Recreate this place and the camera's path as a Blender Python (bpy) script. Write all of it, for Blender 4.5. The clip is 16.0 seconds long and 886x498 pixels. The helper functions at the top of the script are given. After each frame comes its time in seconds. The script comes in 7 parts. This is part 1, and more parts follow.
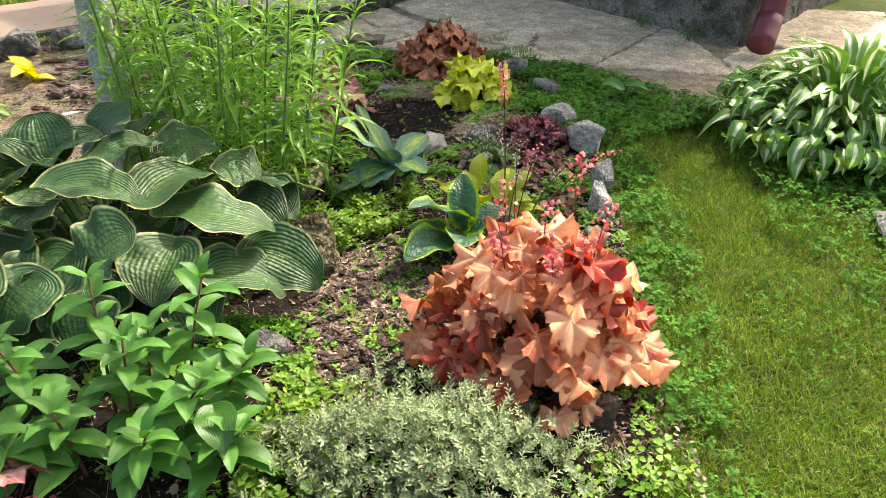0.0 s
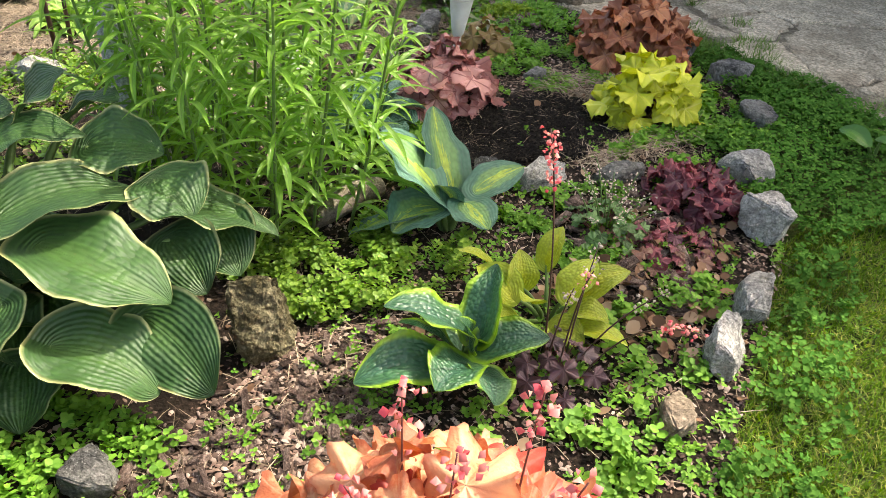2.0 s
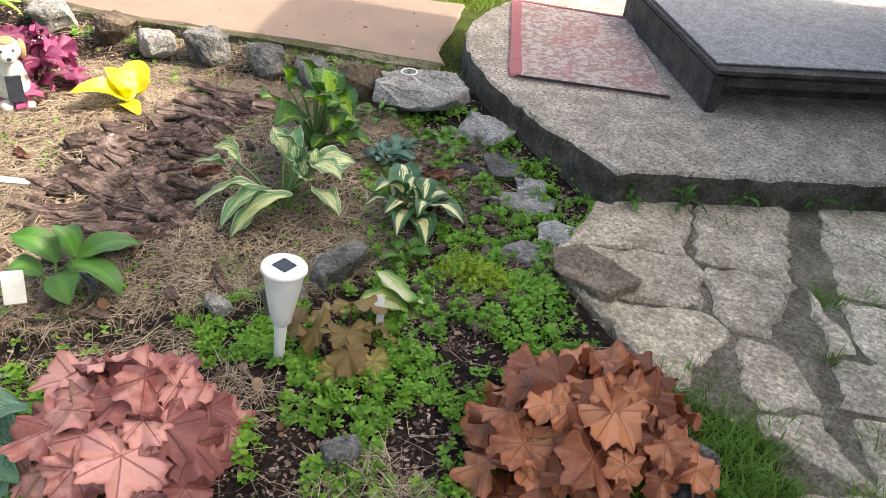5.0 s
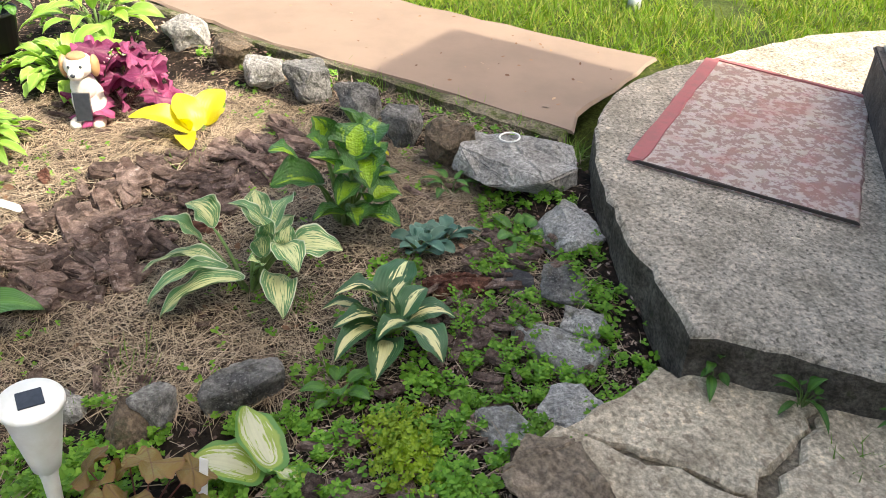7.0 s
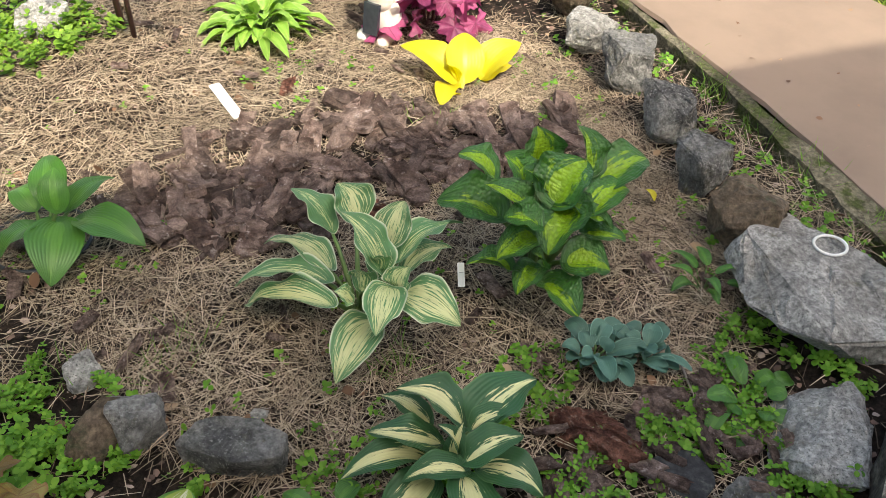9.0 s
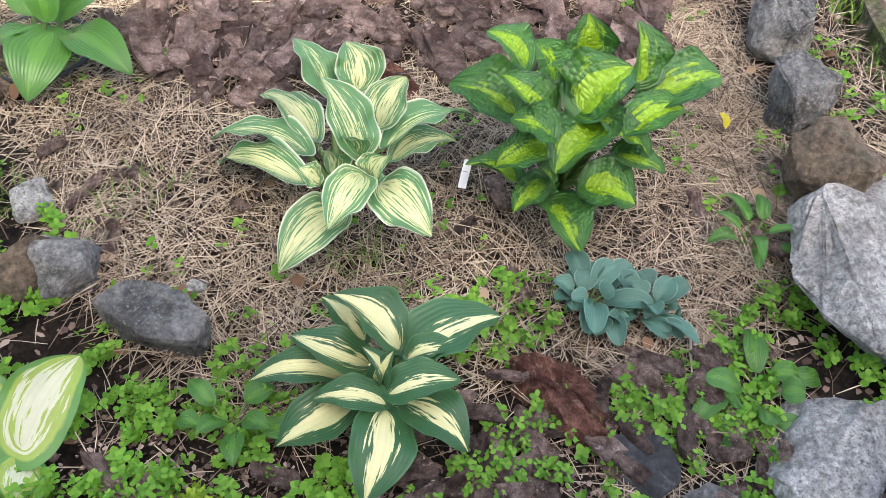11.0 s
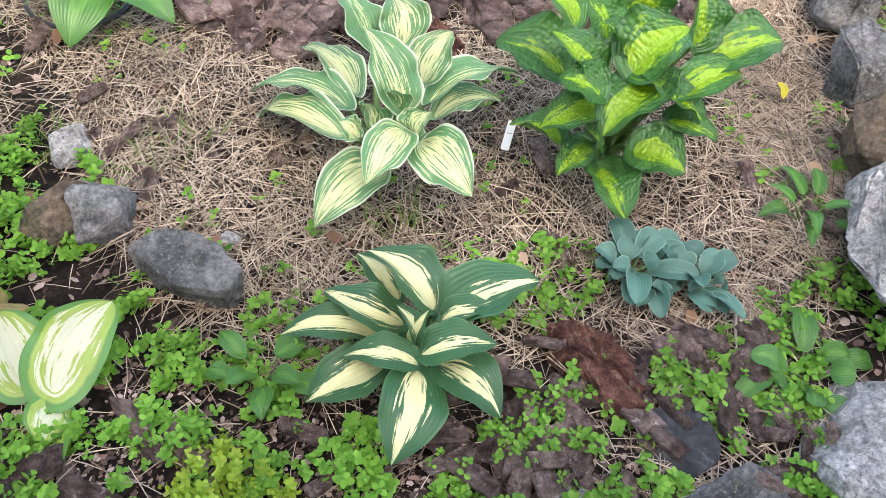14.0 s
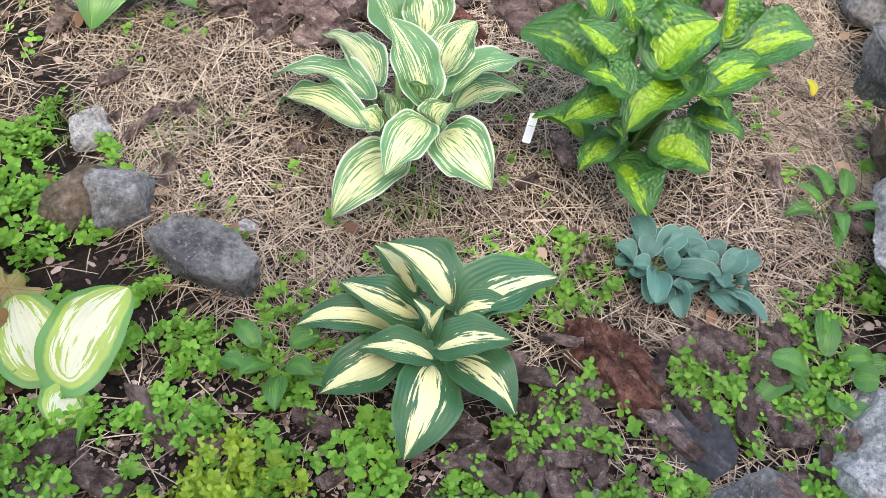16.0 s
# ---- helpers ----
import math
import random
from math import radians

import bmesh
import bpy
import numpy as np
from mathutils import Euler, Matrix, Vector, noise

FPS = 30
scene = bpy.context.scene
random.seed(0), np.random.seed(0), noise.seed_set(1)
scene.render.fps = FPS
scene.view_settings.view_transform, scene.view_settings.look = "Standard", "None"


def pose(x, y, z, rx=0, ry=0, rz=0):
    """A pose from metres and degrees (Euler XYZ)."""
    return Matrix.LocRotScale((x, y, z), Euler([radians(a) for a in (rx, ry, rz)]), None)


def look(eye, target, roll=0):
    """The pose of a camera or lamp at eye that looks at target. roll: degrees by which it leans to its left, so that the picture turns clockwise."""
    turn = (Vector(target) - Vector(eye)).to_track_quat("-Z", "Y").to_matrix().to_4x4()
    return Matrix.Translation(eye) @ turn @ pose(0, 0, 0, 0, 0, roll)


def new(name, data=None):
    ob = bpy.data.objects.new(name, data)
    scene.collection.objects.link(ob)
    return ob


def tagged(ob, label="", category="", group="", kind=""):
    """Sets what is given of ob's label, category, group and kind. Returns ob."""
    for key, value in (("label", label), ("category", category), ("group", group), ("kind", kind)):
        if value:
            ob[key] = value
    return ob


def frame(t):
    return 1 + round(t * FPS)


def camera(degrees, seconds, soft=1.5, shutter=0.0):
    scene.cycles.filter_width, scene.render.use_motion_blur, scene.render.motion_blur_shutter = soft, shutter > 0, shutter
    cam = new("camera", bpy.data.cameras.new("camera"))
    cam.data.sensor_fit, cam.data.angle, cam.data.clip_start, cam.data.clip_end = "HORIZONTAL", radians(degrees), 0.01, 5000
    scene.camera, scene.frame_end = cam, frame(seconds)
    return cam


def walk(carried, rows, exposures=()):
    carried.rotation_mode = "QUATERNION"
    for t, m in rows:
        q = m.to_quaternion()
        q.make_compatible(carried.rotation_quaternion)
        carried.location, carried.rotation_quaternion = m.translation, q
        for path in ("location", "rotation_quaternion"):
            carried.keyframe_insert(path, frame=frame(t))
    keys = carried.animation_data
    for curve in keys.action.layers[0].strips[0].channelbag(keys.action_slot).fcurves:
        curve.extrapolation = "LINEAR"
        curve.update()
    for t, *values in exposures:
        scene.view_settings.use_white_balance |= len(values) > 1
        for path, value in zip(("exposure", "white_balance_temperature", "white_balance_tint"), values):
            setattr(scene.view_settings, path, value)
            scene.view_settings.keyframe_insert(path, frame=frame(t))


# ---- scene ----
cam = camera(57.2, 16.0, 0.8)
PATH = [
    (0, (0.109, -0.133, 1.517), (0.059, 1.603, 0.525), 1.7),
    (0.5, (0.29, 0.135, 1.51), (0.003, 1.814, 0.463), 2.5),
    (1, (0.4, 0.371, 1.505), (-0.173, 1.945, 0.411), 2.5),
    (1.5, (0.474, 0.814, 1.484), (-0.094, 2.335, 0.318), 5.5),
    (2, (0.592, 1.127, 1.479), (-0.038, 2.601, 0.283), 4.4),
    (2.5, (0.795, 1.543, 1.465), (0.049, 2.999, 0.316), 4.4),
    (3, (0.839, 2.008, 1.407), (-0.022, 3.42, 0.281), 4.7),
    (3.5, (0.87, 2.418, 1.41), (-0.091, 3.757, 0.276), 4.5),
    (4, (0.947, 2.827, 1.452), (-0.237, 3.98, 0.326), 4.4),
    (4.5, (0.833, 3.238, 1.456), (-0.416, 4.315, 0.326), 4.8),
    (4.7, (0.776, 3.385, 1.475), (-0.484, 4.448, 0.341), 5.8),
    (6.8, (0.439, 4.66, 1.329), (-1.15, 5.155, 0.219), 4.2),
    (7, (0.382, 4.776, 1.323), (-1.236, 5.119, 0.199), 2.4),
    (7.5, (0.255, 5.02, 1.397), (-1.385, 4.996, 0.253), 0.9),
    (8, (0.048, 5.163, 1.345), (-1.562, 4.957, 0.178), 2.2),
    (8.5, (-0.231, 5.224, 1.296), (-1.784, 4.884, 0.082), 5.3),
    (9, (-0.438, 5.3, 1.252), (-1.793, 4.684, -0.083), 2.8),
    (9.5, (-0.596, 5.374, 1.222), (-1.771, 4.647, -0.224), 5.6),
    (9.7, (-0.662, 5.413, 1.222), (-1.727, 4.659, -0.294), 4.3),
    (11.8, (-0.772, 5.399, 1.1), (-1.748, 4.669, -0.487), 5.7),
    (12, (-0.769, 5.403, 1.101), (-1.733, 4.662, -0.487), 5.5),
    (12.5, (-0.764, 5.405, 1.107), (-1.713, 4.652, -0.485), 5.3),
    (13, (-0.759, 5.403, 1.107), (-1.692, 4.653, -0.495), 5.2),
    (13.5, (-0.758, 5.402, 1.105), (-1.674, 4.655, -0.508), 5.4),
    (14, (-0.767, 5.399, 1.095), (-1.671, 4.652, -0.524), 5.1),
    (14.5, (-0.776, 5.395, 1.091), (-1.669, 4.643, -0.532), 5.1),
    (15, (-0.782, 5.39, 1.089), (-1.662, 4.638, -0.542), 5.2),
    (15.5, (-0.78, 5.389, 1.084), (-1.653, 4.628, -0.547), 5.2),
    (16, (-0.778, 5.387, 1.089), (-1.635, 4.628, -0.551), 4.9),
]
walk(cam, [(t, look(eye, target, roll)) for t, eye, target, roll in PATH], [(0, 1.82, 7250, 6), (2, 1.9, 7250, 7), (3.5, 2.1, 7100, 9), (7, 2.02, 7150, 7), (9, 1.72, 7050, 5), (9.7, 1.95, 6850, 8), (11.8, 2.7, 6450, 10), (16, 2.78, 6450, 11)])

# ---- world and sun ----
SUN = Vector((0.47, 0.62, 0.98)).normalized()
world = bpy.data.worlds.new("sky")
scene.world = world
world.use_nodes = True
wn = world.node_tree
sky = wn.nodes.new("ShaderNodeTexSky")
sky.sky_type, sky.sun_disc = "NISHITA", False
sky.dust_density, sky.air_density, sky.ozone_density = 5.0, 0.8, 0.6
sky.sun_elevation = math.asin(SUN.z)
sky.sun_rotation = math.atan2(SUN.x, SUN.y)
wn.links.new(sky.outputs[0], wn.nodes["Background"].inputs[0])
wn.nodes["Background"].inputs[1].default_value = 0.14
sun = new("sun", bpy.data.lights.new("sun", "SUN"))
sun.data.energy, sun.data.angle, sun.data.color = 2.05, radians(0.6), (1.0, 0.96, 0.9)
sun.matrix_world = look(SUN * 20, (0, 0, 0))

# ---- material helpers ----


def tree(name):
    m = bpy.data.materials.new(name)
    m.use_nodes = True
    nt = m.node_tree
    return m, nt, nt.nodes["Principled BSDF"]


def put(nt, sock, value):
    if hasattr(value, "links"):
        nt.links.new(value, sock)
    elif isinstance(value, tuple) and len(value) == 3 and sock.type == "RGBA":
        sock.default_value = (*value, 1)
    else:
        sock.default_value = value


def node(nt, kind, ins, out=0, **attrs):
    n = nt.nodes.new("ShaderNode" + kind)
    if "op" in attrs:
        n.operation = attrs["op"]
    if "blend" in attrs:
        n.blend_type = attrs["blend"]
    if "smooth" in attrs:
        n.interpolation_type = "SMOOTHSTEP"
    if "feature" in attrs:
        n.feature = attrs["feature"]
    for key, value in ins.items():
        put(nt, n.inputs[key], value)
    return n.outputs[out]


def calc(nt, op, a, b=0.0):
    return node(nt, "Math", {0: a, 1: b}, op=op)


def mixc(nt, fac, a, b, blend="MIX"):
    return node(nt, "MixRGB", {0: fac, 1: a, 2: b}, blend=blend)


def step(nt, value, lo, hi):
    return node(nt, "MapRange", {0: value, 1: lo, 2: hi, 3: 0.0, 4: 1.0}, smooth=True)


def coords(nt, out="Object"):
    return nt.nodes.new("ShaderNodeTexCoord").outputs[out]


def noisev(nt, vec, scale, detail=4.0, rough=0.6):
    return node(nt, "TexNoise", {"Vector": vec, "Scale": scale, "Detail": detail, "Roughness": rough})


def relief(nt, bsdf, height, strength=0.5, dist=0.01):
    out = node(nt, "Bump", {"Height": height, "Strength": strength, "Distance": dist})
    nt.links.new(out, bsdf.inputs["Normal"])


def mineral(name, dark, light, accent, scale=6.0, rough=0.9, bump=0.6, dist=0.012, accent_at=0.62, speck=None, vary=0.0):
    """Stone, concrete, soil: two tones at two scales, an accent stain and fine relief."""
    m, nt, bs = tree(name)
    co = coords(nt)
    if vary:
        off = node(nt, "ObjectInfo", {}, out=5)
        co = node(nt, "VectorMath", {0: co, 1: node(nt, "CombineXYZ", {0: calc(nt, "MULTIPLY", off, 37.0), 1: off, 2: 0.0})}, op="ADD")
    big = noisev(nt, co, scale, 5.0)
    fine = noisev(nt, co, scale * 14, 6.0, 0.75)
    col = mixc(nt, step(nt, big, 0.32, 0.68), dark, light)
    col = mixc(nt, 0.75, col, mixc(nt, step(nt, fine, 0.3, 0.72), (0.35, 0.35, 0.35), (1.0, 1.0, 1.0)), "MULTIPLY")
    stain = noisev(nt, co, scale * 2.3, 6.0, 0.7)
    col = mixc(nt, step(nt, stain, accent_at - 0.07, accent_at + 0.1), col, accent)
    if speck:
        pit = noisev(nt, co, speck[0], 3.0, 0.55)
        col = mixc(nt, step(nt, pit, 0.56, 0.66), col, speck[1])
    if vary:
        rnd = node(nt, "ObjectInfo", {}, out=5)
        col = node(nt, "HueSaturation", {"Color": col, "Value": node(nt, "MapRange", {0: rnd, 3: 1 - vary, 4: 1 + vary})})
    grain = noisev(nt, co, 75.0, 3.0, 0.65)
    col = node(nt, "HueSaturation", {"Color": col, "Value": node(nt, "MapRange", {0: grain, 1: 0.34, 2: 0.66, 3: 0.62, 4: 1.36})})
    put(nt, bs.inputs["Base Color"], col)
    bs.inputs["Roughness"].default_value = rough
    bs.inputs["Specular IOR Level"].default_value = 0.12 if rough > 0.86 else 0.35
    grit = noisev(nt, co, 260.0, 2.0)
    relief(nt, bs, calc(nt, "ADD", calc(nt, "ADD", fine, calc(nt, "ADD", calc(nt, "MULTIPLY", grit, 0.35), calc(nt, "MULTIPLY", grain, 0.5))), calc(nt, "MULTIPLY", big, 1.5)), bump, dist)
    return m


def shell(nt, bs, col, clear, glow=1.35):
    """Mix in light that comes through a thin leaf."""
    out = nt.nodes["Material Output"]
    lit = node(nt, "HueSaturation", {"Color": col, "Saturation": 1.1, "Value": glow})
    tr = node(nt, "BsdfTranslucent", {"Color": lit})
    mix = node(nt, "MixShader", {0: clear, 1: bs.outputs[0], 2: tr})
    nt.links.new(mix, out.inputs["Surface"])


def hosta_mat(name, centre, mid, margin, cw=0.3, mw=0.12, jag=0.25, rough=0.42, veins=7.0, pucker=0.0, clear=0.2, soft=0.06, island=False, ribs=0.16, msoft=0.05, lines=22.0, drift=0.0):
    """A leaf with centre, middle and margin colours across its width, streaked along the veins."""
    m, nt, bs = tree(name)
    sep = nt.nodes.new("ShaderNodeSeparateXYZ")
    uv = nt.nodes.new("ShaderNodeUVMap").outputs[0]
    nt.links.new(uv, sep.inputs[0])
    x, v = sep.outputs[0], sep.outputs[1]
    a = calc(nt, "ABSOLUTE", calc(nt, "SUBTRACT", calc(nt, "MULTIPLY", x, 2.0), 1.0))
    rnd = node(nt, "NewGeometry", {}, out=8) if island else node(nt, "ObjectInfo", {}, out=5)
    seed = calc(nt, "MULTIPLY", rnd, 60.0)
    streak = noisev(nt, node(nt, "CombineXYZ", {0: calc(nt, "MULTIPLY", x, lines), 1: calc(nt, "MULTIPLY", v, 2.6), 2: seed}), 1.0, 4.0)
    blot = noisev(nt, node(nt, "CombineXYZ", {0: calc(nt, "MULTIPLY", x, 3.0), 1: calc(nt, "MULTIPLY", v, 5.0), 2: seed}), 1.0, 4.0)
    dev = calc(nt, "MULTIPLY", calc(nt, "SUBTRACT", streak, 0.5), jag * 4)
    reach = calc(nt, "ADD", calc(nt, "ADD", a, dev), calc(nt, "MULTIPLY", calc(nt, "POWER", v, 5.0), cw * 0.8))
    if drift:
        reach = calc(nt, "ADD", reach, calc(nt, "MULTIPLY", calc(nt, "SUBTRACT", calc(nt, "FRACT", calc(nt, "MULTIPLY", rnd, 13.7)), 0.5), drift))
    col = mixc(nt, step(nt, reach, cw - soft, cw + soft), centre, mid)
    edge = calc(nt, "MAXIMUM", a, calc(nt, "ADD", calc(nt, "MULTIPLY", a, 0.5), 0.0))
    wob = calc(nt, "MULTIPLY", calc(nt, "SUBTRACT", blot, 0.5), mw * 1.2)
    col = mixc(nt, step(nt, calc(nt, "ADD", edge, wob), 1 - mw - msoft, 1 - mw + msoft), col, margin)
    rib = node(nt, "Math", {0: calc(nt, "MULTIPLY", a, veins * 6.283)}, op="SINE")
    shade = calc(nt, "ADD", 0.86, calc(nt, "ADD", calc(nt, "MULTIPLY", blot, 0.3), calc(nt, "MULTIPLY", rib, 0.025)))
    shade = calc(nt, "MULTIPLY", shade, node(nt, "MapRange", {0: rnd, 3: 0.84, 4: 1.14}))
    col = node(nt, "HueSaturation", {"Color": col, "Value": shade})
    spot = noisev(nt, coords(nt), 90.0, 3.0)
    col = mixc(nt, calc(nt, "MULTIPLY", step(nt, spot, 0.68, 0.76), 0.35), col, (0.2, 0.16, 0.07))
    put(nt, bs.inputs["Base Color"], col)
    bs.inputs["Roughness"].default_value = rough
    bs.inputs["Specular IOR Level"].default_value = 0.45
    h = calc(nt, "MULTIPLY", rib, ribs)
    if pucker:
        vor = node(nt, "TexVoronoi", {"Vector": node(nt, "CombineXYZ", {0: calc(nt, "MULTIPLY", x, 12.0), 1: calc(nt, "MULTIPLY", v, 16.0), 2: seed}), "Scale": 1.0})
        h = calc(nt, "ADD", h, calc(nt, "MULTIPLY", vor, -pucker))
        col = node(nt, "HueSaturation", {"Color": col, "Value": node(nt, "MapRange", {0: vor, 1: 0.1, 2: 0.75, 3: 1.08, 4: 0.82})})
        put(nt, bs.inputs["Base Color"], col)
    relief(nt, bs, h, 0.6 if pucker else 0.5, 0.0036 if pucker else 0.0022)
    shell(nt, bs, col, clear)
    return m


def lobed_mat(name, base, second, vein, rim, clear=0.2, rough=0.5, vein_w=0.1):
    """A round lobed leaf: u is the angle, v the way out from the stalk."""
    m, nt, bs = tree(name)
    sep = nt.nodes.new("ShaderNodeSeparateXYZ")
    nt.links.new(nt.nodes.new("ShaderNodeUVMap").outputs[0], sep.inputs[0])
    x, v = sep.outputs[0], sep.outputs[1]
    rnd = node(nt, "ObjectInfo", {}, out=5)
    co = coords(nt)
    big = noisev(nt, node(nt, "VectorMath", {0: co, 1: node(nt, "CombineXYZ", {0: calc(nt, "MULTIPLY", rnd, 40.0)})}, op="ADD"), 28.0, 4.0)
    col = mixc(nt, step(nt, calc(nt, "ADD", big, calc(nt, "MULTIPLY", calc(nt, "SUBTRACT", rnd, 0.5), 0.5)), 0.35, 0.66), base, second)
    wave = node(nt, "Math", {0: calc(nt, "ABSOLUTE", node(nt, "Math", {0: calc(nt, "MULTIPLY", x, 18.85)}, op="SINE"))}, op="ABSOLUTE")
    line = calc(nt, "SUBTRACT", 1.0, step(nt, calc(nt, "MULTIPLY", wave, v), 0.0, vein_w))
    col = mixc(nt, calc(nt, "MULTIPLY", line, 0.8), col, vein)
    col = mixc(nt, calc(nt, "MULTIPLY", step(nt, v, 0.84, 1.0), 0.6), col, rim)
    col = node(nt, "HueSaturation", {"Color": col, "Value": node(nt, "MapRange", {0: rnd, 3: 0.56, 4: 1.2})})
    put(nt, bs.inputs["Base Color"], col)
    bs.inputs["Roughness"].default_value = rough
    relief(nt, bs, calc(nt, "ADD", calc(nt, "MULTIPLY", wave, 1.2), noisev(nt, co, 160.0, 2.0)), 0.6, 0.004)
    shell(nt, bs, col, clear)
    return m


def leafy(name, a, b, clear=0.25, rough=0.5, c=None):
    """Small leaves, needles, grass: tone varies by piece."""
    m, nt, bs = tree(name)
    isl = node(nt, "NewGeometry", {}, out=8)
    col = mixc(nt, isl, a, b)
    if c:
        col = mixc(nt, step(nt, calc(nt, "FRACT", calc(nt, "MULTIPLY", isl, 7.3)), 0.72, 0.8), col, c)
    big = noisev(nt, coords(nt), 3.5, 3.0)
    col = node(nt, "HueSaturation", {"Color": col, "Value": node(nt, "MapRange", {0: big, 1: 0.3, 2: 0.7, 3: 0.72, 4: 1.2})})
    put(nt, bs.inputs["Base Color"], col)
    bs.inputs["Roughness"].default_value = rough
    bs.inputs["Specular IOR Level"].default_value = 0.12 if rough > 0.86 else 0.3
    if clear:
        shell(nt, bs, col, clear)
    return m


def plain(name, col, rough=0.5, metal=0.0, second=None, scale=20.0, bump=0.2):
    m, nt, bs = tree(name)
    co = coords(nt)
    n = noisev(nt, co, scale, 5.0)
    second = second or tuple(c * 0.75 for c in col)
    put(nt, bs.inputs["Base Color"], mixc(nt, step(nt, n, 0.35, 0.7), col, second))
    bs.inputs["Roughness"].default_value, bs.inputs["Metallic"].default_value = rough, metal
    relief(nt, bs, noisev(nt, co, scale * 6, 4.0), bump, 0.003)
    return m


# ---- materials ----
M_EARTH = mineral("lawn_earth", (0.04, 0.06, 0.012), (0.085, 0.11, 0.022), (0.16, 0.12, 0.07), 3.0, accent_at=0.66)
M_BED = mineral("bed_litter", (0.014, 0.010, 0.008), (0.055, 0.038, 0.028), (0.022, 0.017, 0.012), 20.0, bump=0.9, accent_at=0.56)
M_SOIL = mineral("black_soil", (0.006, 0.005, 0.0042), (0.016, 0.0125, 0.0105), (0.03, 0.024, 0.02), 16.0, bump=1.0, dist=0.02, accent_at=0.7)
M_ROCK = mineral("grey_granite", (0.29, 0.275, 0.25), (0.56, 0.535, 0.495), (0.15, 0.14, 0.10), 8.0, 0.85, 0.8, vary=0.14, speck=(230.0, (0.17, 0.165, 0.15)))
M_ROCKD = mineral("dark_basalt", (0.085, 0.082, 0.078), (0.34, 0.325, 0.30), (0.13, 0.12, 0.08), 8.0, 0.8, 1.0, vary=0.18, speck=(160.0, (0.24, 0.235, 0.22)))
M_ROCKB = mineral("brown_stone", (0.09, 0.07, 0.045), (0.22, 0.16, 0.11), (0.07, 0.075, 0.04), 7.0, 0.85, 0.8, vary=0.15)
M_FLAG = mineral("flagstone", (0.52, 0.425, 0.305), (0.88, 0.745, 0.55), (0.37, 0.29, 0.195), 7.0, 0.92, 0.5, vary=0.16, accent_at=0.6, speck=(45.0, (0.36, 0.285, 0.205)))
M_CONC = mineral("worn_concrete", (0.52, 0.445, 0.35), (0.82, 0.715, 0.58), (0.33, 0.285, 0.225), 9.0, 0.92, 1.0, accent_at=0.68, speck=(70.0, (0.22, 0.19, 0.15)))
# Darker concrete tone for upright faces: the slab's sides and the step riser.
M_CONCD = mineral("dark_concrete", (0.10, 0.086, 0.068), (0.25, 0.22, 0.18), (0.075, 0.08, 0.045), 9.0, 0.9, 1.0)
M_WALL = mineral("rubble_wall", (0.17, 0.15, 0.12), (0.5, 0.455, 0.39), (0.07, 0.075, 0.05), 5.0, 0.95, 1.0, dist=0.03, accent_at=0.58)
M_PLASTER = mineral("old_plaster", (0.42, 0.39, 0.33), (0.52, 0.49, 0.43), (0.36, 0.33, 0.28), 2.0, 0.9, 0.3)
M_TANR = mineral("tan_stone", (0.22, 0.17, 0.12), (0.38, 0.30, 0.22), (0.17, 0.14, 0.1), 6.0, 0.9, 0.6)
M_SLATE = mineral("black_slate", (0.03, 0.03, 0.032), (0.06, 0.06, 0.062), (0.09, 0.085, 0.075), 8.0, 0.8, 0.4)
M_GRIT = mineral("path_grit", (0.25, 0.205, 0.145), (0.44, 0.375, 0.28), (0.1, 0.12, 0.045), 9.0, 0.95, 0.9)
M_ROOF = plain("roof_sheet", (0.10, 0.09, 0.085), 0.7)
M_BOARD = plain("weathered_hardboard", (0.212, 0.150, 0.106), 0.75, second=(0.178, 0.125, 0.088), scale=3.5, bump=0.12)
M_CURB = mineral("mossy_curb", (0.10, 0.09, 0.06), (0.28, 0.245, 0.17), (0.07, 0.085, 0.025), 5.0, 0.95, 0.9, accent_at=0.52)
M_RED = plain("red_downpipe", (0.16, 0.018, 0.028), 0.4, second=(0.1, 0.02, 0.024), scale=9.0)
M_BARK = mineral("bark_chip", (0.105, 0.066, 0.053), (0.34, 0.245, 0.208), (0.50, 0.42, 0.385), 30.0, 0.95, 1.0, vary=0.5, accent_at=0.64)
M_REDBARK = mineral("red_bark", (0.11, 0.046, 0.034), (0.28, 0.13, 0.09), (0.34, 0.24, 0.19), 22.0, 0.95, 1.0)
M_WOOD = mineral("rotten_wood", (0.15, 0.125, 0.06), (0.50, 0.44, 0.27), (0.09, 0.075, 0.045), 12.0, 0.9, 1.0, dist=0.02)
M_LOG = mineral("smooth_log", (0.22, 0.17, 0.12), (0.36, 0.30, 0.23), (0.15, 0.11, 0.08), 9.0, 0.85, 0.6)
M_LIME = mineral("limewashed_bark", (0.62, 0.61, 0.58), (0.84, 0.84, 0.82), (0.36, 0.32, 0.27), 11.0, 0.9, 0.9, accent_at=0.66)
M_STEPTOP = mineral("grey_step_sheet", (0.26, 0.25, 0.24), (0.33, 0.32, 0.31), (0.22, 0.21, 0.19), 2.0, 0.7, 0.2)
M_STEPSIDE = mineral("dark_step_wood", (0.055, 0.045, 0.04), (0.12, 0.10, 0.085), (0.2, 0.18, 0.16), 9.0, 0.8, 0.7, accent_at=0.66)
M_WHITE = plain("white_plastic", (0.78, 0.77, 0.74), 0.35, second=(0.66, 0.64, 0.58), scale=14.0, bump=0.05)
M_CELL = plain("solar_cell", (0.035, 0.04, 0.05), 0.2, scale=60.0, bump=0.02)
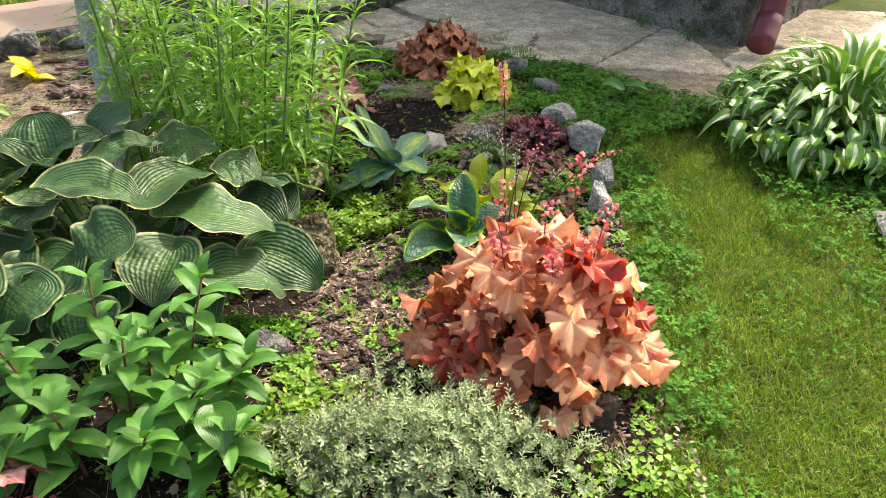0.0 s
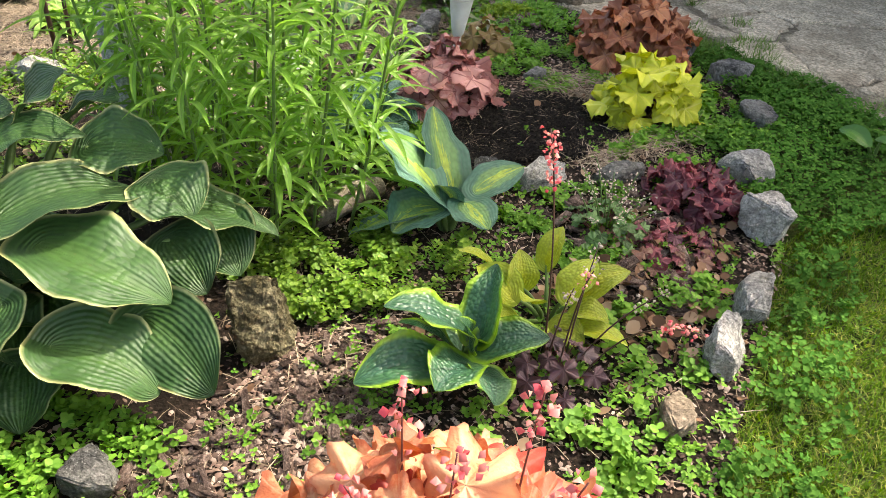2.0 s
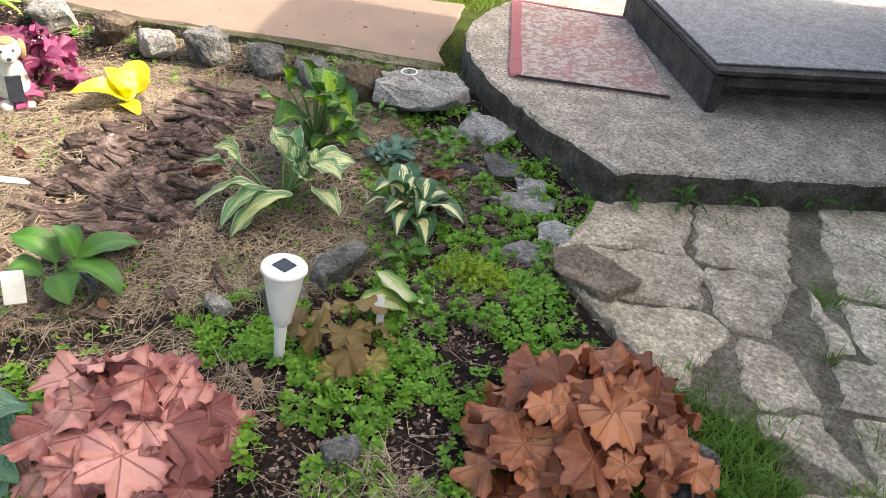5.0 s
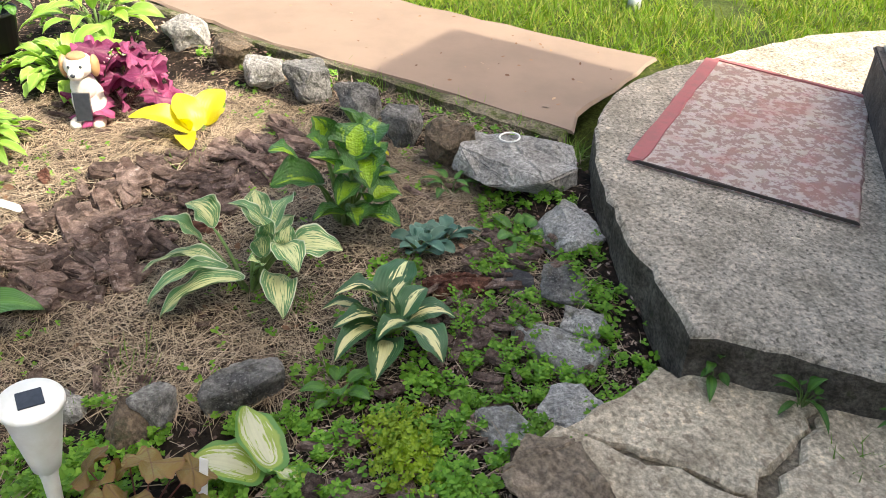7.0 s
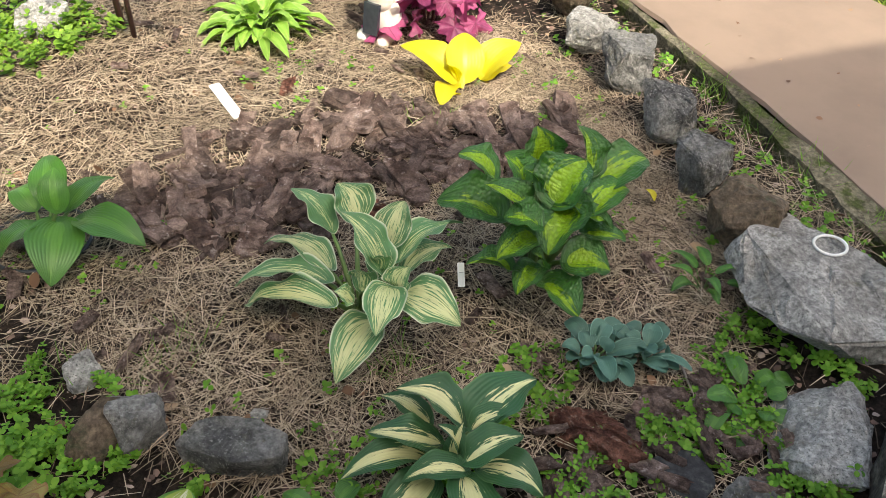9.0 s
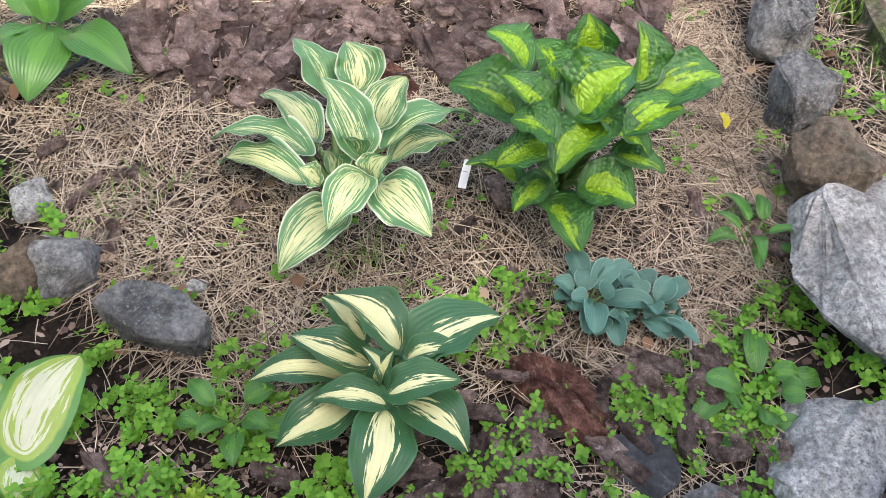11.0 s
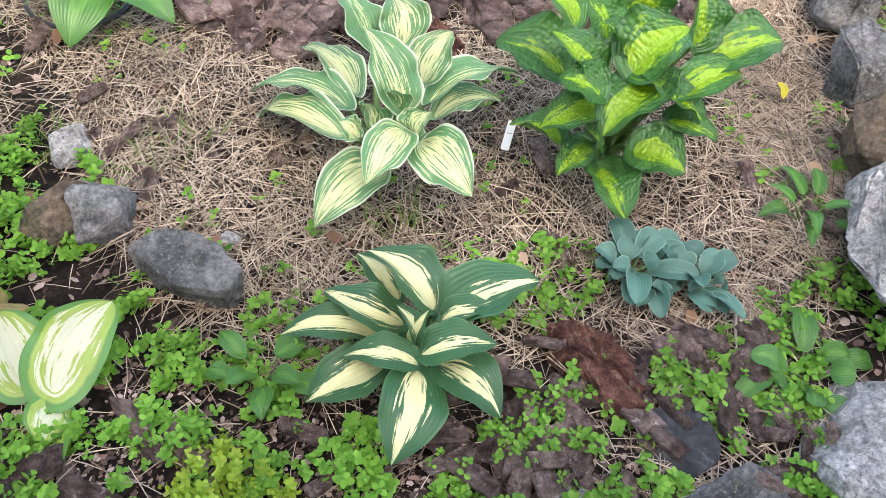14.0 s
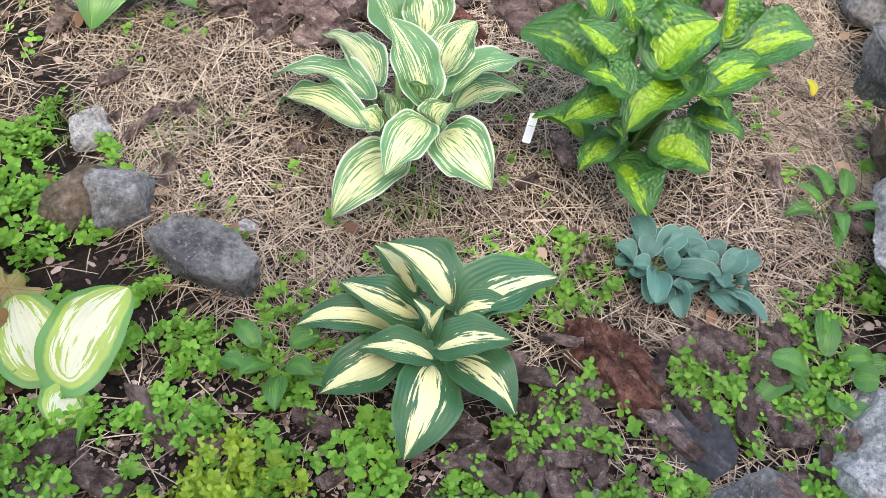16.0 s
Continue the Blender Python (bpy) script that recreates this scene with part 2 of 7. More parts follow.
M_BLACK = plain("black_plastic", (0.018, 0.018, 0.018), 0.45)
M_CERAM = plain("painted_plaster", (0.72, 0.69, 0.64), 0.5, second=(0.55, 0.47, 0.38), scale=24.0)
M_TAN = plain("tan_paint", (0.42, 0.24, 0.11), 0.5)
M_POT = mineral("grey_pot", (0.25, 0.22, 0.18), (0.42, 0.38, 0.33), (0.16, 0.13, 0.1), 14.0, 0.8, 0.4)
M_METAL = plain("grey_metal", (0.42, 0.43, 0.44), 0.45, 0.6)
M_CRUMB = leafy("soil_crumbs", (0.007, 0.0058, 0.005), (0.016, 0.013, 0.011), 0.0, 0.95, (0.036, 0.029, 0.024))
M_DEAD = leafy("dead_leaf", (0.13, 0.07, 0.04), (0.26, 0.15, 0.09), 0.15, 0.8, (0.36, 0.25, 0.16))
M_PALE = hosta_mat("pale_green_leaf", (0.26, 0.42, 0.07), (0.20, 0.36, 0.05), (0.34, 0.45, 0.13), 0.3, 0.1, 0.3, 0.45, 6.0, clear=0.3)
M_FOAM = lobed_mat("foamflower_leaf", (0.10, 0.2, 0.05), (0.16, 0.27, 0.09), (0.09, 0.12, 0.05), (0.13, 0.2, 0.07), 0.2)
M_NEEDLE = leafy("dry_pine_needle", (0.18, 0.13, 0.084), (0.52, 0.415, 0.3), 0.0, 0.7, (0.085, 0.056, 0.036))
M_LITTER = leafy("bark_crumbs", (0.05, 0.035, 0.028), (0.22, 0.145, 0.115), 0.0, 0.95, (0.36, 0.275, 0.23))
M_FADED = lobed_mat("faded_brown_leaf", (0.22, 0.1, 0.065), (0.30, 0.16, 0.11), (0.15, 0.05, 0.04), (0.25, 0.1, 0.07), 0.15)
M_GRASS = leafy("lawn_grass", (0.07, 0.15, 0.007), (0.165, 0.27, 0.018), 0.3, 0.65, (0.27, 0.29, 0.06))
M_TUFT = leafy("tuft_grass", (0.10, 0.205, 0.028), (0.20, 0.32, 0.06), 0.25)
M_WEED = leafy("chickweed_leaf", (0.085, 0.215, 0.018), (0.20, 0.38, 0.045), 0.28, 0.6)
M_WEEDL = leafy("sunlit_creeper", (0.10, 0.21, 0.02), (0.22, 0.34, 0.045), 0.3)
M_CLOVER = leafy("clover_leaf", (0.046, 0.135, 0.017), (0.10, 0.22, 0.034), 0.2, 0.9)
M_THYME = leafy("lime_sedum", (0.19, 0.30, 0.02), (0.32, 0.42, 0.04), 0.2)
M_SILVER = leafy("silver_leaf", (0.16, 0.22, 0.10), (0.40, 0.45, 0.25), 0.2, 0.7)
M_LILY = hosta_mat("lily_leaf", (0.14, 0.26, 0.05), (0.22, 0.39, 0.06), (0.24, 0.41, 0.065), 0.1, 0.05, 0.05, 0.28, 3.0, clear=0.5)
M_STEMG = plain("green_stem", (0.12, 0.20, 0.05), 0.5)
M_STEMR = plain("red_stem", (0.17, 0.045, 0.035), 0.5)
M_STEMD = plain("dark_stem", (0.07, 0.03, 0.025), 0.5)
M_BUSH = hosta_mat("bush_leaf", (0.10, 0.25, 0.04), (0.085, 0.225, 0.035), (0.09, 0.24, 0.035), 0.1, 0.05, 0.05, 0.5, 4.0, clear=0.28, ribs=0.05)
M_BIG = hosta_mat("cream_edged_leaf", (0.048, 0.11, 0.024), (0.038, 0.092, 0.023), (0.42, 0.42, 0.18), 0.3, 0.05, 0.1, 0.5, 8.0, 1.5, clear=0.13, ribs=0.34, msoft=0.06)
M_STREAK = hosta_mat("streaked_leaf", (0.54, 0.56, 0.28), (0.095, 0.215, 0.08), (0.56, 0.59, 0.42), 0.2, 0.06, 1.1, 0.45, 6.0, clear=0.14, soft=0.07, msoft=0.05, lines=36.0, drift=0.6, ribs=0.3)
M_CREAM = hosta_mat("cream_centred_leaf", (0.66, 0.63, 0.32), (0.035, 0.105, 0.036), (0.075, 0.17, 0.06), 0.33, 0.04, 0.36, 0.42, 7.0, clear=0.14, soft=0.05, lines=18.0, drift=0.25, ribs=0.25)
M_LIMEC = hosta_mat("lime_centred_leaf", (0.235, 0.40, 0.013), (0.048, 0.15, 0.024), (0.034, 0.11, 0.02), 0.33, 0.12, 0.45, 0.38, 7.0, 1.6, clear=0.18, soft=0.1, lines=10.0, drift=0.5)
M_BLUE = hosta_mat("blue_green_leaf", (0.075, 0.16, 0.115), (0.065, 0.145, 0.105), (0.18, 0.31, 0.235), 0.3, 0.05, 0.1, 0.55, 5.0, clear=0.08)
M_WHITEC = hosta_mat("white_centred_leaf", (0.62, 0.62, 0.42), (0.33, 0.43, 0.08), (0.12, 0.27, 0.06), 0.42, 0.22, 0.7, 0.42, 6.0, clear=0.2, lines=20.0, soft=0.05)
M_PLAINH = hosta_mat("fresh_green_leaf", (0.085, 0.205, 0.032), (0.058, 0.155, 0.024), (0.062, 0.165, 0.028), 0.3, 0.03, 0.2, 0.34, 7.0, clear=0.2, ribs=0.25)
M_YELLOW = hosta_mat("yellow_leaf", (0.60, 0.52, 0.025), (0.55, 0.48, 0.02), (0.56, 0.5, 0.03), 0.3, 0.03, 0.2, 0.4, 6.0, clear=0.3)
M_BLUEY = hosta_mat("blue_edged_leaf", (0.35, 0.45, 0.07), (0.145, 0.275, 0.095), (0.066, 0.16, 0.112), 0.12, 0.48, 0.4, 0.6, 7.0, 0.7, clear=0.12, soft=0.08, msoft=0.1, lines=18.0, ribs=0.3)
M_PUCKB = hosta_mat("puckered_blue_leaf", (0.12, 0.245, 0.165), (0.10, 0.215, 0.145), (0.12, 0.25, 0.14), 0.3, 0.05, 0.2, 0.45, 7.0, 2.4, clear=0.12)
M_DARKL = hosta_mat("lime_edged_leaf", (0.035, 0.105, 0.06), (0.045, 0.125, 0.055), (0.24, 0.40, 0.03), 0.3, 0.2, 0.4, 0.36, 7.0, 2.2, clear=0.18, msoft=0.1)
M_GOLD = hosta_mat("gold_leaf", (0.40, 0.44, 0.04), (0.34, 0.40, 0.04), (0.28, 0.38, 0.04), 0.3, 0.05, 0.2, 0.42, 6.0, 1.3, clear=0.28)
M_UNDUL = hosta_mat("white_splashed_leaf", (0.66, 0.67, 0.48), (0.14, 0.28, 0.045), (0.10, 0.23, 0.035), 0.24, 0.04, 0.26, 0.36, 6.0, clear=0.2)
M_CORAL = lobed_mat("coral_leaf", (0.62, 0.185, 0.085), (0.76, 0.42, 0.23), (0.70, 0.34, 0.19), (0.55, 0.15, 0.08), 0.3)
M_CORALR = lobed_mat("coral_red_leaf", (0.50, 0.06, 0.035), (0.45, 0.09, 0.06), (0.5, 0.14, 0.09), (0.4, 0.05, 0.04), 0.3)
M_PINK = lobed_mat("dusty_pink_leaf", (0.33, 0.105, 0.092), (0.52, 0.26, 0.23), (0.15, 0.026, 0.03), (0.34, 0.10, 0.09), 0.15, vein_w=0.11)
M_BRONZE = lobed_mat("bronze_leaf", (0.31, 0.095, 0.042), (0.48, 0.2, 0.095), (0.2, 0.055, 0.035), (0.34, 0.09, 0.045), 0.2)
M_LIMEL = lobed_mat("lime_yellow_leaf", (0.56, 0.60, 0.03), (0.70, 0.70, 0.08), (0.66, 0.64, 0.16), (0.50, 0.54, 0.03), 0.25, vein_w=0.07)
M_PURPLE = lobed_mat("plum_leaf", (0.15, 0.035, 0.055), (0.26, 0.06, 0.07), (0.08, 0.02, 0.03), (0.2, 0.05, 0.06), 0.15)
M_MAGENTA = lobed_mat("magenta_leaf", (0.2, 0.026, 0.085), (0.33, 0.065, 0.155), (0.15, 0.025, 0.07), (0.2, 0.028, 0.085), 0.25)
M_OLIVE = lobed_mat("olive_bronze_leaf", (0.27, 0.17, 0.045), (0.29, 0.24, 0.07), (0.2, 0.1, 0.04), (0.27, 0.12, 0.05), 0.25)
M_DARKH = lobed_mat("dark_purple_leaf", (0.05, 0.022, 0.03), (0.08, 0.035, 0.04), (0.035, 0.015, 0.02), (0.06, 0.03, 0.03), 0.05)
M_BLOOM = leafy("coral_bloom", (0.62, 0.07, 0.10), (0.78, 0.32, 0.28), 0.2)
M_BLOOMW = leafy("white_bloom", (0.68, 0.62, 0.52), (0.75, 0.55, 0.48), 0.2)
M_DRY = leafy("dry_bloom", (0.35, 0.25, 0.2), (0.6, 0.5, 0.4), 0.1)

# ---- geometry helpers ----
RNG = np.random.default_rng(7)


def smooth(me):
    me.shade_smooth()
    return me


def part(name, me, material, parent=None, label=""):
    """Link a bmesh or mesh as one mesh object, under a thing where one is given."""
    if isinstance(me, bmesh.types.BMesh):
        bm, me = me, bpy.data.meshes.new(name)
        bm.to_mesh(me)
        bm.free()
    if not me.materials:
        me.materials.append(material)
    ob = new(name, me)
    if parent:
        ob.parent = parent
    return tagged(ob, label)


def thing(name, x, y, z, label, category, group="", kind=""):
    ob = new(name)
    ob.location = (x, y, z)
    ob.empty_display_size = 0.05
    return tagged(ob, label, category, group, kind)


def grid_mesh(name, verts, nu, nv, uvs=None):
    faces = [(j * nu + i, j * nu + i + 1, (j + 1) * nu + i + 1, (j + 1) * nu + i) for j in range(nv - 1) for i in range(nu - 1)]
    me = bpy.data.meshes.new(name)
    me.from_pydata([tuple(p) for p in verts], [], faces)
    if uvs is not None:
        lay = me.uv_layers.new(name="UVMap")
        idx = np.array(faces).ravel()
        lay.data.foreach_set("uv", np.asarray(uvs)[idx].ravel())
    return smooth(me)


def unit(v):
    return v / max(np.linalg.norm(v), 1e-9)


SHAPES = {"heart": (0.44, 0.74, 0.2), "cordate": (0.37, 0.66, 0.22), "ovate": (0.56, 0.84, 0.1), "lance": (0.8, 1.0, 0.0), "round": (0.42, 0.42, 0.12), "strap": (0.35, 0.8, 0.0)}


def blade(b, t, w, arch=0.16, cup=0.3, roll=0.0, shape="heart", wave=0.06, curl=0.06, nu=11, nv=15, rng=RNG):
    """A leaf blade from base b to tip t, arched along, cupped and waved across."""
    b, t = np.array(b, float), np.array(t, float)
    axis = t - b
    length = np.linalg.norm(axis)
    ax = unit(axis)
    side = np.cross(ax, (0, 0, 1))
    side = unit(side) if np.linalg.norm(side) > 0.05 else np.array((1.0, 0, 0))
    up = np.cross(side, ax)
    side, up_r = side * math.cos(roll) + up * math.sin(roll), up * math.cos(roll) - side * math.sin(roll)
    ea, eb, lobe = SHAPES[shape]
    s = np.linspace(0, 1, nv)
    v = (0.5 - 0.5 * np.cos(math.pi * s))[:, None]
    u = np.linspace(-1, 1, nu)[None, :]
    peak = ea / (ea + eb)
    half = w / 2 * (np.clip(v, 0, 1) ** ea * np.clip(1 - v, 0, 1) ** eb) / (peak ** ea * (1 - peak) ** eb)
    ph = rng.uniform(0, 6.28, 4)
    lop, cup = rng.normal(0, 0.05), cup * rng.uniform(0.5, 1.4)
    bow = arch * length * 4 * v * (1 - v) - curl * length * v ** 3
    rise = cup * half * np.abs(u) ** 1.4 + wave * w * np.abs(u) ** 2 * (np.sin(9 * v + ph[0] + u * 0.7) * 0.6 + np.sin(17 * v + ph[1] * np.sign(u)) * 0.4) * (half / (w / 2)) ** 0.5
    rise = rise + 0.003 * w * np.cos(u * 12.5) * (half / (w / 2)) - 0.05 * w * np.exp(-(u * 5) ** 2) * v * (1 - v) * 2
    sway = rng.normal(0, 0.05) * length * 4 * v * (1 - v) + 0 * u
    twist = rng.normal(0, 0.22) * v * u * half
    rise = rise + twist
    along = length * (v - lobe * u ** 2 * (1 - v) ** 4)
    pts = b + along[..., None] * ax + bow[..., None] * up + (half * u * (1 + lop * u) + sway)[..., None] * side + rise[..., None] * up_r
    uvs = np.stack([np.broadcast_to((u + 1) / 2, pts.shape[:2]), np.broadcast_to(v, pts.shape[:2])], -1)
    return pts.reshape(-1, 3), uvs.reshape(-1, 2), nu, nv


def tube(points, radii, n=6):
    """A round stem along points."""
    pts = [np.array(p, float) for p in points]
    verts, faces = [], []
    for i, p in enumerate(pts):
        d = unit(pts[min(i + 1, len(pts) - 1)] - pts[max(i - 1, 0)])
        a = unit(np.cross(d, (0.31, 0.17, 0.93) if abs(d[2]) < 0.9 else (1, 0, 0)))
        c = np.cross(d, a)
        r = radii[i] if hasattr(radii, "__len__") else radii
        verts += [tuple(p + r * (a * math.cos(k * 6.2832 / n) + c * math.sin(k * 6.2832 / n))) for k in range(n)]
    for i in range(len(pts) - 1):
        faces += [(i * n + k, i * n + (k + 1) % n, (i + 1) * n + (k + 1) % n, (i + 1) * n + k) for k in range(n)]
    faces += [tuple(reversed(range(n))), tuple(range(len(verts) - n, len(verts)))]
    me = bpy.data.meshes.new("tube")
    me.from_pydata(verts, [], faces)
    return smooth(me)


def bend(a, b, lift=0.3, n=6):
    """Points of a curve from a that rises first and then leans to b."""
    a, b = np.array(a, float), np.array(b, float)
    mid = a * 0.65 + b * 0.35
    mid[2] = a[2] + (b[2] - a[2]) * (0.5 + lift)
    return [(1 - s) ** 2 * a + 2 * s * (1 - s) * mid + s * s * b for s in np.linspace(0, 1, n)]


def leaf(plant, material, b, t, w, name="leaf", stalk=0.006, smat=None, **kw):
    """One large leaf of a plant, given in world places, with its stalk under it."""
    o = np.array(plant.location)
    if "roll" not in kw:
        kw["roll"] = RNG.normal(0, 0.22)
    b, t = np.array(b) - o, np.array(t) - o
    pts, uvs, nu, nv = blade(b, t, w, **kw)
    ob = part(name, grid_mesh(name, pts, nu, nv, uvs), material, plant)
    if stalk:
        foot = np.array((b[0] * 0.12, b[1] * 0.12, -0.02))
        part("stalk", tube(bend(foot, b + np.array((0, 0, -0.003))), [stalk * 1.3] * 3 + [stalk] * 2 + [stalk * 0.6]), smat or M_STEMG, plant)
    return ob


def scatter(name, tmpl, pos, yaw, tilt, lean, scale, material, parent=None, label="", category="", kind="stuff"):
    """Many small pieces joined into one mesh. tmpl: (verts, quads or tris)."""
    tv, tf = np.array(tmpl[0], float), np.array(tmpl[1])
    n, k = len(pos), len(tv)
    sc = np.asarray(scale, float).reshape(n, -1)
    sc = np.repeat(sc, 3, 1) if sc.shape[1] == 1 else sc
    p = tv[None] * sc[:, None, :]
    cx, sx = np.cos(tilt)[:, None], np.sin(tilt)[:, None]
    p = np.stack([p[..., 0], p[..., 1] * cx - p[..., 2] * sx, p[..., 1] * sx + p[..., 2] * cx], -1)
    cy, sy = np.cos(lean)[:, None], np.sin(lean)[:, None]
    p = np.stack([p[..., 0] * cy + p[..., 2] * sy, p[..., 1], -p[..., 0] * sy + p[..., 2] * cy], -1)
    cz, sz = np.cos(yaw)[:, None], np.sin(yaw)[:, None]
    p = np.stack([p[..., 0] * cz - p[..., 1] * sz, p[..., 0] * sz + p[..., 1] * cz, p[..., 2]], -1) + pos[:, None, :]
    faces = (tf[None] + (np.arange(n) * k)[:, None, None]).reshape(-1)
    m = tf.shape[1]
    me = bpy.data.meshes.new(name)
    me.vertices.add(n * k)
    me.vertices.foreach_set("co", p.ravel())
    me.loops.add(len(faces))
    me.loops.foreach_set("vertex_index", faces.astype(np.int32))
    me.polygons.add(len(faces) // m)
    me.polygons.foreach_set("loop_start", np.arange(0, len(faces), m, dtype=np.int32))
    me.update(calc_edges=True)
    me.validate()
    ob = part(name, smooth(me), material, parent, label)
    return tagged(ob, "", category, "", kind)


def inside(pts, poly):
    poly = np.array(poly, float)
    x, y = pts[:, 0], pts[:, 1]
    hit = np.zeros(len(pts), bool)
    for (x0, y0), (x1, y1) in zip(poly, np.roll(poly, -1, 0)):
        cross = (y0 > y) != (y1 > y)
        hit ^= cross & (x < (x1 - x0) * (y - y0) / (y1 - y0 + 1e-12) + x0)
    return hit


def field(pts, scale, seed=0.0):
    return np.array([noise.noise((p[0] * scale, p[1] * scale, seed)) for p in pts])


def sow(poly, n, seed, patch=None, keep=0.0):
    """n places in a polygon; patch: a noise scale that leaves bare spots."""
    rng = np.random.default_rng(seed)
    poly = np.array(poly, float)
    lo, hi = poly.min(0), poly.max(0)
    out = np.zeros((0, 2))
    while len(out) < n:
        p = rng.uniform(lo, hi, (max(n, 200), 2))
        p = p[inside(p, poly)]
        if patch:
            p = p[field(p, patch, seed) + rng.uniform(-0.12, 0.12, len(p)) > keep]
        out = np.vstack([out, p])
    return out[:n]


def ease(v):
    v = min(max(v, 0.0), 1.0)
    return v * v * (3 - 2 * v)


def sunk(x, y):
    """How far the back of the bed lies below the paving."""
    kerb, slab = (x + 3.48) * 0.69 - (y - 4.42) * 0.724, 5.66 - y
    rim = ease(kerb / 0.4 + 0.1) * ease(slab / 0.3 + 0.15)
    return -0.065 * rim * ease((-0.55 - x) / 0.45) * ease((y - 3.2) / 0.6) * ease((x + 3.6) / 0.5)


def bed_z(x, y):
    """The lie of the ground."""
    return 0.014 * noise.noise((x * 1.9, y * 1.9, 0.3)) + 0.006 * noise.noise((x * 9, y * 9, 2.0)) + sunk(x, y)


def on_bed(p, lift=0.0):
    return np.column_stack([p, [bed_z(a, b) for a, b in p] + (np.zeros(len(p)) + lift)])


def hull_rock(sx, sy, sz, seed, flat=0.5, rough=0.055, cuts=3):
    """An angular stone: the hull of loose points, cut finer and roughened."""
    rng = np.random.default_rng(seed)
    bm = bmesh.new()
    for k in range(19):
        d = rng.normal(size=3)
        d /= np.linalg.norm(d)
        p = np.sign(d) * np.abs(d) ** 0.8 * (0.78 + 0.3 * rng.random())
        bm.verts.new((p[0] * sx / 2, p[1] * sy / 2, max(min(p[2], flat + 0.12 * rng.random()), -0.7) * sz / 1.2))
    res = bmesh.ops.convex_hull(bm, input=bm.verts)
    bmesh.ops.delete(bm, geom=list({v for v in res["geom_interior"] if isinstance(v, bmesh.types.BMVert)}), context="VERTS")
    bmesh.ops.bevel(bm, geom=bm.edges[:], offset=min(sx, sy, sz) * 0.035, segments=2, affect="EDGES", clamp_overlap=True)
    bmesh.ops.triangulate(bm, faces=bm.faces[:])
    for _ in range(cuts):
        long = [e for e in bm.edges if e.calc_length() > max(sx, sy) * 0.09]
        if long:
            bmesh.ops.subdivide_edges(bm, edges=long, cuts=1)
            bmesh.ops.triangulate(bm, faces=[f for f in bm.faces if len(f.verts) > 3])
    size = (sx + sy + sz) / 3
    bm.normal_update()
    for v in bm.verts:
        q = Vector(v.co) * (3.0 / size) + Vector((seed * 3.1, 0, 0))
        v.co += v.normal * size * rough * (noise.noise(q) + 0.6 * noise.noise(q * 3.1) + 0.45 * noise.noise(q * 8))
    for f in bm.faces:
        f.smooth = False
    return bm


def rock(x, y, sx, sy, sz, turn, seed, material=None, label="rough grey granite edging stone half sunk in the bed", up=0.3, flat=0.5, name="edging_stone", **kw):
    ob = part(name, hull_rock(sx, sy, sz, seed, flat, **kw), material or M_ROCK)
    ob.matrix_world = pose(x, y, sz * up + sunk(x, y) * (1.0 if x > -1.8 else 0.5), 0, 0, turn)
    return tagged(ob, label, "stone", "stones edging the garden bed")


def sheet(name, poly, z, material, thick=0.04, jitter=0.0, seg=0.1, seed=1, side=None, wear=0.004):
    """A flat slab from an outline, with rim, thickness and slightly broken edges."""
    rng = np.random.default_rng(seed)
    pts = []
    for a, b in zip(poly, list(poly[1:]) + [poly[0]]):
        n = max(1, int(math.hypot(b[0] - a[0], b[1] - a[1]) / seg))
        for k in range(n):
            s = k / n
            pts.append((a[0] + (b[0] - a[0]) * s + rng.normal() * jitter, a[1] + (b[1] - a[1]) * s + rng.normal() * jitter))
    c = np.mean(pts, 0)
    bm = bmesh.new()
    inner = [bm.verts.new((*(np.array(p) + (c - np.array(p)) / max(np.linalg.norm(c - np.array(p)), 1e-6) * 0.012), z)) for p in pts]
    rim = [bm.verts.new((*p, z - 0.007 - wear * rng.random() * 2)) for p in pts]
    low = [bm.verts.new((*p, z - thick)) for p in pts]
    n = len(pts)
    bm.faces.new(inner)
    for i in range(n):
        j = (i + 1) % n
        bm.faces.new((rim[i], rim[j], inner[j], inner[i]))
        f = bm.faces.new((low[i], low[j], rim[j], rim[i]))
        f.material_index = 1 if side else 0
    bm.faces.new(list(reversed(low)))
    bmesh.ops.recalc_face_normals(bm, faces=bm.faces[:])
    me = bpy.data.meshes.new(name)
    bm.to_mesh(me)
    bm.free()
    me.materials.append(material)
    if side:
        me.materials.append(side)
    return me


# ---- ground ----
BED = [(-3.48, 4.42), (-2.8, 5.0), (-2.22, 5.62), (-1.9, 5.8), (-1.0, 5.62), (-0.72, 5.2), (-0.2, 5.1), (0.35, 4.8), (0.62, 4.25), (0.74, 3.6), (0.76, 2.7), (0.7, 1.9), (0.62, 1.4), (0.45, 0.7), (-2.6, 0.7), (-3.7, 2.0), (-4.2, 3.6)]
NEEDLES = [(-2.85, 3.3), (-2.9, 4.3), (-2.35, 5.15), (-1.95, 5.42), (-1.62, 5.36), (-1.4, 5.16), (-1.05, 4.88), (-1.0, 4.5), (-1.15, 4.05), (-1.25, 3.4), (-1.9, 2.95)]
SOIL = [(-0.52, 3.52), (-0.3, 3.42), (0.02, 3.68), (0.12, 3.98), (0.0, 4.12), (-0.28, 4.14), (-0.42, 3.92), (-0.5, 3.72)]

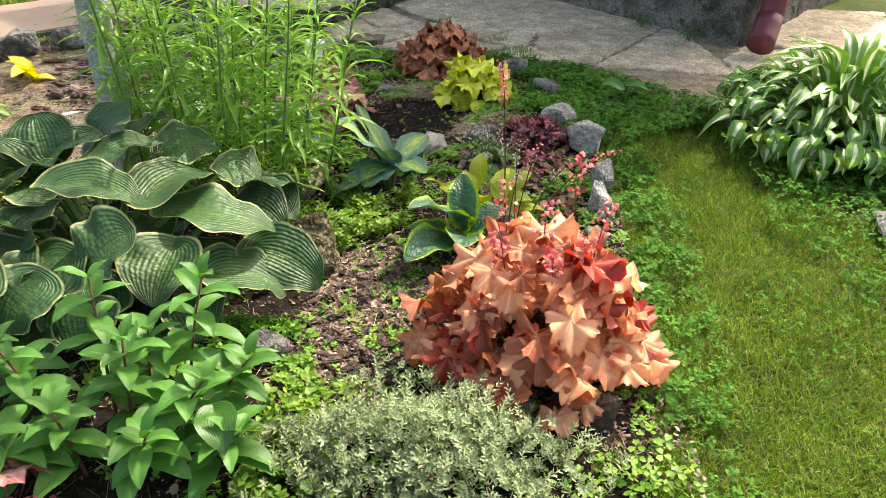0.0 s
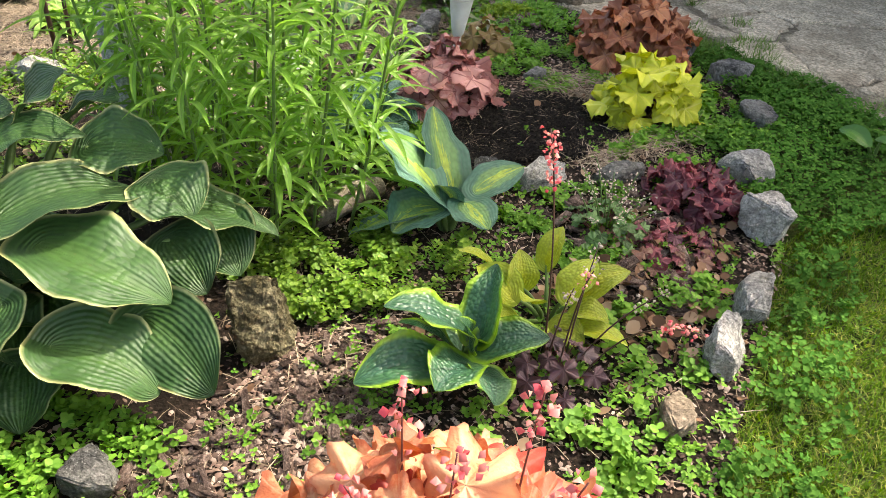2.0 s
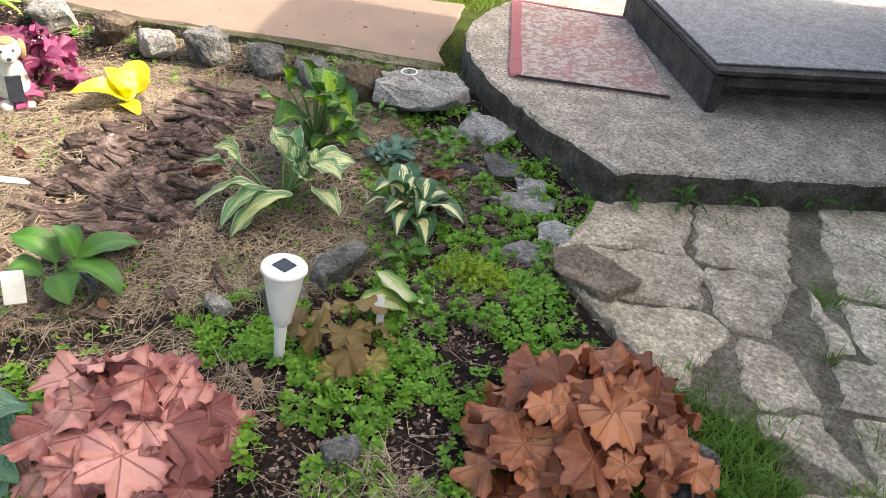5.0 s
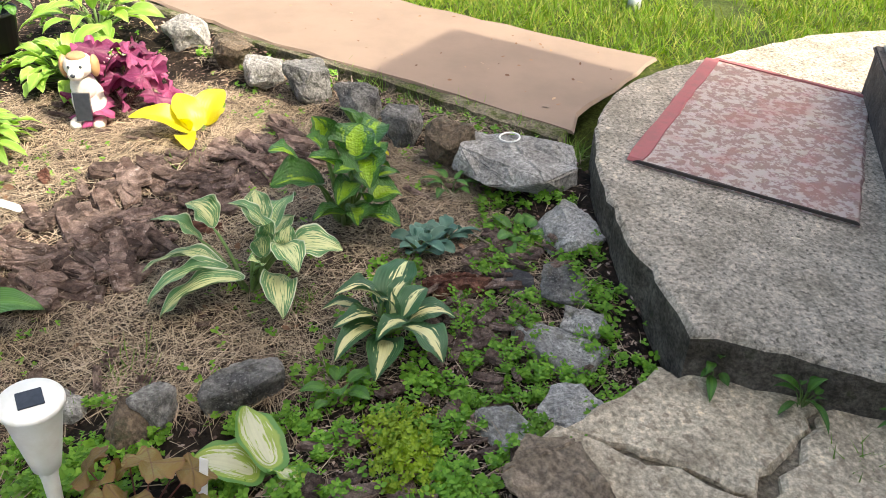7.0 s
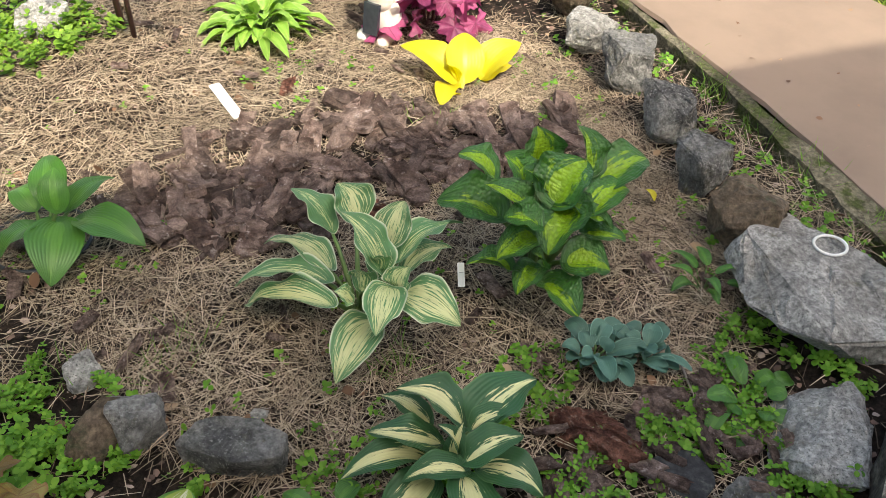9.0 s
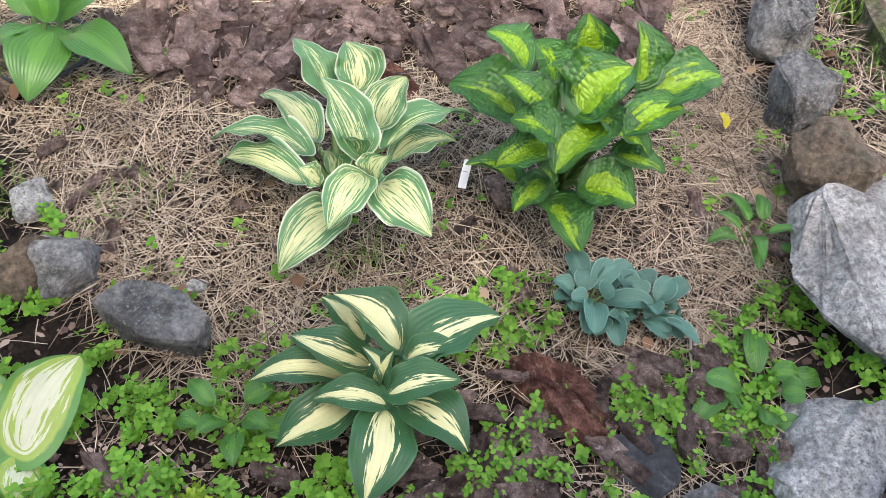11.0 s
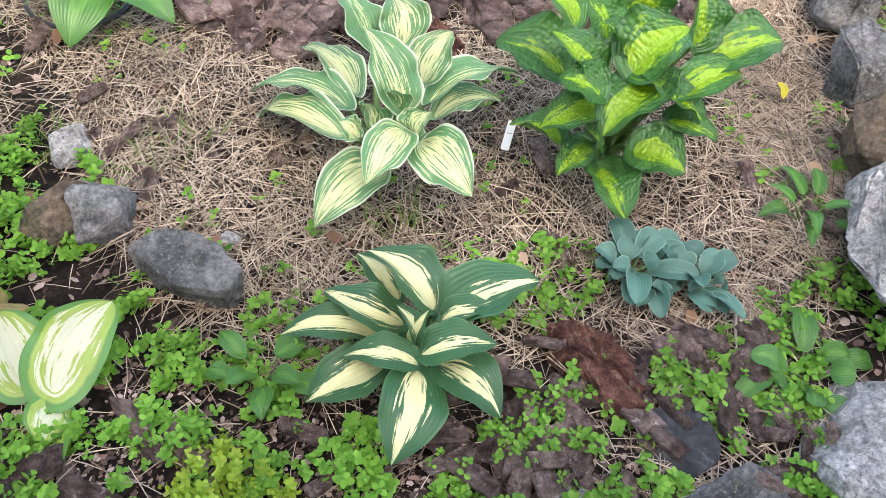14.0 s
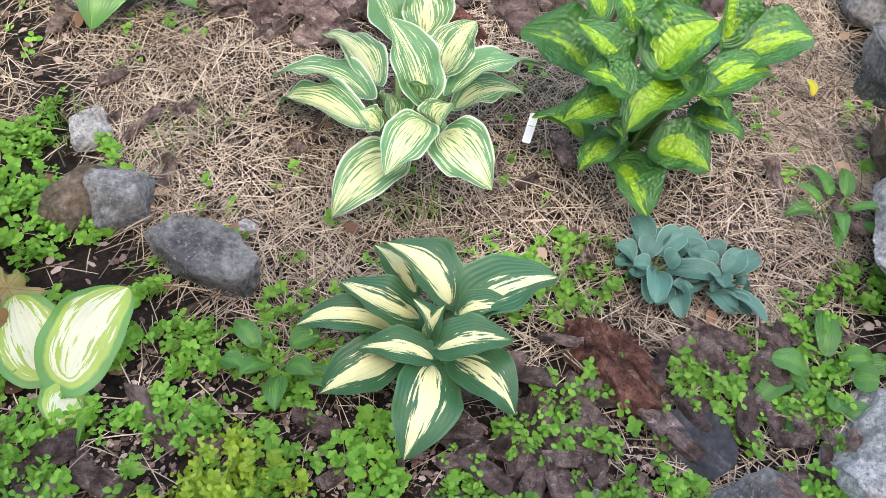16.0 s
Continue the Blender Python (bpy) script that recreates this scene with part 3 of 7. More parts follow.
me = bpy.data.meshes.new("ground")
rings = [0.0, 0.6, 1.2, 1.8, 2.4, 3, 3.6, 4.2, 5, 6, 8, 12, 20, 40, 90, 200]
gv, gf = [(-0.8, 3.2, -0.05)], []
for r in rings[1:]:
    for k in range(48):
        a = k * math.tau / 48
        x, y = -0.8 + r * math.cos(a), 3.2 + r * math.sin(a)
        low = 0.14 if -3.5 < x < -0.5 and 2.9 < y < 6.0 else 0.0
        gv.append((x, y, -0.03 - low + (0.012 * noise.noise((x * 1.4, y * 1.4, 5.0)) if r < 9 else 0.0)))
gf += [(0, 1 + k, 1 + (k + 1) % 48) for k in range(48)]
for j in range(len(rings) - 2):
    for k in range(48):
        a, b = 1 + j * 48 + k, 1 + j * 48 + (k + 1) % 48
        gf.append((a, a + 48, b + 48, b))
me.from_pydata(gv, [], gf)
tagged(part("ground", smooth(me), M_EARTH), "mossy earth under grass and paving", "ground", "", "structure")


def patch_mesh(name, poly, material, cell, lift, rough=0.0, edge=0.03, hollow=0.0, level=False):
    """Loose earth within an outline, with uneven height, dipping under its surroundings at the rim."""
    poly_a = np.array(poly, float)
    lo, hi = poly_a.min(0) - cell, poly_a.max(0) + cell
    nx, ny = int((hi[0] - lo[0]) / cell) + 1, int((hi[1] - lo[1]) / cell) + 1
    xs, ys = np.meshgrid(lo[0] + np.arange(nx) * cell, lo[1] + np.arange(ny) * cell, indexing="ij")
    flat = np.column_stack([xs.ravel(), ys.ravel()])
    ok = inside(flat, poly)
    near = np.full(len(flat), 9.0)
    for a, b in zip(poly_a, np.roll(poly_a, -1, 0)):
        d = b - a
        s = np.clip(((flat - a) @ d) / (d @ d), 0, 1)
        near = np.minimum(near, np.linalg.norm(flat - a - s[:, None] * d, axis=1))
    near = np.where(ok, near, -near)
    z = np.array([bed_z(*p) - (sunk(*p) if level else 0.0) + rough * noise.noise((p[0] * 22, p[1] * 22, 1.0)) + rough * 0.6 * noise.noise((p[0] * 50, p[1] * 50, 3.0)) for p in flat])
    ease = np.clip(near / 0.25, 0, 1)
    z = z + lift - hollow * ease * ease * (3 - 2 * ease) - np.clip(edge - near, 0, 0.2) * 0.9
    keep = near > -cell * 1.5
    index = -np.ones(len(flat), int)
    index[keep] = np.arange(keep.sum())
    ii, jj = np.meshgrid(np.arange(nx - 1), np.arange(ny - 1), indexing="ij")
    quad = np.stack([ii * ny + jj, (ii + 1) * ny + jj, (ii + 1) * ny + jj + 1, ii * ny + jj + 1], -1).reshape(-1, 4)
    quad = quad[keep[quad].all(1)]
    me = bpy.data.meshes.new(name)
    me.from_pydata(np.column_stack([flat, z])[keep].tolist(), [], index[quad].tolist())
    return part(name, smooth(me), material)


tagged(patch_mesh("garden_bed", BED, M_BED, 0.035, 0.0, 0.006), "brown planting bed littered with bark and needles", "soil", "", "structure")
tagged(patch_mesh("dug_soil", SOIL, M_SOIL, 0.012, 0.012, 0.014), "freshly dug black soil patch in the bed", "soil", "", "structure")

# ---- house ----
K = Vector((1.97, 5.52))
D1, D2 = Vector((-0.72, 0.69)).normalized(), Vector((0.6, 0.8)).normalized()


def wall(name, a, d, length, inward, height, material, rough, label, z0=-0.1, thick=0.4, cell=0.06):
    nx, nz = int(length / cell) + 1, int((height - z0) / cell) + 1
    out = Vector((-inward.x, -inward.y, 0))
    bm = bmesh.new()
    face = []
    for j in range(nz + 1):
        row = []
        for i in range(nx + 1):
            s, z = length * i / nx, z0 + (height - z0) * j / nz
            p = Vector((a.x + d.x * s, a.y + d.y * s, z))
            q = p * 4.5
            h = rough * (noise.noise(q) + 0.6 * noise.noise(q * 2.7) + 0.3 * noise.noise(q * 7)) if rough else 0
            row.append(bm.verts.new(p + out * (h if 0 < i < nx else 0)))
        face.append(row)
    for j in range(nz):
        for i in range(nx):
            bm.faces.new((face[j][i], face[j][i + 1], face[j + 1][i + 1], face[j + 1][i]))
    inn = Vector((inward.x, inward.y, 0)) * thick
    corners = [face[0][0], face[0][-1], face[-1][-1], face[-1][0]]
    back = [bm.verts.new(c.co + inn) for c in corners]
    bm.faces.new(list(reversed(back)))
    bm.faces.new([face[j][0] for j in range(nz + 1)] + [back[3], back[0]])
    bm.faces.new([face[j][-1] for j in range(nz, -1, -1)] + [back[1], back[2]])
    bm.faces.new(face[-1] + [back[2], back[3]])
    bmesh.ops.recalc_face_normals(bm, faces=bm.faces[:])
    for f in bm.faces:
        f.smooth = True
    return tagged(part(name, bm, material), label, "wall", "", "structure")


IN1 = Vector((0.69, 0.72)).normalized()
IN2 = Vector((-0.8, 0.6)).normalized()
wall("wall_plinth_front", K, D1, 4.15, IN1, 0.75, M_WALL, 0.045, "rough grey rubble house plinth with crumbling mortar")
wall("wall_plinth_side", K + IN1 * 0.02, D2, 4.0, IN2, 0.75, M_WALL, 0.045, "rough grey rubble house plinth with crumbling mortar")
wall("wall_front", K + IN1 * 0.05, D1, 4.15, IN1, 3.7, M_PLASTER, 0.0, "plain plastered house wall above the plinth", z0=0.75, cell=0.5, thick=0.35)
wall("wall_side", K + IN1 * 0.07, D2, 4.0, IN2, 3.7, M_PLASTER, 0.0, "plain plastered house wall above the plinth", z0=0.75, cell=0.5, thick=0.35)


def hip_roof():
    """A hipped roof with level eaves and a fascia over the house."""
    bm = bmesh.new()
    out, side = Vector((-IN1.x, -IN1.y)), Vector((-IN2.x, -IN2.y))
    a = K + out * EAVE_OUT + side * 0.62
    b = K + D1 * 4.2 + out * EAVE_OUT
    plan = [a, b, b + IN1 * 5.2, a + D2 * 5.2]
    low = [bm.verts.new((p.x, p.y, EAVE)) for p in plan]
    top = [bm.verts.new((p.x, p.y, EAVE + 0.14)) for p in plan]
    mid = (plan[0] + plan[1] + plan[2] + plan[3]) / 4
    apex = bm.verts.new((mid.x, mid.y, EAVE + 1.5))
    bm.faces.new(low)
    for i in range(4):
        j = (i + 1) % 4
        bm.faces.new((low[i], low[j], top[j], top[i]))
        bm.faces.new((top[i], top[j], apex))
    bmesh.ops.recalc_face_normals(bm, faces=bm.faces[:])
    return bm


EAVE, EAVE_OUT = 3.72, 0.6
tagged(part("roof", hip_roof(), M_ROOF), "dark sheet hipped roof of the house", "roof", "", "structure")

# ---- porch slab, mat, step ----
SLAB = [(-0.93, 5.66), (-1.07, 5.65), (-1.29, 5.645), (-1.54, 5.67), (-1.72, 5.70), (-1.88, 5.75), (-2.04, 5.82), (-2.18, 5.89), (-2.31, 6.0), (-2.42, 6.15), (-2.52, 6.36), (-2.66, 6.7), (-2.8, 7.12), (-2.85, 7.75), (-1.6, 9.0), (-1.3, 8.5), (-0.06, 7.3), (-0.37, 6.6), (-0.66, 6.1)]
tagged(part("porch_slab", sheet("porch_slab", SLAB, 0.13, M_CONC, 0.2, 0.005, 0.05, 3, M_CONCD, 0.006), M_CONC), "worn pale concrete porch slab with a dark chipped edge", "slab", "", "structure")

M_CARPET, cnt, cbs = tree("faded_carpet")
cco = coords(cnt)
cw1 = node(cnt, "TexVoronoi", {"Vector": cco, "Scale": 26.0}, out=1)
cn1 = noisev(cnt, cco, 42.0, 3.0)
ccol = mixc(cnt, step(cnt, cn1, 0.45, 0.56), (0.27, 0.18, 0.155), (0.42, 0.35, 0.31))
cn2 = noisev(cnt, cco, 5.0, 2.0)
ccol = mixc(cnt, calc(cnt, "MULTIPLY", step(cnt, cn2, 0.5, 0.62), 0.45), ccol, (0.34, 0.135, 0.12))
ccol = mixc(cnt, 0.06, ccol, cw1, "MULTIPLY")
put(cnt, cbs.inputs["Base Color"], ccol)
cbs.inputs["Roughness"].default_value = 1.0
relief(cnt, cbs, noisev(cnt, cco, 220.0, 2.0), 0.8, 0.004)
M_TRIM = plain("faded_red_binding", (0.32, 0.1, 0.1), 0.9, second=(0.26, 0.1, 0.095), scale=30.0)
M_FRAY = plain("dark_frayed_edge", (0.05, 0.04, 0.035), 1.0)

mat_t = thing("door_mat", -1.72, 5.82, 0.131, "faded red and grey carpet mat on the porch slab", "mat")
c0, c1, c2, c3 = (Vector((0, 0)), Vector((-0.80, 0.66)), Vector((-0.36, 1.08)), Vector((0.44, 0.50)))
part("carpet", sheet("carpet", [tuple(c0), tuple(c1), tuple(c2), tuple(c3)], 0.012, M_CARPET, 0.012, 0.003, 0.05, 5, None, 0.002), M_CARPET, mat_t)


def strip(a, b, width, z, thick=0.01):
    d = (b - a).normalized()
    s = Vector((-d.y, d.x)) * width / 2
    return [tuple(a + s), tuple(a - s), tuple(b - s), tuple(b + s)], z, thick


for a, b, wd, mt, nm in ((c0, c1, 0.055, M_TRIM, "binding"), (c1, c2, 0.022, M_TRIM, "binding"), (c0, c3, 0.007, M_FRAY, "frayed_edge")):
    pl, zz, th = strip(a, b, wd, 0.017)
    part(nm, sheet(nm, pl, zz, mt, th, 0.002, 0.06, 6, None, 0.001), mt, mat_t)
E1, E2 = Vector((0.47, 0.88)).normalized(), Vector((-0.88, 0.47)).normalized()
stp = thing("porch_step", -1.13, 6.36, 0.13, "dark wooden porch step topped with a grey sheet", "step")


def obox(o, e1, e2, l1, l2, z0, z1, bev=0.006):
    bm = bmesh.new()
    vs = []
    for z in (z0, z1):
        for a, b in ((0, 0), (l1, 0), (l1, l2), (0, l2)):
            p = o + e1 * a + e2 * b
            vs.append(bm.verts.new((p.x, p.y, z)))
    for f in ((3, 2, 1, 0), (4, 5, 6, 7), (0, 1, 5, 4), (1, 2, 6, 5), (2, 3, 7, 6), (3, 0, 4, 7)):
        bm.faces.new([vs[i] for i in f])
    bmesh.ops.recalc_face_normals(bm, faces=bm.faces[:])
    bmesh.ops.bevel(bm, geom=bm.edges[:], offset=bev, segments=2, affect="EDGES")
    return bm


Z2 = Vector((0, 0))
part("side_board", obox(Z2, E1, E2, 0.05, 1.15, 0.0, 0.17), M_STEPSIDE, stp)
part("side_board", obox(Z2 + E1 * 1.45, E1, E2, 0.05, 1.15, 0.0, 0.17), M_STEPSIDE, stp)
part("front_board", obox(Z2 + E1 * 0.05 + E2 * 0.0, E1, E2, 1.4, 0.035, 0.115, 0.165), M_STEPSIDE, stp)
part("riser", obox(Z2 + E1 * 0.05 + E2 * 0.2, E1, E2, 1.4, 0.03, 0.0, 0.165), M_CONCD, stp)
part("top_board", obox(Z2 - E1 * 0.01 - E2 * 0.02, E1, E2, 1.52, 1.18, 0.1725, 0.19), M_STEPSIDE, stp)
part("top_sheet", obox(Z2 + E1 * 0.02 + E2 * 0.05, E1, E2, 1.46, 1.1, 0.192, 0.2, 0.002), M_STEPTOP, stp, "worn grey sheet covering")

# ---- downpipe ----
dp = thing("downpipe", 2.02, 5.33, 0.0, "dark red metal rain downpipe at the house corner", "downpipe")
part("pipe", tube([(0.06, 0.06, 3.65), (0.06, 0.06, 0.36), (0.05, 0.05, 0.28), (0.03, 0.02, 0.21)], 0.08, 14), M_RED, dp)
part("elbow", tube([(0.04, 0.035, 0.25), (0.02, 0.0, 0.19), (-0.01, -0.06, 0.12), (-0.03, -0.1, 0.09)], [0.086, 0.088, 0.088, 0.09], 14), M_RED, dp)
part("bracket", tube([(0.06, 0.06, 1.4), (0.06, 0.06, 1.44)], 0.087, 14), M_RED, dp)

# ---- hardboard walkway and curb ----
BOARD = [(-2.17, 5.80), (-2.32, 5.86), (-2.86, 6.4), (-3.1, 6.1), (-3.42, 5.75), (-3.72, 5.42), (-4.3, 5.0), (-5.1, 4.4), (-6.2, 3.6), (-5.4, 2.9), (-4.55, 3.62), (-3.75, 4.22), (-3.2, 4.72), (-2.7, 5.28)]
tagged(part("hardboard_walkway", sheet("hardboard_walkway", BOARD, 0.02, M_BOARD, 0.012, 0.006, 0.1, 8), M_BOARD), "long tan weathered hardboard sheet laid as a walkway", "board")
CURB = [(-2.12, 5.72), (-2.2, 5.78), (-2.72, 5.24), (-3.22, 4.68), (-3.77, 4.18), (-4.6, 3.56), (-5.4, 2.88), (-5.46, 2.80), (-4.64, 3.48), (-3.82, 4.08), (-3.28, 4.57), (-2.78, 5.12)]
tagged(part("curb", sheet("curb", CURB, 0.016, M_CURB, 0.1, 0.004, 0.05, 9, None, 0.004), M_CURB), "low mossy concrete curb between bed and walkway", "curb", "", "structure")

# ---- lamps, tags, ornaments ----


def lathe(profile, n=24):
    verts, faces = [], []
    for r, z in profile:
        verts += [(r * math.cos(k * math.tau / n), r * math.sin(k * math.tau / n), z) for k in range(n)]
    for j in range(len(profile) - 1):
        faces += [(j * n + k, j * n + (k + 1) % n, (j + 1) * n + (k + 1) % n, (j + 1) * n + k) for k in range(n)]
    faces += [tuple(reversed(range(n))), tuple(range(len(verts) - n, len(verts)))]
    me = bpy.data.meshes.new("lathe")
    me.from_pydata(verts, [], faces)
    return smooth(me)


lamp = thing("solar_lamp", -0.765, 4.27, 0.0, "white plastic cone solar lamp on a stake in the bed", "solar lamp")
lamp.rotation_euler = (radians(-3), radians(2), radians(20))
part("stake", lathe([(0.012, -0.05), (0.014, 0.0), (0.016, 0.07), (0.019, 0.10), (0.020, 0.105)], 14), M_WHITE, lamp)
part("shade", lathe([(0.018, 0.095), (0.026, 0.105), (0.034, 0.15), (0.044, 0.21), (0.051, 0.255), (0.054, 0.262)]), M_WHITE, lamp)
cap = part("cap", lathe([(0.054, 0.262), (0.0575, 0.264), (0.0575, 0.272), (0.055, 0.276), (0.0, 0.277)]), M_WHITE, lamp)
part("solar_panel", obox(Vector((-0.022, -0.022)), Vector((1, 0)), Vector((0, 1)), 0.044, 0.044, 0.2765, 0.2795, 0.001), M_CELL, cap, "dark square solar cell")


def tag_stick(name, x, y, z, length, width, rx, rz, label, bars=0):
    ob = thing(name, x, y, z, label, "plant label")
    ob.rotation_euler = (radians(rx), 0, radians(rz))
    part("tag", obox(Vector((-width / 2, 0)), Vector((1, 0)), Vector((0, 1)), width, length, 0.0, 0.003, 0.0012), M_WHITE, ob)
    for k in range(bars):
        part("text_bar", obox(Vector((-width * 0.3, length * (0.55 + 0.1 * k))), Vector((1, 0)), Vector((0, 1)), width * (0.6 - 0.12 * (k % 2)), length * 0.012, 0.0032, 0.0042, 0.0002), M_BLACK, ob, "faint line of handwriting")
    return ob


tag_stick("plant_label", -1.99, 3.93, -0.055, 0.19, 0.034, 4, 150, "white plastic plant label lying on the mulch")
tag_stick("plant_label", -1.24, 3.74, 0.02, 0.09, 0.056, 66, 72, "white plastic plant label stuck beside the potted hosta")
tag_stick("plant_label", -1.644, 4.802, -0.03, 0.065, 0.016, 14, 118, "white plastic plant label between two hostas", 1)
tag_stick("plant_label", -0.72, 4.55, 0.0, 0.10, 0.02, 75, 60, "small white plant label by the pale hosta")


def dog_mesh():
    """A sitting dog figure with tan ears and a dark chest panel, in one skin."""
    lumps = [(0, 0.01, 0.07, 0.055, 0.05, 0.08, 0), (0, -0.012, 0.13, 0.042, 0.04, 0.05, 0), (0, -0.02, 0.205, 0.046, 0.046, 0.042, 0), (0, -0.062, 0.192, 0.024, 0.03, 0.021, 0), (0.047, -0.012, 0.2, 0.014, 0.026, 0.036, 1), (-0.047, -0.012, 0.2, 0.014, 0.026, 0.036, 1), (0.0, -0.025, 0.236, 0.03, 0.03, 0.014, 1), (0.035, -0.045, 0.016, 0.022, 0.034, 0.018, 0), (-0.035, -0.045, 0.016, 0.022, 0.034, 0.018, 0), (0, -0.09, 0.196, 0.008, 0.006, 0.006, 2), (0.018, -0.06, 0.213, 0.005, 0.004, 0.005, 2), (-0.018, -0.06, 0.213, 0.005, 0.004, 0.005, 2)]
    bm = bmesh.new()
    for x, y, z, sx, sy, sz, k in lumps:
        ret = bmesh.ops.create_icosphere(bm, subdivisions=3, radius=1.0)
        bmesh.ops.transform(bm, matrix=Matrix.Translation((x, y, z)) @ Matrix.Diagonal((sx, sy, sz, 1)), verts=ret["verts"])
        for f in {f for v in ret["verts"] for f in v.link_faces}:
            f.material_index, f.smooth = k, True
    ret = bmesh.ops.create_cube(bm, size=1.0)
    bmesh.ops.transform(bm, matrix=pose(0, -0.062, 0.08, -8) @ Matrix.Diagonal((0.05, 0.012, 0.09, 1)), verts=ret["verts"])
    for f in {f for v in ret["verts"] for f in v.link_faces}:
        f.material_index = 2
    return bm


dog = part("dog_ornament", dog_mesh(), M_CERAM)
dog.data.materials.append(M_TAN)
dog.data.materials.append(M_CELL)
dog.matrix_world = pose(-2.66, 4.03, -0.07, 0, 0, 85) @ Matrix.Scale(1.15, 4)
tagged(dog, "small white dog ornament with a chest solar panel", "ornament")

pot = thing("planter_pot", -2.83, 3.28, 0.0, "small weathered grey plaster planter shaped like a figure", "planter")
part("vessel", lathe([(0.05, 0.0), (0.062, 0.02), (0.066, 0.06), (0.056, 0.09), (0.062, 0.12), (0.07, 0.135), (0.066, 0.145), (0.056, 0.14), (0.05, 0.125), (0.0, 0.12)], 20), M_POT, pot)
part("rim_band", lathe([(0.068, 0.1), (0.074, 0.105), (0.074, 0.118), (0.068, 0.122)], 20), M_WHITE, pot, "pale painted band")
bpot = thing("nursery_pot", -3.3, 3.55, 0.0, "black plastic nursery pot standing in the bed", "pot")
part("vessel", lathe([(0.09, 0.0), (0.11, 0.15), (0.118, 0.152), (0.118, 0.168), (0.108, 0.168), (0.1, 0.13), (0.0, 0.128)], 22), M_BLACK, bpot)
spot = thing("nursery_pot", -1.34, 3.84, -0.095, "black plastic pot sunk in the mulch round a hosta", "pot")
part("vessel", lathe([(0.10, 0.0), (0.115, 0.03), (0.12, 0.032), (0.12, 0.042), (0.112, 0.042), (0.105, 0.02), (0.0, 0.018)], 24), M_BLACK, spot)
ring = thing("white_ring", -2.07, 5.515, 0.047, "thin white plastic ring lying on a stone", "ring")
part("hoop", tube([(0.035 * math.cos(a), 0.035 * math.sin(a), 0.004 + 0.003 * math.sin(a)) for a in np.linspace(0, math.tau, 29)], 0.0035, 6), M_WHITE, ring)
for x, y, h, lx in ((-3.97, 6.11, 0.7, 0.05), (-3.69, 6.63, 0.7, -0.02)):
    leg = thing("metal_post", x, y, -0.03, "grey metal post standing in the grass", "post", "posts in the grass")
    part("post", tube([(0, 0, 0), (lx * 0.5, 0.02, h * 0.5), (lx, 0.03, h)], [0.03, 0.026, 0.026], 10), M_METAL, leg)
    part("foot", lathe([(0.034, 0.0), (0.036, 0.01), (0.036, 0.05), (0.031, 0.055)], 12), M_METAL, leg)

# ---- tree and wood ----
tr = thing("young_tree", -1.29, 2.88, -0.02, "tree trunk painted with flaking white limewash", "tree")
tp = [(0.03 * math.sin(i * 0.9), 0.02 * math.cos(i * 1.3), i * 0.15) for i in range(15)]
part("trunk", tube(tp, [0.085, 0.07, 0.066] + [0.064 - 0.0022 * i for i in range(12)], 14), M_LIME, tr)
crown_leaf = ([(0, 0, 0), (-0.4, 0.45, 0.06), (0, 0.5, 0), (0.4, 0.45, 0.06), (0, 1, -0.05)], [(0, 1, 2), (0, 2, 3), (1, 4, 2), (2, 4, 3)])
crng = np.random.default_rng(21)
cpos = []
for k in range(12):
    a = k * 2.4 + 0.3
    tip = np.array(((1.1 + 0.5 * (k % 3) / 2) * math.cos(a), (1.1 + 0.5 * (k % 3) / 2) * math.sin(a), 2.7 + 0.5 * math.sin(k * 2.1)))
    base = np.array(tp[12 - k % 4])
    part("limb", tube(bend(base, tip, 0.1, 7), np.linspace(0.03, 0.008, 7), 7), M_WOOD, tr)
    for _ in range(95):
        cpos.append(base + (tip - base) * crng.uniform(0.45, 1.1) + crng.normal(0, 0.16, 3))
cpos = np.array(cpos)
n = len(cpos)
scatter("crown", crown_leaf, cpos, crng.uniform(0, 6.28, n), crng.normal(-0.2, 0.5, n), crng.normal(0, 0.5, n), crng.uniform(0.07, 0.12, n), M_WEED, tr)

stump = thing("wood_stump", -0.40, 2.33, -0.02, "weathered upright piece of split stump wood", "stump")
part("wood", hull_rock(0.16, 0.15, 0.23, 41, 0.62, 0.09, 4), M_WOOD, stump).matrix_basis = pose(0, 0, 0.1, 4, -5, 20)
lg = thing("short_log", -0.54, 2.97, 0.03, "short barkless pale log lying by the lilies", "log")
part("wood", tube([(-0.05, -0.13, 0.0), (-0.02, -0.06, 0.012), (0.0, 0.0, 0.02), (0.02, 0.08, 0.016), (0.035, 0.14, 0.0)], [0.036, 0.042, 0.043, 0.042, 0.035], 12), M_LOG, lg)

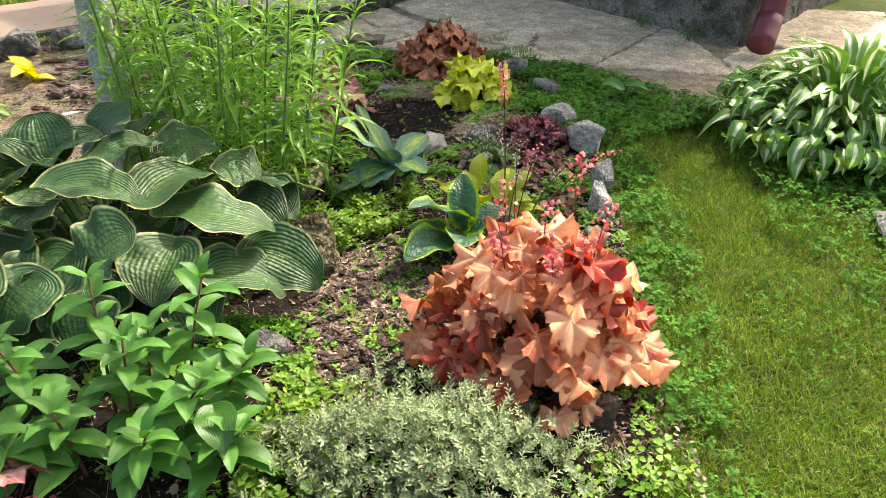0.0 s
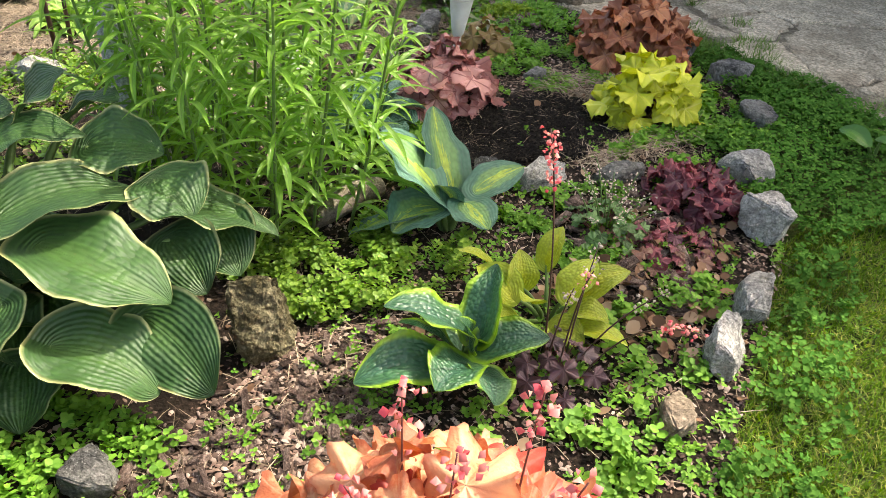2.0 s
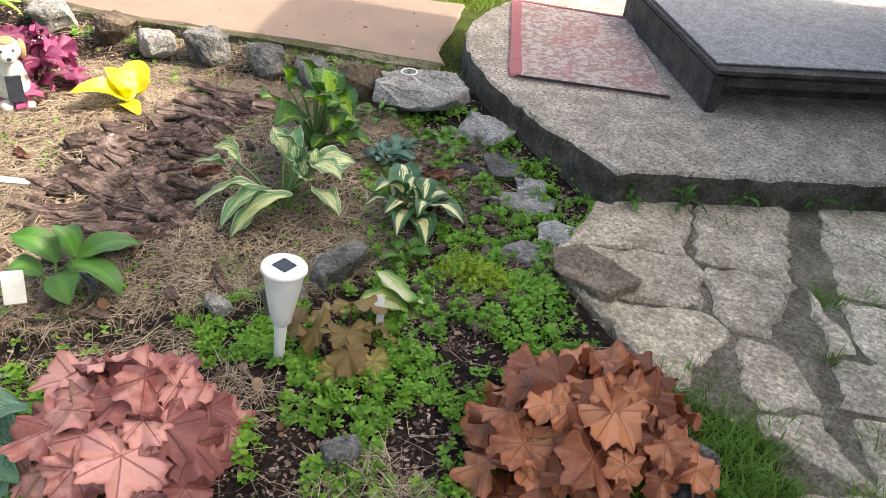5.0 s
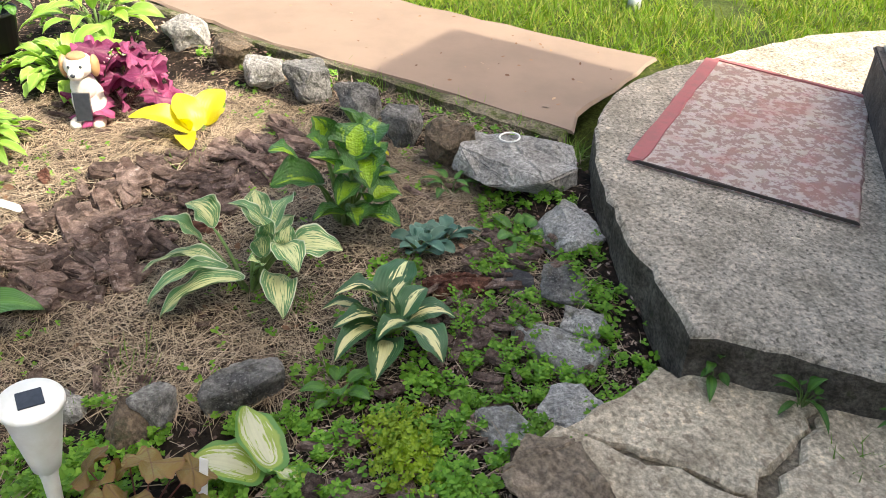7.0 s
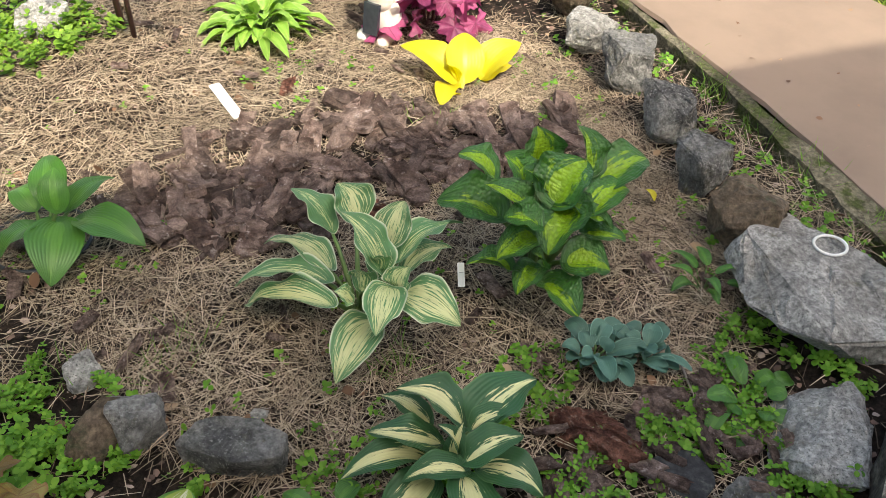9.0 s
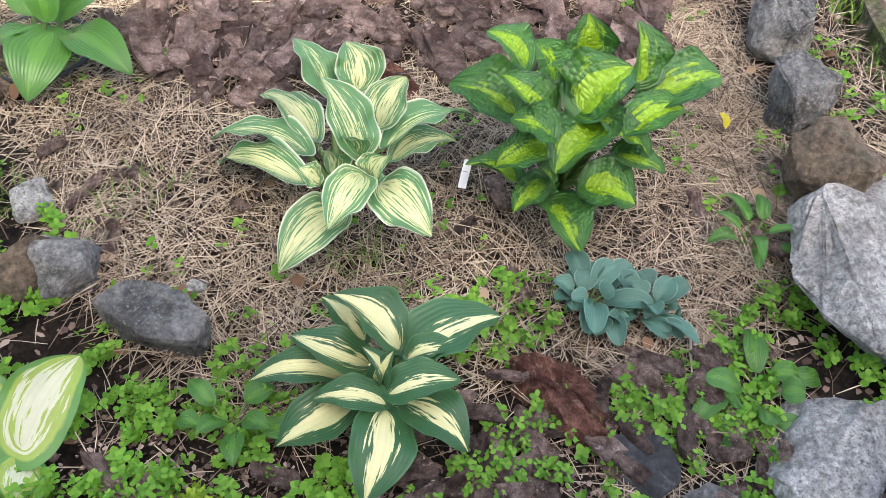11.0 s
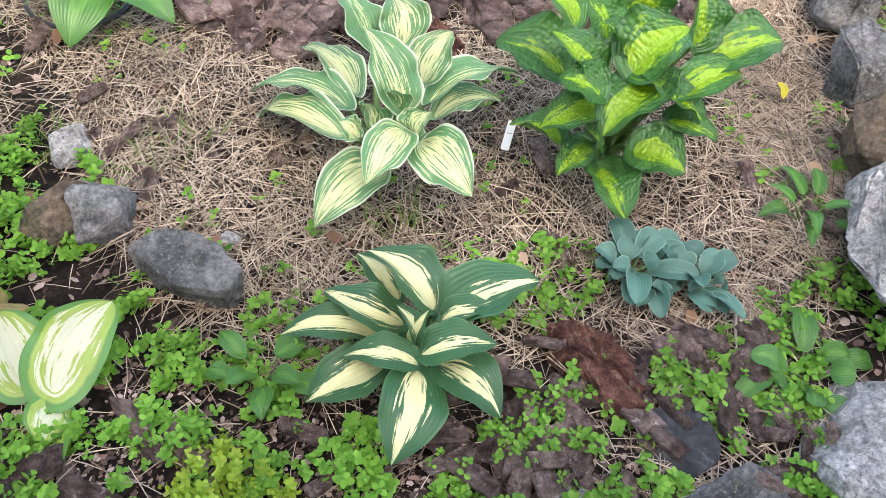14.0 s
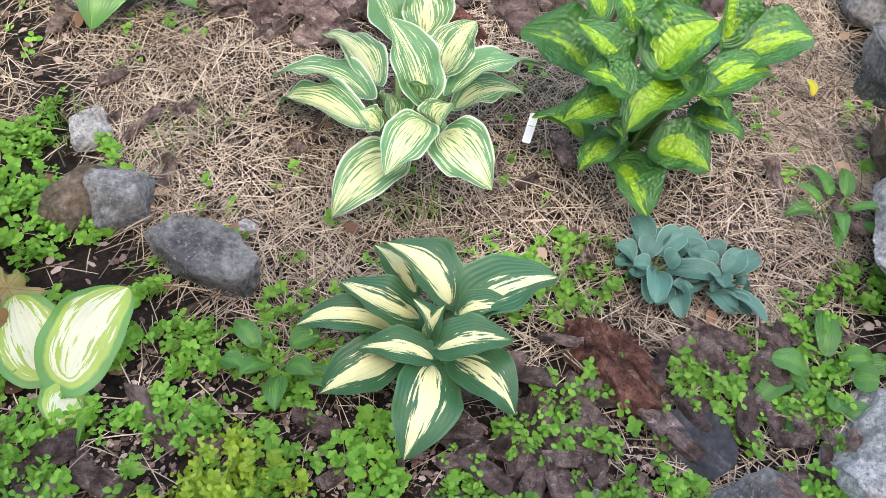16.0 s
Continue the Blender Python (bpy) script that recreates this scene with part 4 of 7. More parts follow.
# ---- stones ----
GRANITE = "pale grey granite stone edging the bed by the lawn"
for x, y, sx, sy, sz, turn, seed in ((0.67, 3.55, 0.21, 0.19, 0.15, 20, 1), (0.68, 3.14, 0.14, 0.23, 0.14, 12, 2), (0.67, 2.89, 0.13, 0.2, 0.13, -8, 3)):
    rock(x, y, sx, sy, sz, turn, seed, label=GRANITE, up=0.38, flat=0.55)
for x, y, sx, sy, sz, turn, seed in ((0.47, 1.62, 0.2, 0.16, 0.15, 10, 5), (0.52, 4.33, 0.17, 0.2, 0.12, 30, 6), (0.57, 3.89, 0.2, 0.2, 0.13, 50, 7), (0.6, 2.6, 0.12, 0.15, 0.1, 15, 4), (0.35, 4.74, 0.24, 0.15, 0.1, 10, 8), (0.1, 4.88, 0.26, 0.2, 0.11, -20, 9), (-0.07, 3.47, 0.24, 0.11, 0.1, 55, 10), (0.17, 3.62, 0.24, 0.1, 0.09, 55, 11), (-0.24, 3.4, 0.1, 0.1, 0.09, 30, 12), (-0.37, 4.23, 0.13, 0.09, 0.07, 60, 13), (-0.47, 1.82, 0.13, 0.12, 0.1, 15, 14)):
    rock(x, y, sx, sy, sz, turn, seed, M_ROCK if seed in (7, 10) else M_ROCKB if seed == 5 else M_TANR if seed == 4 else M_ROCKD, "dark grey weathered stone bordering the planting", up=0.26)
DARK = "dark blue-grey broken stone at the bed's edge"
rock(-1.034, 4.408, 0.16, 0.13, 0.12, 35, 21, M_ROCKD, "grey stone half buried among chickweed", 0.2)
rock(-1.061, 4.616, 0.25, 0.12, 0.12, 104, 22, M_ROCKD, DARK, 0.17)
rock(-0.977, 4.379, 0.14, 0.12, 0.12, 10, 23, M_ROCKB, "rusty brown stone in the dug bed", 0.25)
rock(-2.73, 4.86, 0.27, 0.2, 0.15, 40, 24, M_ROCKD, DARK, 0.34)
rock(-2.53, 5.03, 0.26, 0.18, 0.14, 48, 25, M_ROCKD, DARK, 0.34)
rock(-2.33, 5.18, 0.2, 0.16, 0.12, 30, 26, M_ROCKD, DARK, 0.34)
rock(-2.15, 5.32, 0.22, 0.18, 0.15, 40, 27, M_ROCKB, "brown mossy stone at the bed's edge", 0.34)
rock(-2.9, 4.68, 0.2, 0.18, 0.12, 10, 28, M_ROCK, "pale stone beside the walkway curb", 0.34)
rock(-3.1, 4.55, 0.24, 0.2, 0.14, 20, 29, M_ROCKB, "tan stone beside the walkway curb", 0.3)
rock(-3.35, 4.35, 0.26, 0.2, 0.12, 35, 30, M_ROCK, "pale stone beside the walkway curb", 0.3)
flat_stone = rock(-1.97, 5.53, 0.5, 0.36, 0.13, 40, 31, M_ROCK, "large flat pale granite stone beside the slab", 0.22, 0.34)
ring.location.z = max(q.z for q in (flat_stone.matrix_world @ v.co for v in flat_stone.data.vertices) if math.hypot(q.x + 2.07, q.y - 5.515) < 0.045) + 0.002
rock(-1.60, 5.57, 0.3, 0.24, 0.1, 20, 32, M_ROCK, "flat grey stone beside the slab", 0.18, 0.36)
rock(-1.341, 5.495, 0.26, 0.17, 0.055, -10, 33, M_ROCKD, DARK, 0.16, 0.4)
rock(-1.12, 5.40, 0.3, 0.22, 0.055, 30, 34, M_ROCK, "flat grey stone among creeping weeds", 0.09, 0.4)
rock(-0.86, 5.40, 0.28, 0.2, 0.055, 60, 35, M_ROCK, "flat grey stone among creeping weeds", 0.09, 0.4)
rock(-0.84, 5.19, 0.2, 0.15, 0.055, 20, 36, M_ROCK, "flat grey stone among creeping weeds", 0.09, 0.4)
rock(-1.413, 5.362, 0.17, 0.13, 0.035, 20, 37, M_SLATE, "flat black slate piece in the mulch", 0.15, 0.3, rough=0.02)
rock(-1.182, 5.490, 0.15, 0.12, 0.07, 70, 38, M_ROCK, "flat grey stone among creeping weeds", 0.09, 0.4)
rock(-0.62, 5.25, 0.3, 0.24, 0.09, 30, 44, M_TANR, "flat tan stone at the end of the bed", 0.2, 0.38)
rock(1.86, 2.78, 0.3, 0.34, 0.1, 10, 39, M_ROCKD, "flat grey stone by the lawn under the hosta", 0.12, 0.35)
rock(1.8, 2.5, 0.26, 0.22, 0.1, 40, 40, M_ROCKD, "dark stone by the lawn", 0.12, 0.35)
rock(-2.05, 3.15, 0.22, 0.18, 0.1, 20, 42, M_ROCK, "pale stone at the edge of the needle mulch", 0.3)
rock(-1.076, 4.226, 0.1, 0.08, 0.05, 20, 43, M_ROCK, "small pale stone on the needles", 0.3)

# ---- flagstone path ----
PATHP = [(-1.0, 5.7), (-0.74, 5.2), (-0.2, 5.12), (0.1, 5.2), (0.4, 4.98), (0.78, 4.92), (1.02, 4.66), (1.25, 4.44), (1.7, 4.5), (2.8, 4.9), (3.4, 6.6), (2.9, 6.9), (2.03, 5.6), (0.0, 7.45), (-0.2, 7.35), (-0.50, 6.65), (-0.8, 6.15)]
SEEDS = [(-0.75, 5.64), (-0.49, 5.86), (-0.29, 5.63), (-0.04, 5.38), (-0.22, 6.06), (-0.08, 5.72), (0.10, 5.58), (0.19, 5.24), (0.28, 5.42), (0.40, 5.12), (-0.5, 5.45), (-0.3, 5.3), (-0.02, 5.84), (-0.3, 6.5), (0.1, 6.25), (0.75, 5.35), (0.45, 6.0), (1.3, 5.0), (2.2, 5.1), (2.6, 5.8), (0.0, 6.9)]


def clip(poly, px, py, nx, ny):
    out = []
    for (x0, y0), (x1, y1) in zip(poly, poly[1:] + poly[:1]):
        d0, d1 = (x0 - px) * nx + (y0 - py) * ny, (x1 - px) * nx + (y1 - py) * ny
        if d0 <= 0:
            out.append((x0, y0))
        if d0 * d1 < 0:
            s = d0 / (d0 - d1)
            out.append((x0 + (x1 - x0) * s, y0 + (y1 - y0) * s))
    return out


tagged(patch_mesh("path_grit", PATHP, M_GRIT, 0.04, -0.008, 0.008, level=True), "grey-brown grit under the flagstones", "grit", "", "structure")
pave = thing("flagstone_path", 0, 0, 0, "grey irregular flagstone path with grassy joints", "pavement", "", "structure")
for i, (sx, sy) in enumerate(SEEDS):
    cellp = [(sx - 0.9, sy - 0.9), (sx + 0.9, sy - 0.9), (sx + 0.9, sy + 0.9), (sx - 0.9, sy + 0.9)]
    for j, (ox, oy) in enumerate(SEEDS):
        if i != j and cellp:
            d = math.hypot(ox - sx, oy - sy)
            nx, ny = (ox - sx) / d, (oy - sy) / d
            gap = 0.003 + 0.006 * ((i * 7 + j * 7) % 3)
            cellp = clip(cellp, (sx + ox) / 2 - nx * gap, (sy + oy) / 2 - ny * gap, nx, ny)
    n = len(PATHP)
    for k in range(n):
        a, b = PATHP[k], PATHP[(k + 1) % n]
        ex, ey = b[0] - a[0], b[1] - a[1]
        ln = math.hypot(ex, ey)
        mx, my = -ey / ln, ex / ln
        if abs((sx - a[0]) * mx + (sy - a[1]) * my) < 0.55 and cellp and (sx - a[0]) * mx + (sy - a[1]) * my > 0:
            cellp = clip(cellp, a[0], a[1], -mx, -my)
    if len(cellp) > 2:
        part("flagstone", sheet("flagstone", cellp, 0.004 + 0.008 * ((i * 5) % 3) / 3, M_FLAG, 0.06, 0.009, 0.04, i + 50, None, 0.005), M_FLAG, pave)

# ---- plants ----


def plant(name, x, y, label, category="plant", group=""):
    return thing(name, x, y, bed_z(x, y), label, category, group)


def rosette(p, material, n, reach, w, h, seed, inner=0.25, shape="heart", stalk=0.004, twist=0.0, droop=0.35, **kw):
    """Leaves round a centre: the inner ones stand, the outer ones lie."""
    rng = np.random.default_rng(seed)
    o = np.array(p.location)
    for i in range(n):
        s = ((i + 0.5) / n) ** 0.6
        a = i * 2.39996 + rng.normal(0, 0.2) + twist
        d = np.array((math.cos(a), math.sin(a), 0))
        r0 = reach * (0.1 + inner * s) * rng.uniform(0.8, 1.2)
        r1 = reach * (0.38 + 0.64 * s) * rng.uniform(0.85, 1.1)
        z0 = h * (0.62 - 0.3 * s) * rng.uniform(0.85, 1.15)
        z1 = h * (1.05 - (0.55 + droop) * s) * rng.uniform(0.85, 1.15)
        leaf(p, material, o + d * r0 + (0, 0, z0), o + d * r1 + np.array((rng.normal(0, 0.02), rng.normal(0, 0.02), max(z1, 0.01))), w * rng.uniform(0.8, 1.15), stalk=stalk, shape=shape, rng=rng, roll=rng.normal(0, 0.2), **kw)


# cream-edged giant hosta
HB = plant("hosta", -1.0, 2.06, "huge dark green hosta with cream-edged quilted leaves", "hosta")
leaf(HB, M_BIG, (-0.798, 2.084, 0.340), (-0.492, 2.145, 0.270), 0.253, stalk=0.011, arch=0.1, cup=0.2, wave=0.1, shape="cordate", nu=17, nv=23)
leaf(HB, M_BIG, (-0.665, 1.949, 0.200), (-0.444, 2.025, 0.110), 0.220, stalk=0.011, arch=0.1, cup=0.2, wave=0.1, shape="cordate", nu=17, nv=23)
leaf(HB, M_BIG, (-0.564, 2.119, 0.200), (-0.339, 2.078, 0.110), 0.209, stalk=0.011, arch=0.1, cup=0.2, wave=0.1, shape="cordate", nu=17, nv=23)
leaf(HB, M_BIG, (-0.871, 2.059, 0.400), (-0.723, 2.351, 0.370), 0.231, stalk=0.011, arch=0.1, cup=0.2, wave=0.1, shape="cordate", nu=17, nv=23)
leaf(HB, M_BIG, (-1.141, 2.050, 0.430), (-0.867, 2.032, 0.400), 0.187, stalk=0.011, arch=0.1, cup=0.2, wave=0.1, shape="cordate", nu=17, nv=23)
leaf(HB, M_BIG, (-0.853, 1.853, 0.380), (-0.980, 1.793, 0.280), 0.264, stalk=0.011, arch=0.1, cup=0.2, wave=0.1, shape="cordate", nu=17, nv=23)
leaf(HB, M_BIG, (-0.755, 1.930, 0.300), (-0.765, 1.746, 0.220), 0.242, stalk=0.011, arch=0.1, cup=0.2, wave=0.1, shape="cordate", nu=17, nv=23)
leaf(HB, M_BIG, (-1.040, 1.855, 0.300), (-1.125, 1.703, 0.180), 0.275, stalk=0.011, arch=0.1, cup=0.2, wave=0.1, shape="cordate", nu=17, nv=23)
leaf(HB, M_BIG, (-1.147, 2.016, 0.370), (-1.226, 1.874, 0.280), 0.275, stalk=0.011, arch=0.1, cup=0.2, wave=0.1, shape="cordate", nu=17, nv=23)
leaf(HB, M_BIG, (-0.959, 1.851, 0.220), (-0.985, 1.683, 0.100), 0.264, stalk=0.011, arch=0.1, cup=0.2, wave=0.1, shape="cordate", nu=17, nv=23)
leaf(HB, M_BIG, (-0.702, 2.354, 0.300), (-0.449, 2.497, 0.250), 0.220, stalk=0.011, arch=0.1, cup=0.2, wave=0.1, shape="cordate", nu=17, nv=23)
leaf(HB, M_BIG, (-0.918, 2.369, 0.420), (-0.748, 2.446, 0.420), 0.198, stalk=0.011, arch=0.1, cup=0.2, wave=0.1, shape="cordate", nu=17, nv=23)
leaf(HB, M_BIG, (-1.137, 2.347, 0.420), (-1.041, 2.438, 0.570), 0.231, stalk=0.011, arch=0.1, cup=0.2, wave=0.1, shape="cordate", nu=17, nv=23)
leaf(HB, M_BIG, (-1.071, 2.152, 0.430), (-0.909, 2.362, 0.470), 0.154, stalk=0.011, arch=0.1, cup=0.2, wave=0.1, shape="cordate", nu=17, nv=23)
leaf(HB, M_BIG, (-1.246, 2.232, 0.420), (-1.088, 2.308, 0.510), 0.165, stalk=0.011, arch=0.1, cup=0.2, wave=0.1, shape="cordate", nu=17, nv=23)
leaf(HB, M_BIG, (-1.259, 2.258, 0.420), (-1.331, 2.368, 0.540), 0.242, stalk=0.011, arch=0.1, cup=0.2, wave=0.1, shape="cordate", nu=17, nv=23)
leaf(HB, M_BIG, (-1.298, 2.250, 0.420), (-1.456, 2.305, 0.480), 0.220, stalk=0.011, arch=0.1, cup=0.2, wave=0.1, shape="cordate", nu=17, nv=23)
leaf(HB, M_BIG, (-1.282, 2.229, 0.420), (-1.336, 2.074, 0.400), 0.187, stalk=0.011, arch=0.1, cup=0.2, wave=0.1, shape="cordate", nu=17, nv=23)
leaf(HB, M_BIG, (-1.131, 1.706, 0.150), (-1.110, 1.543, 0.060), 0.220, stalk=0.011, arch=0.1, cup=0.2, wave=0.1, shape="cordate", nu=17, nv=23)
leaf(HB, M_BIG, (-1.221, 1.890, 0.300), (-1.265, 1.736, 0.200), 0.275, stalk=0.011, arch=0.1, cup=0.2, wave=0.1, shape="cordate", nu=17, nv=23)
leaf(HB, M_BIG, (-0.719, 2.376, 0.380), (-0.594, 2.359, 0.330), 0.220, stalk=0.011, arch=0.1, cup=0.2, wave=0.1, shape="cordate", nu=17, nv=23)
leaf(HB, M_BIG, (-0.980, 2.091, 0.300), (-0.908, 2.005, 0.270), 0.165, stalk=0.011, arch=0.1, cup=0.2, wave=0.1, shape="cordate", nu=17, nv=23)
leaf(HB, M_BIG, (-0.907, 2.136, 0.300), (-0.825, 2.019, 0.270), 0.154, stalk=0.011, arch=0.1, cup=0.2, wave=0.1, shape="cordate", nu=17, nv=23)
leaf(HB, M_BIG, (-1.189, 2.110, 0.380), (-1.321, 2.160, 0.380), 0.220, stalk=0.011, arch=0.1, cup=0.2, wave=0.1, shape="cordate", nu=17, nv=23)
leaf(HB, M_BIG, (-0.649, 2.322, 0.260), (-0.495, 2.264, 0.200), 0.187, stalk=0.011, arch=0.1, cup=0.2, wave=0.1, shape="cordate", nu=17, nv=23)
leaf(HB, M_BIG, (-0.638, 2.433, 0.250), (-0.478, 2.367, 0.190), 0.187, stalk=0.011, arch=0.1, cup=0.2, wave=0.1, shape="cordate", nu=17, nv=23)
leaf(HB, M_BIG, (-1.419, 2.172, 0.380), (-1.514, 2.003, 0.340), 0.264, stalk=0.011, arch=0.1, cup=0.2, wave=0.1, shape="cordate", nu=17, nv=23)
leaf(HB, M_BIG, (-1.258, 1.840, 0.250), (-1.413, 1.741, 0.150), 0.264, stalk=0.011, arch=0.1, cup=0.2, wave=0.1, shape="cordate", nu=17, nv=23)
leaf(HB, M_BIG, (-0.729, 1.917, 0.150), (-0.656, 1.813, 0.060), 0.198, stalk=0.011, arch=0.1, cup=0.2, wave=0.1, shape="cordate", nu=17, nv=23)
leaf(HB, M_BIG, (-1.059, 2.445, 0.420), (-0.926, 2.493, 0.500), 0.198, stalk=0.011, arch=0.1, cup=0.2, wave=0.1, shape="cordate", nu=17, nv=23)
leaf(HB, M_BIG, (-1.206, 1.975, 0.320), (-1.562, 1.943, 0.320), 0.240, stalk=0.011, arch=0.1, cup=0.2, wave=0.1, shape="cordate", nu=17, nv=23)
leaf(HB, M_BIG, (-1.074, 1.755, 0.280), (-1.154, 1.638, 0.180), 0.250, stalk=0.011, arch=0.1, cup=0.2, wave=0.1, shape="cordate", nu=17, nv=23)
leaf(HB, M_BIG, (-1.200, 1.722, 0.280), (-1.402, 1.649, 0.250), 0.250, stalk=0.011, arch=0.1, cup=0.2, wave=0.1, shape="cordate", nu=17, nv=23)
leaf(HB, M_BIG, (-1.182, 1.601, 0.200), (-1.317, 1.543, 0.120), 0.250, stalk=0.011, arch=0.1, cup=0.2, wave=0.1, shape="cordate", nu=17, nv=23)
leaf(HB, M_BIG, (-1.339, 2.194, 0.400), (-1.409, 2.228, 0.500), 0.200, stalk=0.011, arch=0.1, cup=0.2, wave=0.1, shape="cordate", nu=17, nv=23)
leaf(HB, M_BIG, (-1.450, 2.096, 0.380), (-1.600, 2.137, 0.480), 0.220, stalk=0.011, arch=0.1, cup=0.2, wave=0.1, shape="cordate", nu=17, nv=23)
leaf(HB, M_BIG, (-1.394, 2.182, 0.380), (-1.483, 1.961, 0.400), 0.180, stalk=0.011, arch=0.1, cup=0.2, wave=0.1, shape="cordate", nu=17, nv=23)
leaf(HB, M_BIG, (-0.969, 1.723, 0.220), (-0.937, 1.632, 0.140), 0.240, stalk=0.011, arch=0.1, cup=0.2, wave=0.1, shape="cordate", nu=17, nv=23)
leaf(HB, M_BIG, (-1.458, 1.915, 0.300), (-1.613, 1.807, 0.280), 0.240, stalk=0.011, arch=0.1, cup=0.2, wave=0.1, shape="cordate", nu=17, nv=23)
rosette(HB, M_BIG, 20, 0.44, 0.2, 0.26, 31, stalk=0.01, arch=0.12, wave=0.1)

# three hostas round the end of the walk and their neighbours
HV = plant("hosta", -1.490, 4.626, "yellow-streaked green hosta with pale wavy leaf edges", "hosta")
leaf(HV, M_STREAK, (-1.594, 4.496, 0.053), (-1.620, 4.381, 0.117), 0.091, stalk=0.005, arch=0.14, cup=0.3, wave=0.15, curl=0.09, shape="ovate", nu=21, nv=29)
leaf(HV, M_STREAK, (-1.641, 4.533, 0.060), (-1.674, 4.469, 0.123), 0.101, stalk=0.005, arch=0.14, cup=0.3, wave=0.15, curl=0.09, shape="ovate", nu=21, nv=29)
leaf(HV, M_STREAK, (-1.478, 4.694, 0.115), (-1.484, 4.607, 0.230), 0.103, stalk=0.005, arch=0.14, cup=0.3, wave=0.15, curl=0.09, shape="ovate", nu=21, nv=29)
leaf(HV, M_STREAK, (-1.553, 4.669, 0.112), (-1.626, 4.663, 0.179), 0.085, stalk=0.005, arch=0.14, cup=0.3, wave=0.15, curl=0.09, shape="ovate", nu=21, nv=29)
leaf(HV, M_STREAK, (-1.504, 4.542, 0.030), (-1.544, 4.337, 0.000), 0.091, stalk=0.005, arch=0.14, cup=0.3, wave=0.15, curl=0.09, shape="ovate", nu=21, nv=29)
leaf(HV, M_STREAK, (-1.467, 4.560, 0.030), (-1.393, 4.366, 0.000), 0.092, stalk=0.005, arch=0.14, cup=0.3, wave=0.15, curl=0.09, shape="ovate", nu=21, nv=29)
leaf(HV, M_STREAK, (-1.410, 4.604, 0.030), (-1.388, 4.387, -0.045), 0.093, stalk=0.005, arch=0.14, cup=0.3, wave=0.15, curl=0.09, shape="ovate", nu=21, nv=29)
leaf(HV, M_STREAK, (-1.544, 4.699, 0.090), (-1.696, 4.772, 0.120), 0.095, stalk=0.005, arch=0.14, cup=0.3, wave=0.15, curl=0.09, shape="ovate", nu=21, nv=29)
leaf(HV, M_STREAK, (-1.553, 4.705, 0.050), (-1.663, 4.764, 0.067), 0.078, stalk=0.005, arch=0.14, cup=0.3, wave=0.15, curl=0.09, shape="ovate", nu=21, nv=29)
leaf(HV, M_STREAK, (-1.448, 4.724, 0.101), (-1.328, 4.765, 0.109), 0.087, stalk=0.005, arch=0.14, cup=0.3, wave=0.15, curl=0.09, shape="ovate", nu=21, nv=29)
leaf(HV, M_STREAK, (-1.467, 4.752, 0.081), (-1.449, 4.887, 0.084), 0.101, stalk=0.005, arch=0.14, cup=0.3, wave=0.15, curl=0.09, shape="ovate", nu=21, nv=29)
leaf(HV, M_STREAK, (-1.411, 4.712, 0.028), (-1.251, 4.717, 0.024), 0.095, stalk=0.005, arch=0.14, cup=0.3, wave=0.15, curl=0.09, shape="ovate", nu=21, nv=29)
leaf(HV, M_STREAK, (-1.424, 4.677, 0.091), (-1.414, 4.677, 0.160), 0.060, stalk=0.005, arch=0.14, cup=0.3, wave=0.15, curl=0.09, shape="ovate", nu=21, nv=29)
leaf(HV, M_STREAK, (-1.467, 4.741, 0.092), (-1.484, 4.750, 0.143), 0.064, stalk=0.005, arch=0.14, cup=0.3, wave=0.15, curl=0.09, shape="ovate", nu=21, nv=29)
leaf(HV, M_STREAK, (-1.400, 4.668, 0.079), (-1.386, 4.639, 0.109), 0.052, stalk=0.005, arch=0.14, cup=0.3, wave=0.15, curl=0.09, shape="ovate", nu=21, nv=29)
leaf(HV, M_STREAK, (-1.464, 4.688, 0.104), (-1.443, 4.696, 0.182), 0.055, stalk=0.005, arch=0.14, cup=0.3, wave=0.15, curl=0.09, shape="ovate", nu=21, nv=29)
HD = plant("hosta", -1.249, 4.965, "green hosta with pointed leaves and creamy white centres", "hosta")
leaf(HD, M_CREAM, (-1.222, 4.954, 0.012), (-1.173, 4.842, 0.053), 0.082, stalk=0.005, arch=0.15, cup=0.36, wave=0.1, curl=0.15, shape="ovate", nu=21, nv=25)
leaf(HD, M_CREAM, (-1.271, 4.973, 0.025), (-1.256, 4.858, 0.089), 0.102, stalk=0.005, arch=0.15, cup=0.36, wave=0.1, curl=0.15, shape="ovate", nu=21, nv=25)
leaf(HD, M_CREAM, (-1.250, 4.918, 0.016), (-1.258, 4.819, 0.041), 0.058, stalk=0.005, arch=0.15, cup=0.36, wave=0.1, curl=0.15, shape="ovate", nu=21, nv=25)
leaf(HD, M_CREAM, (-1.269, 4.996, 0.014), (-1.414, 5.059, 0.064), 0.112, stalk=0.005, arch=0.15, cup=0.36, wave=0.1, curl=0.15, shape="ovate", nu=21, nv=25)
leaf(HD, M_CREAM, (-1.263, 5.001, 0.034), (-1.319, 5.058, 0.066), 0.053, stalk=0.005, arch=0.15, cup=0.36, wave=0.1, curl=0.15, shape="ovate", nu=21, nv=25)
leaf(HD, M_CREAM, (-1.202, 5.018, 0.028), (-1.282, 5.087, 0.062), 0.072, stalk=0.005, arch=0.15, cup=0.36, wave=0.1, curl=0.15, shape="ovate", nu=21, nv=25)
leaf(HD, M_CREAM, (-1.221, 5.038, -0.002), (-1.226, 5.157, 0.004), 0.090, stalk=0.005, arch=0.15, cup=0.36, wave=0.1, curl=0.15, shape="ovate", nu=21, nv=25)
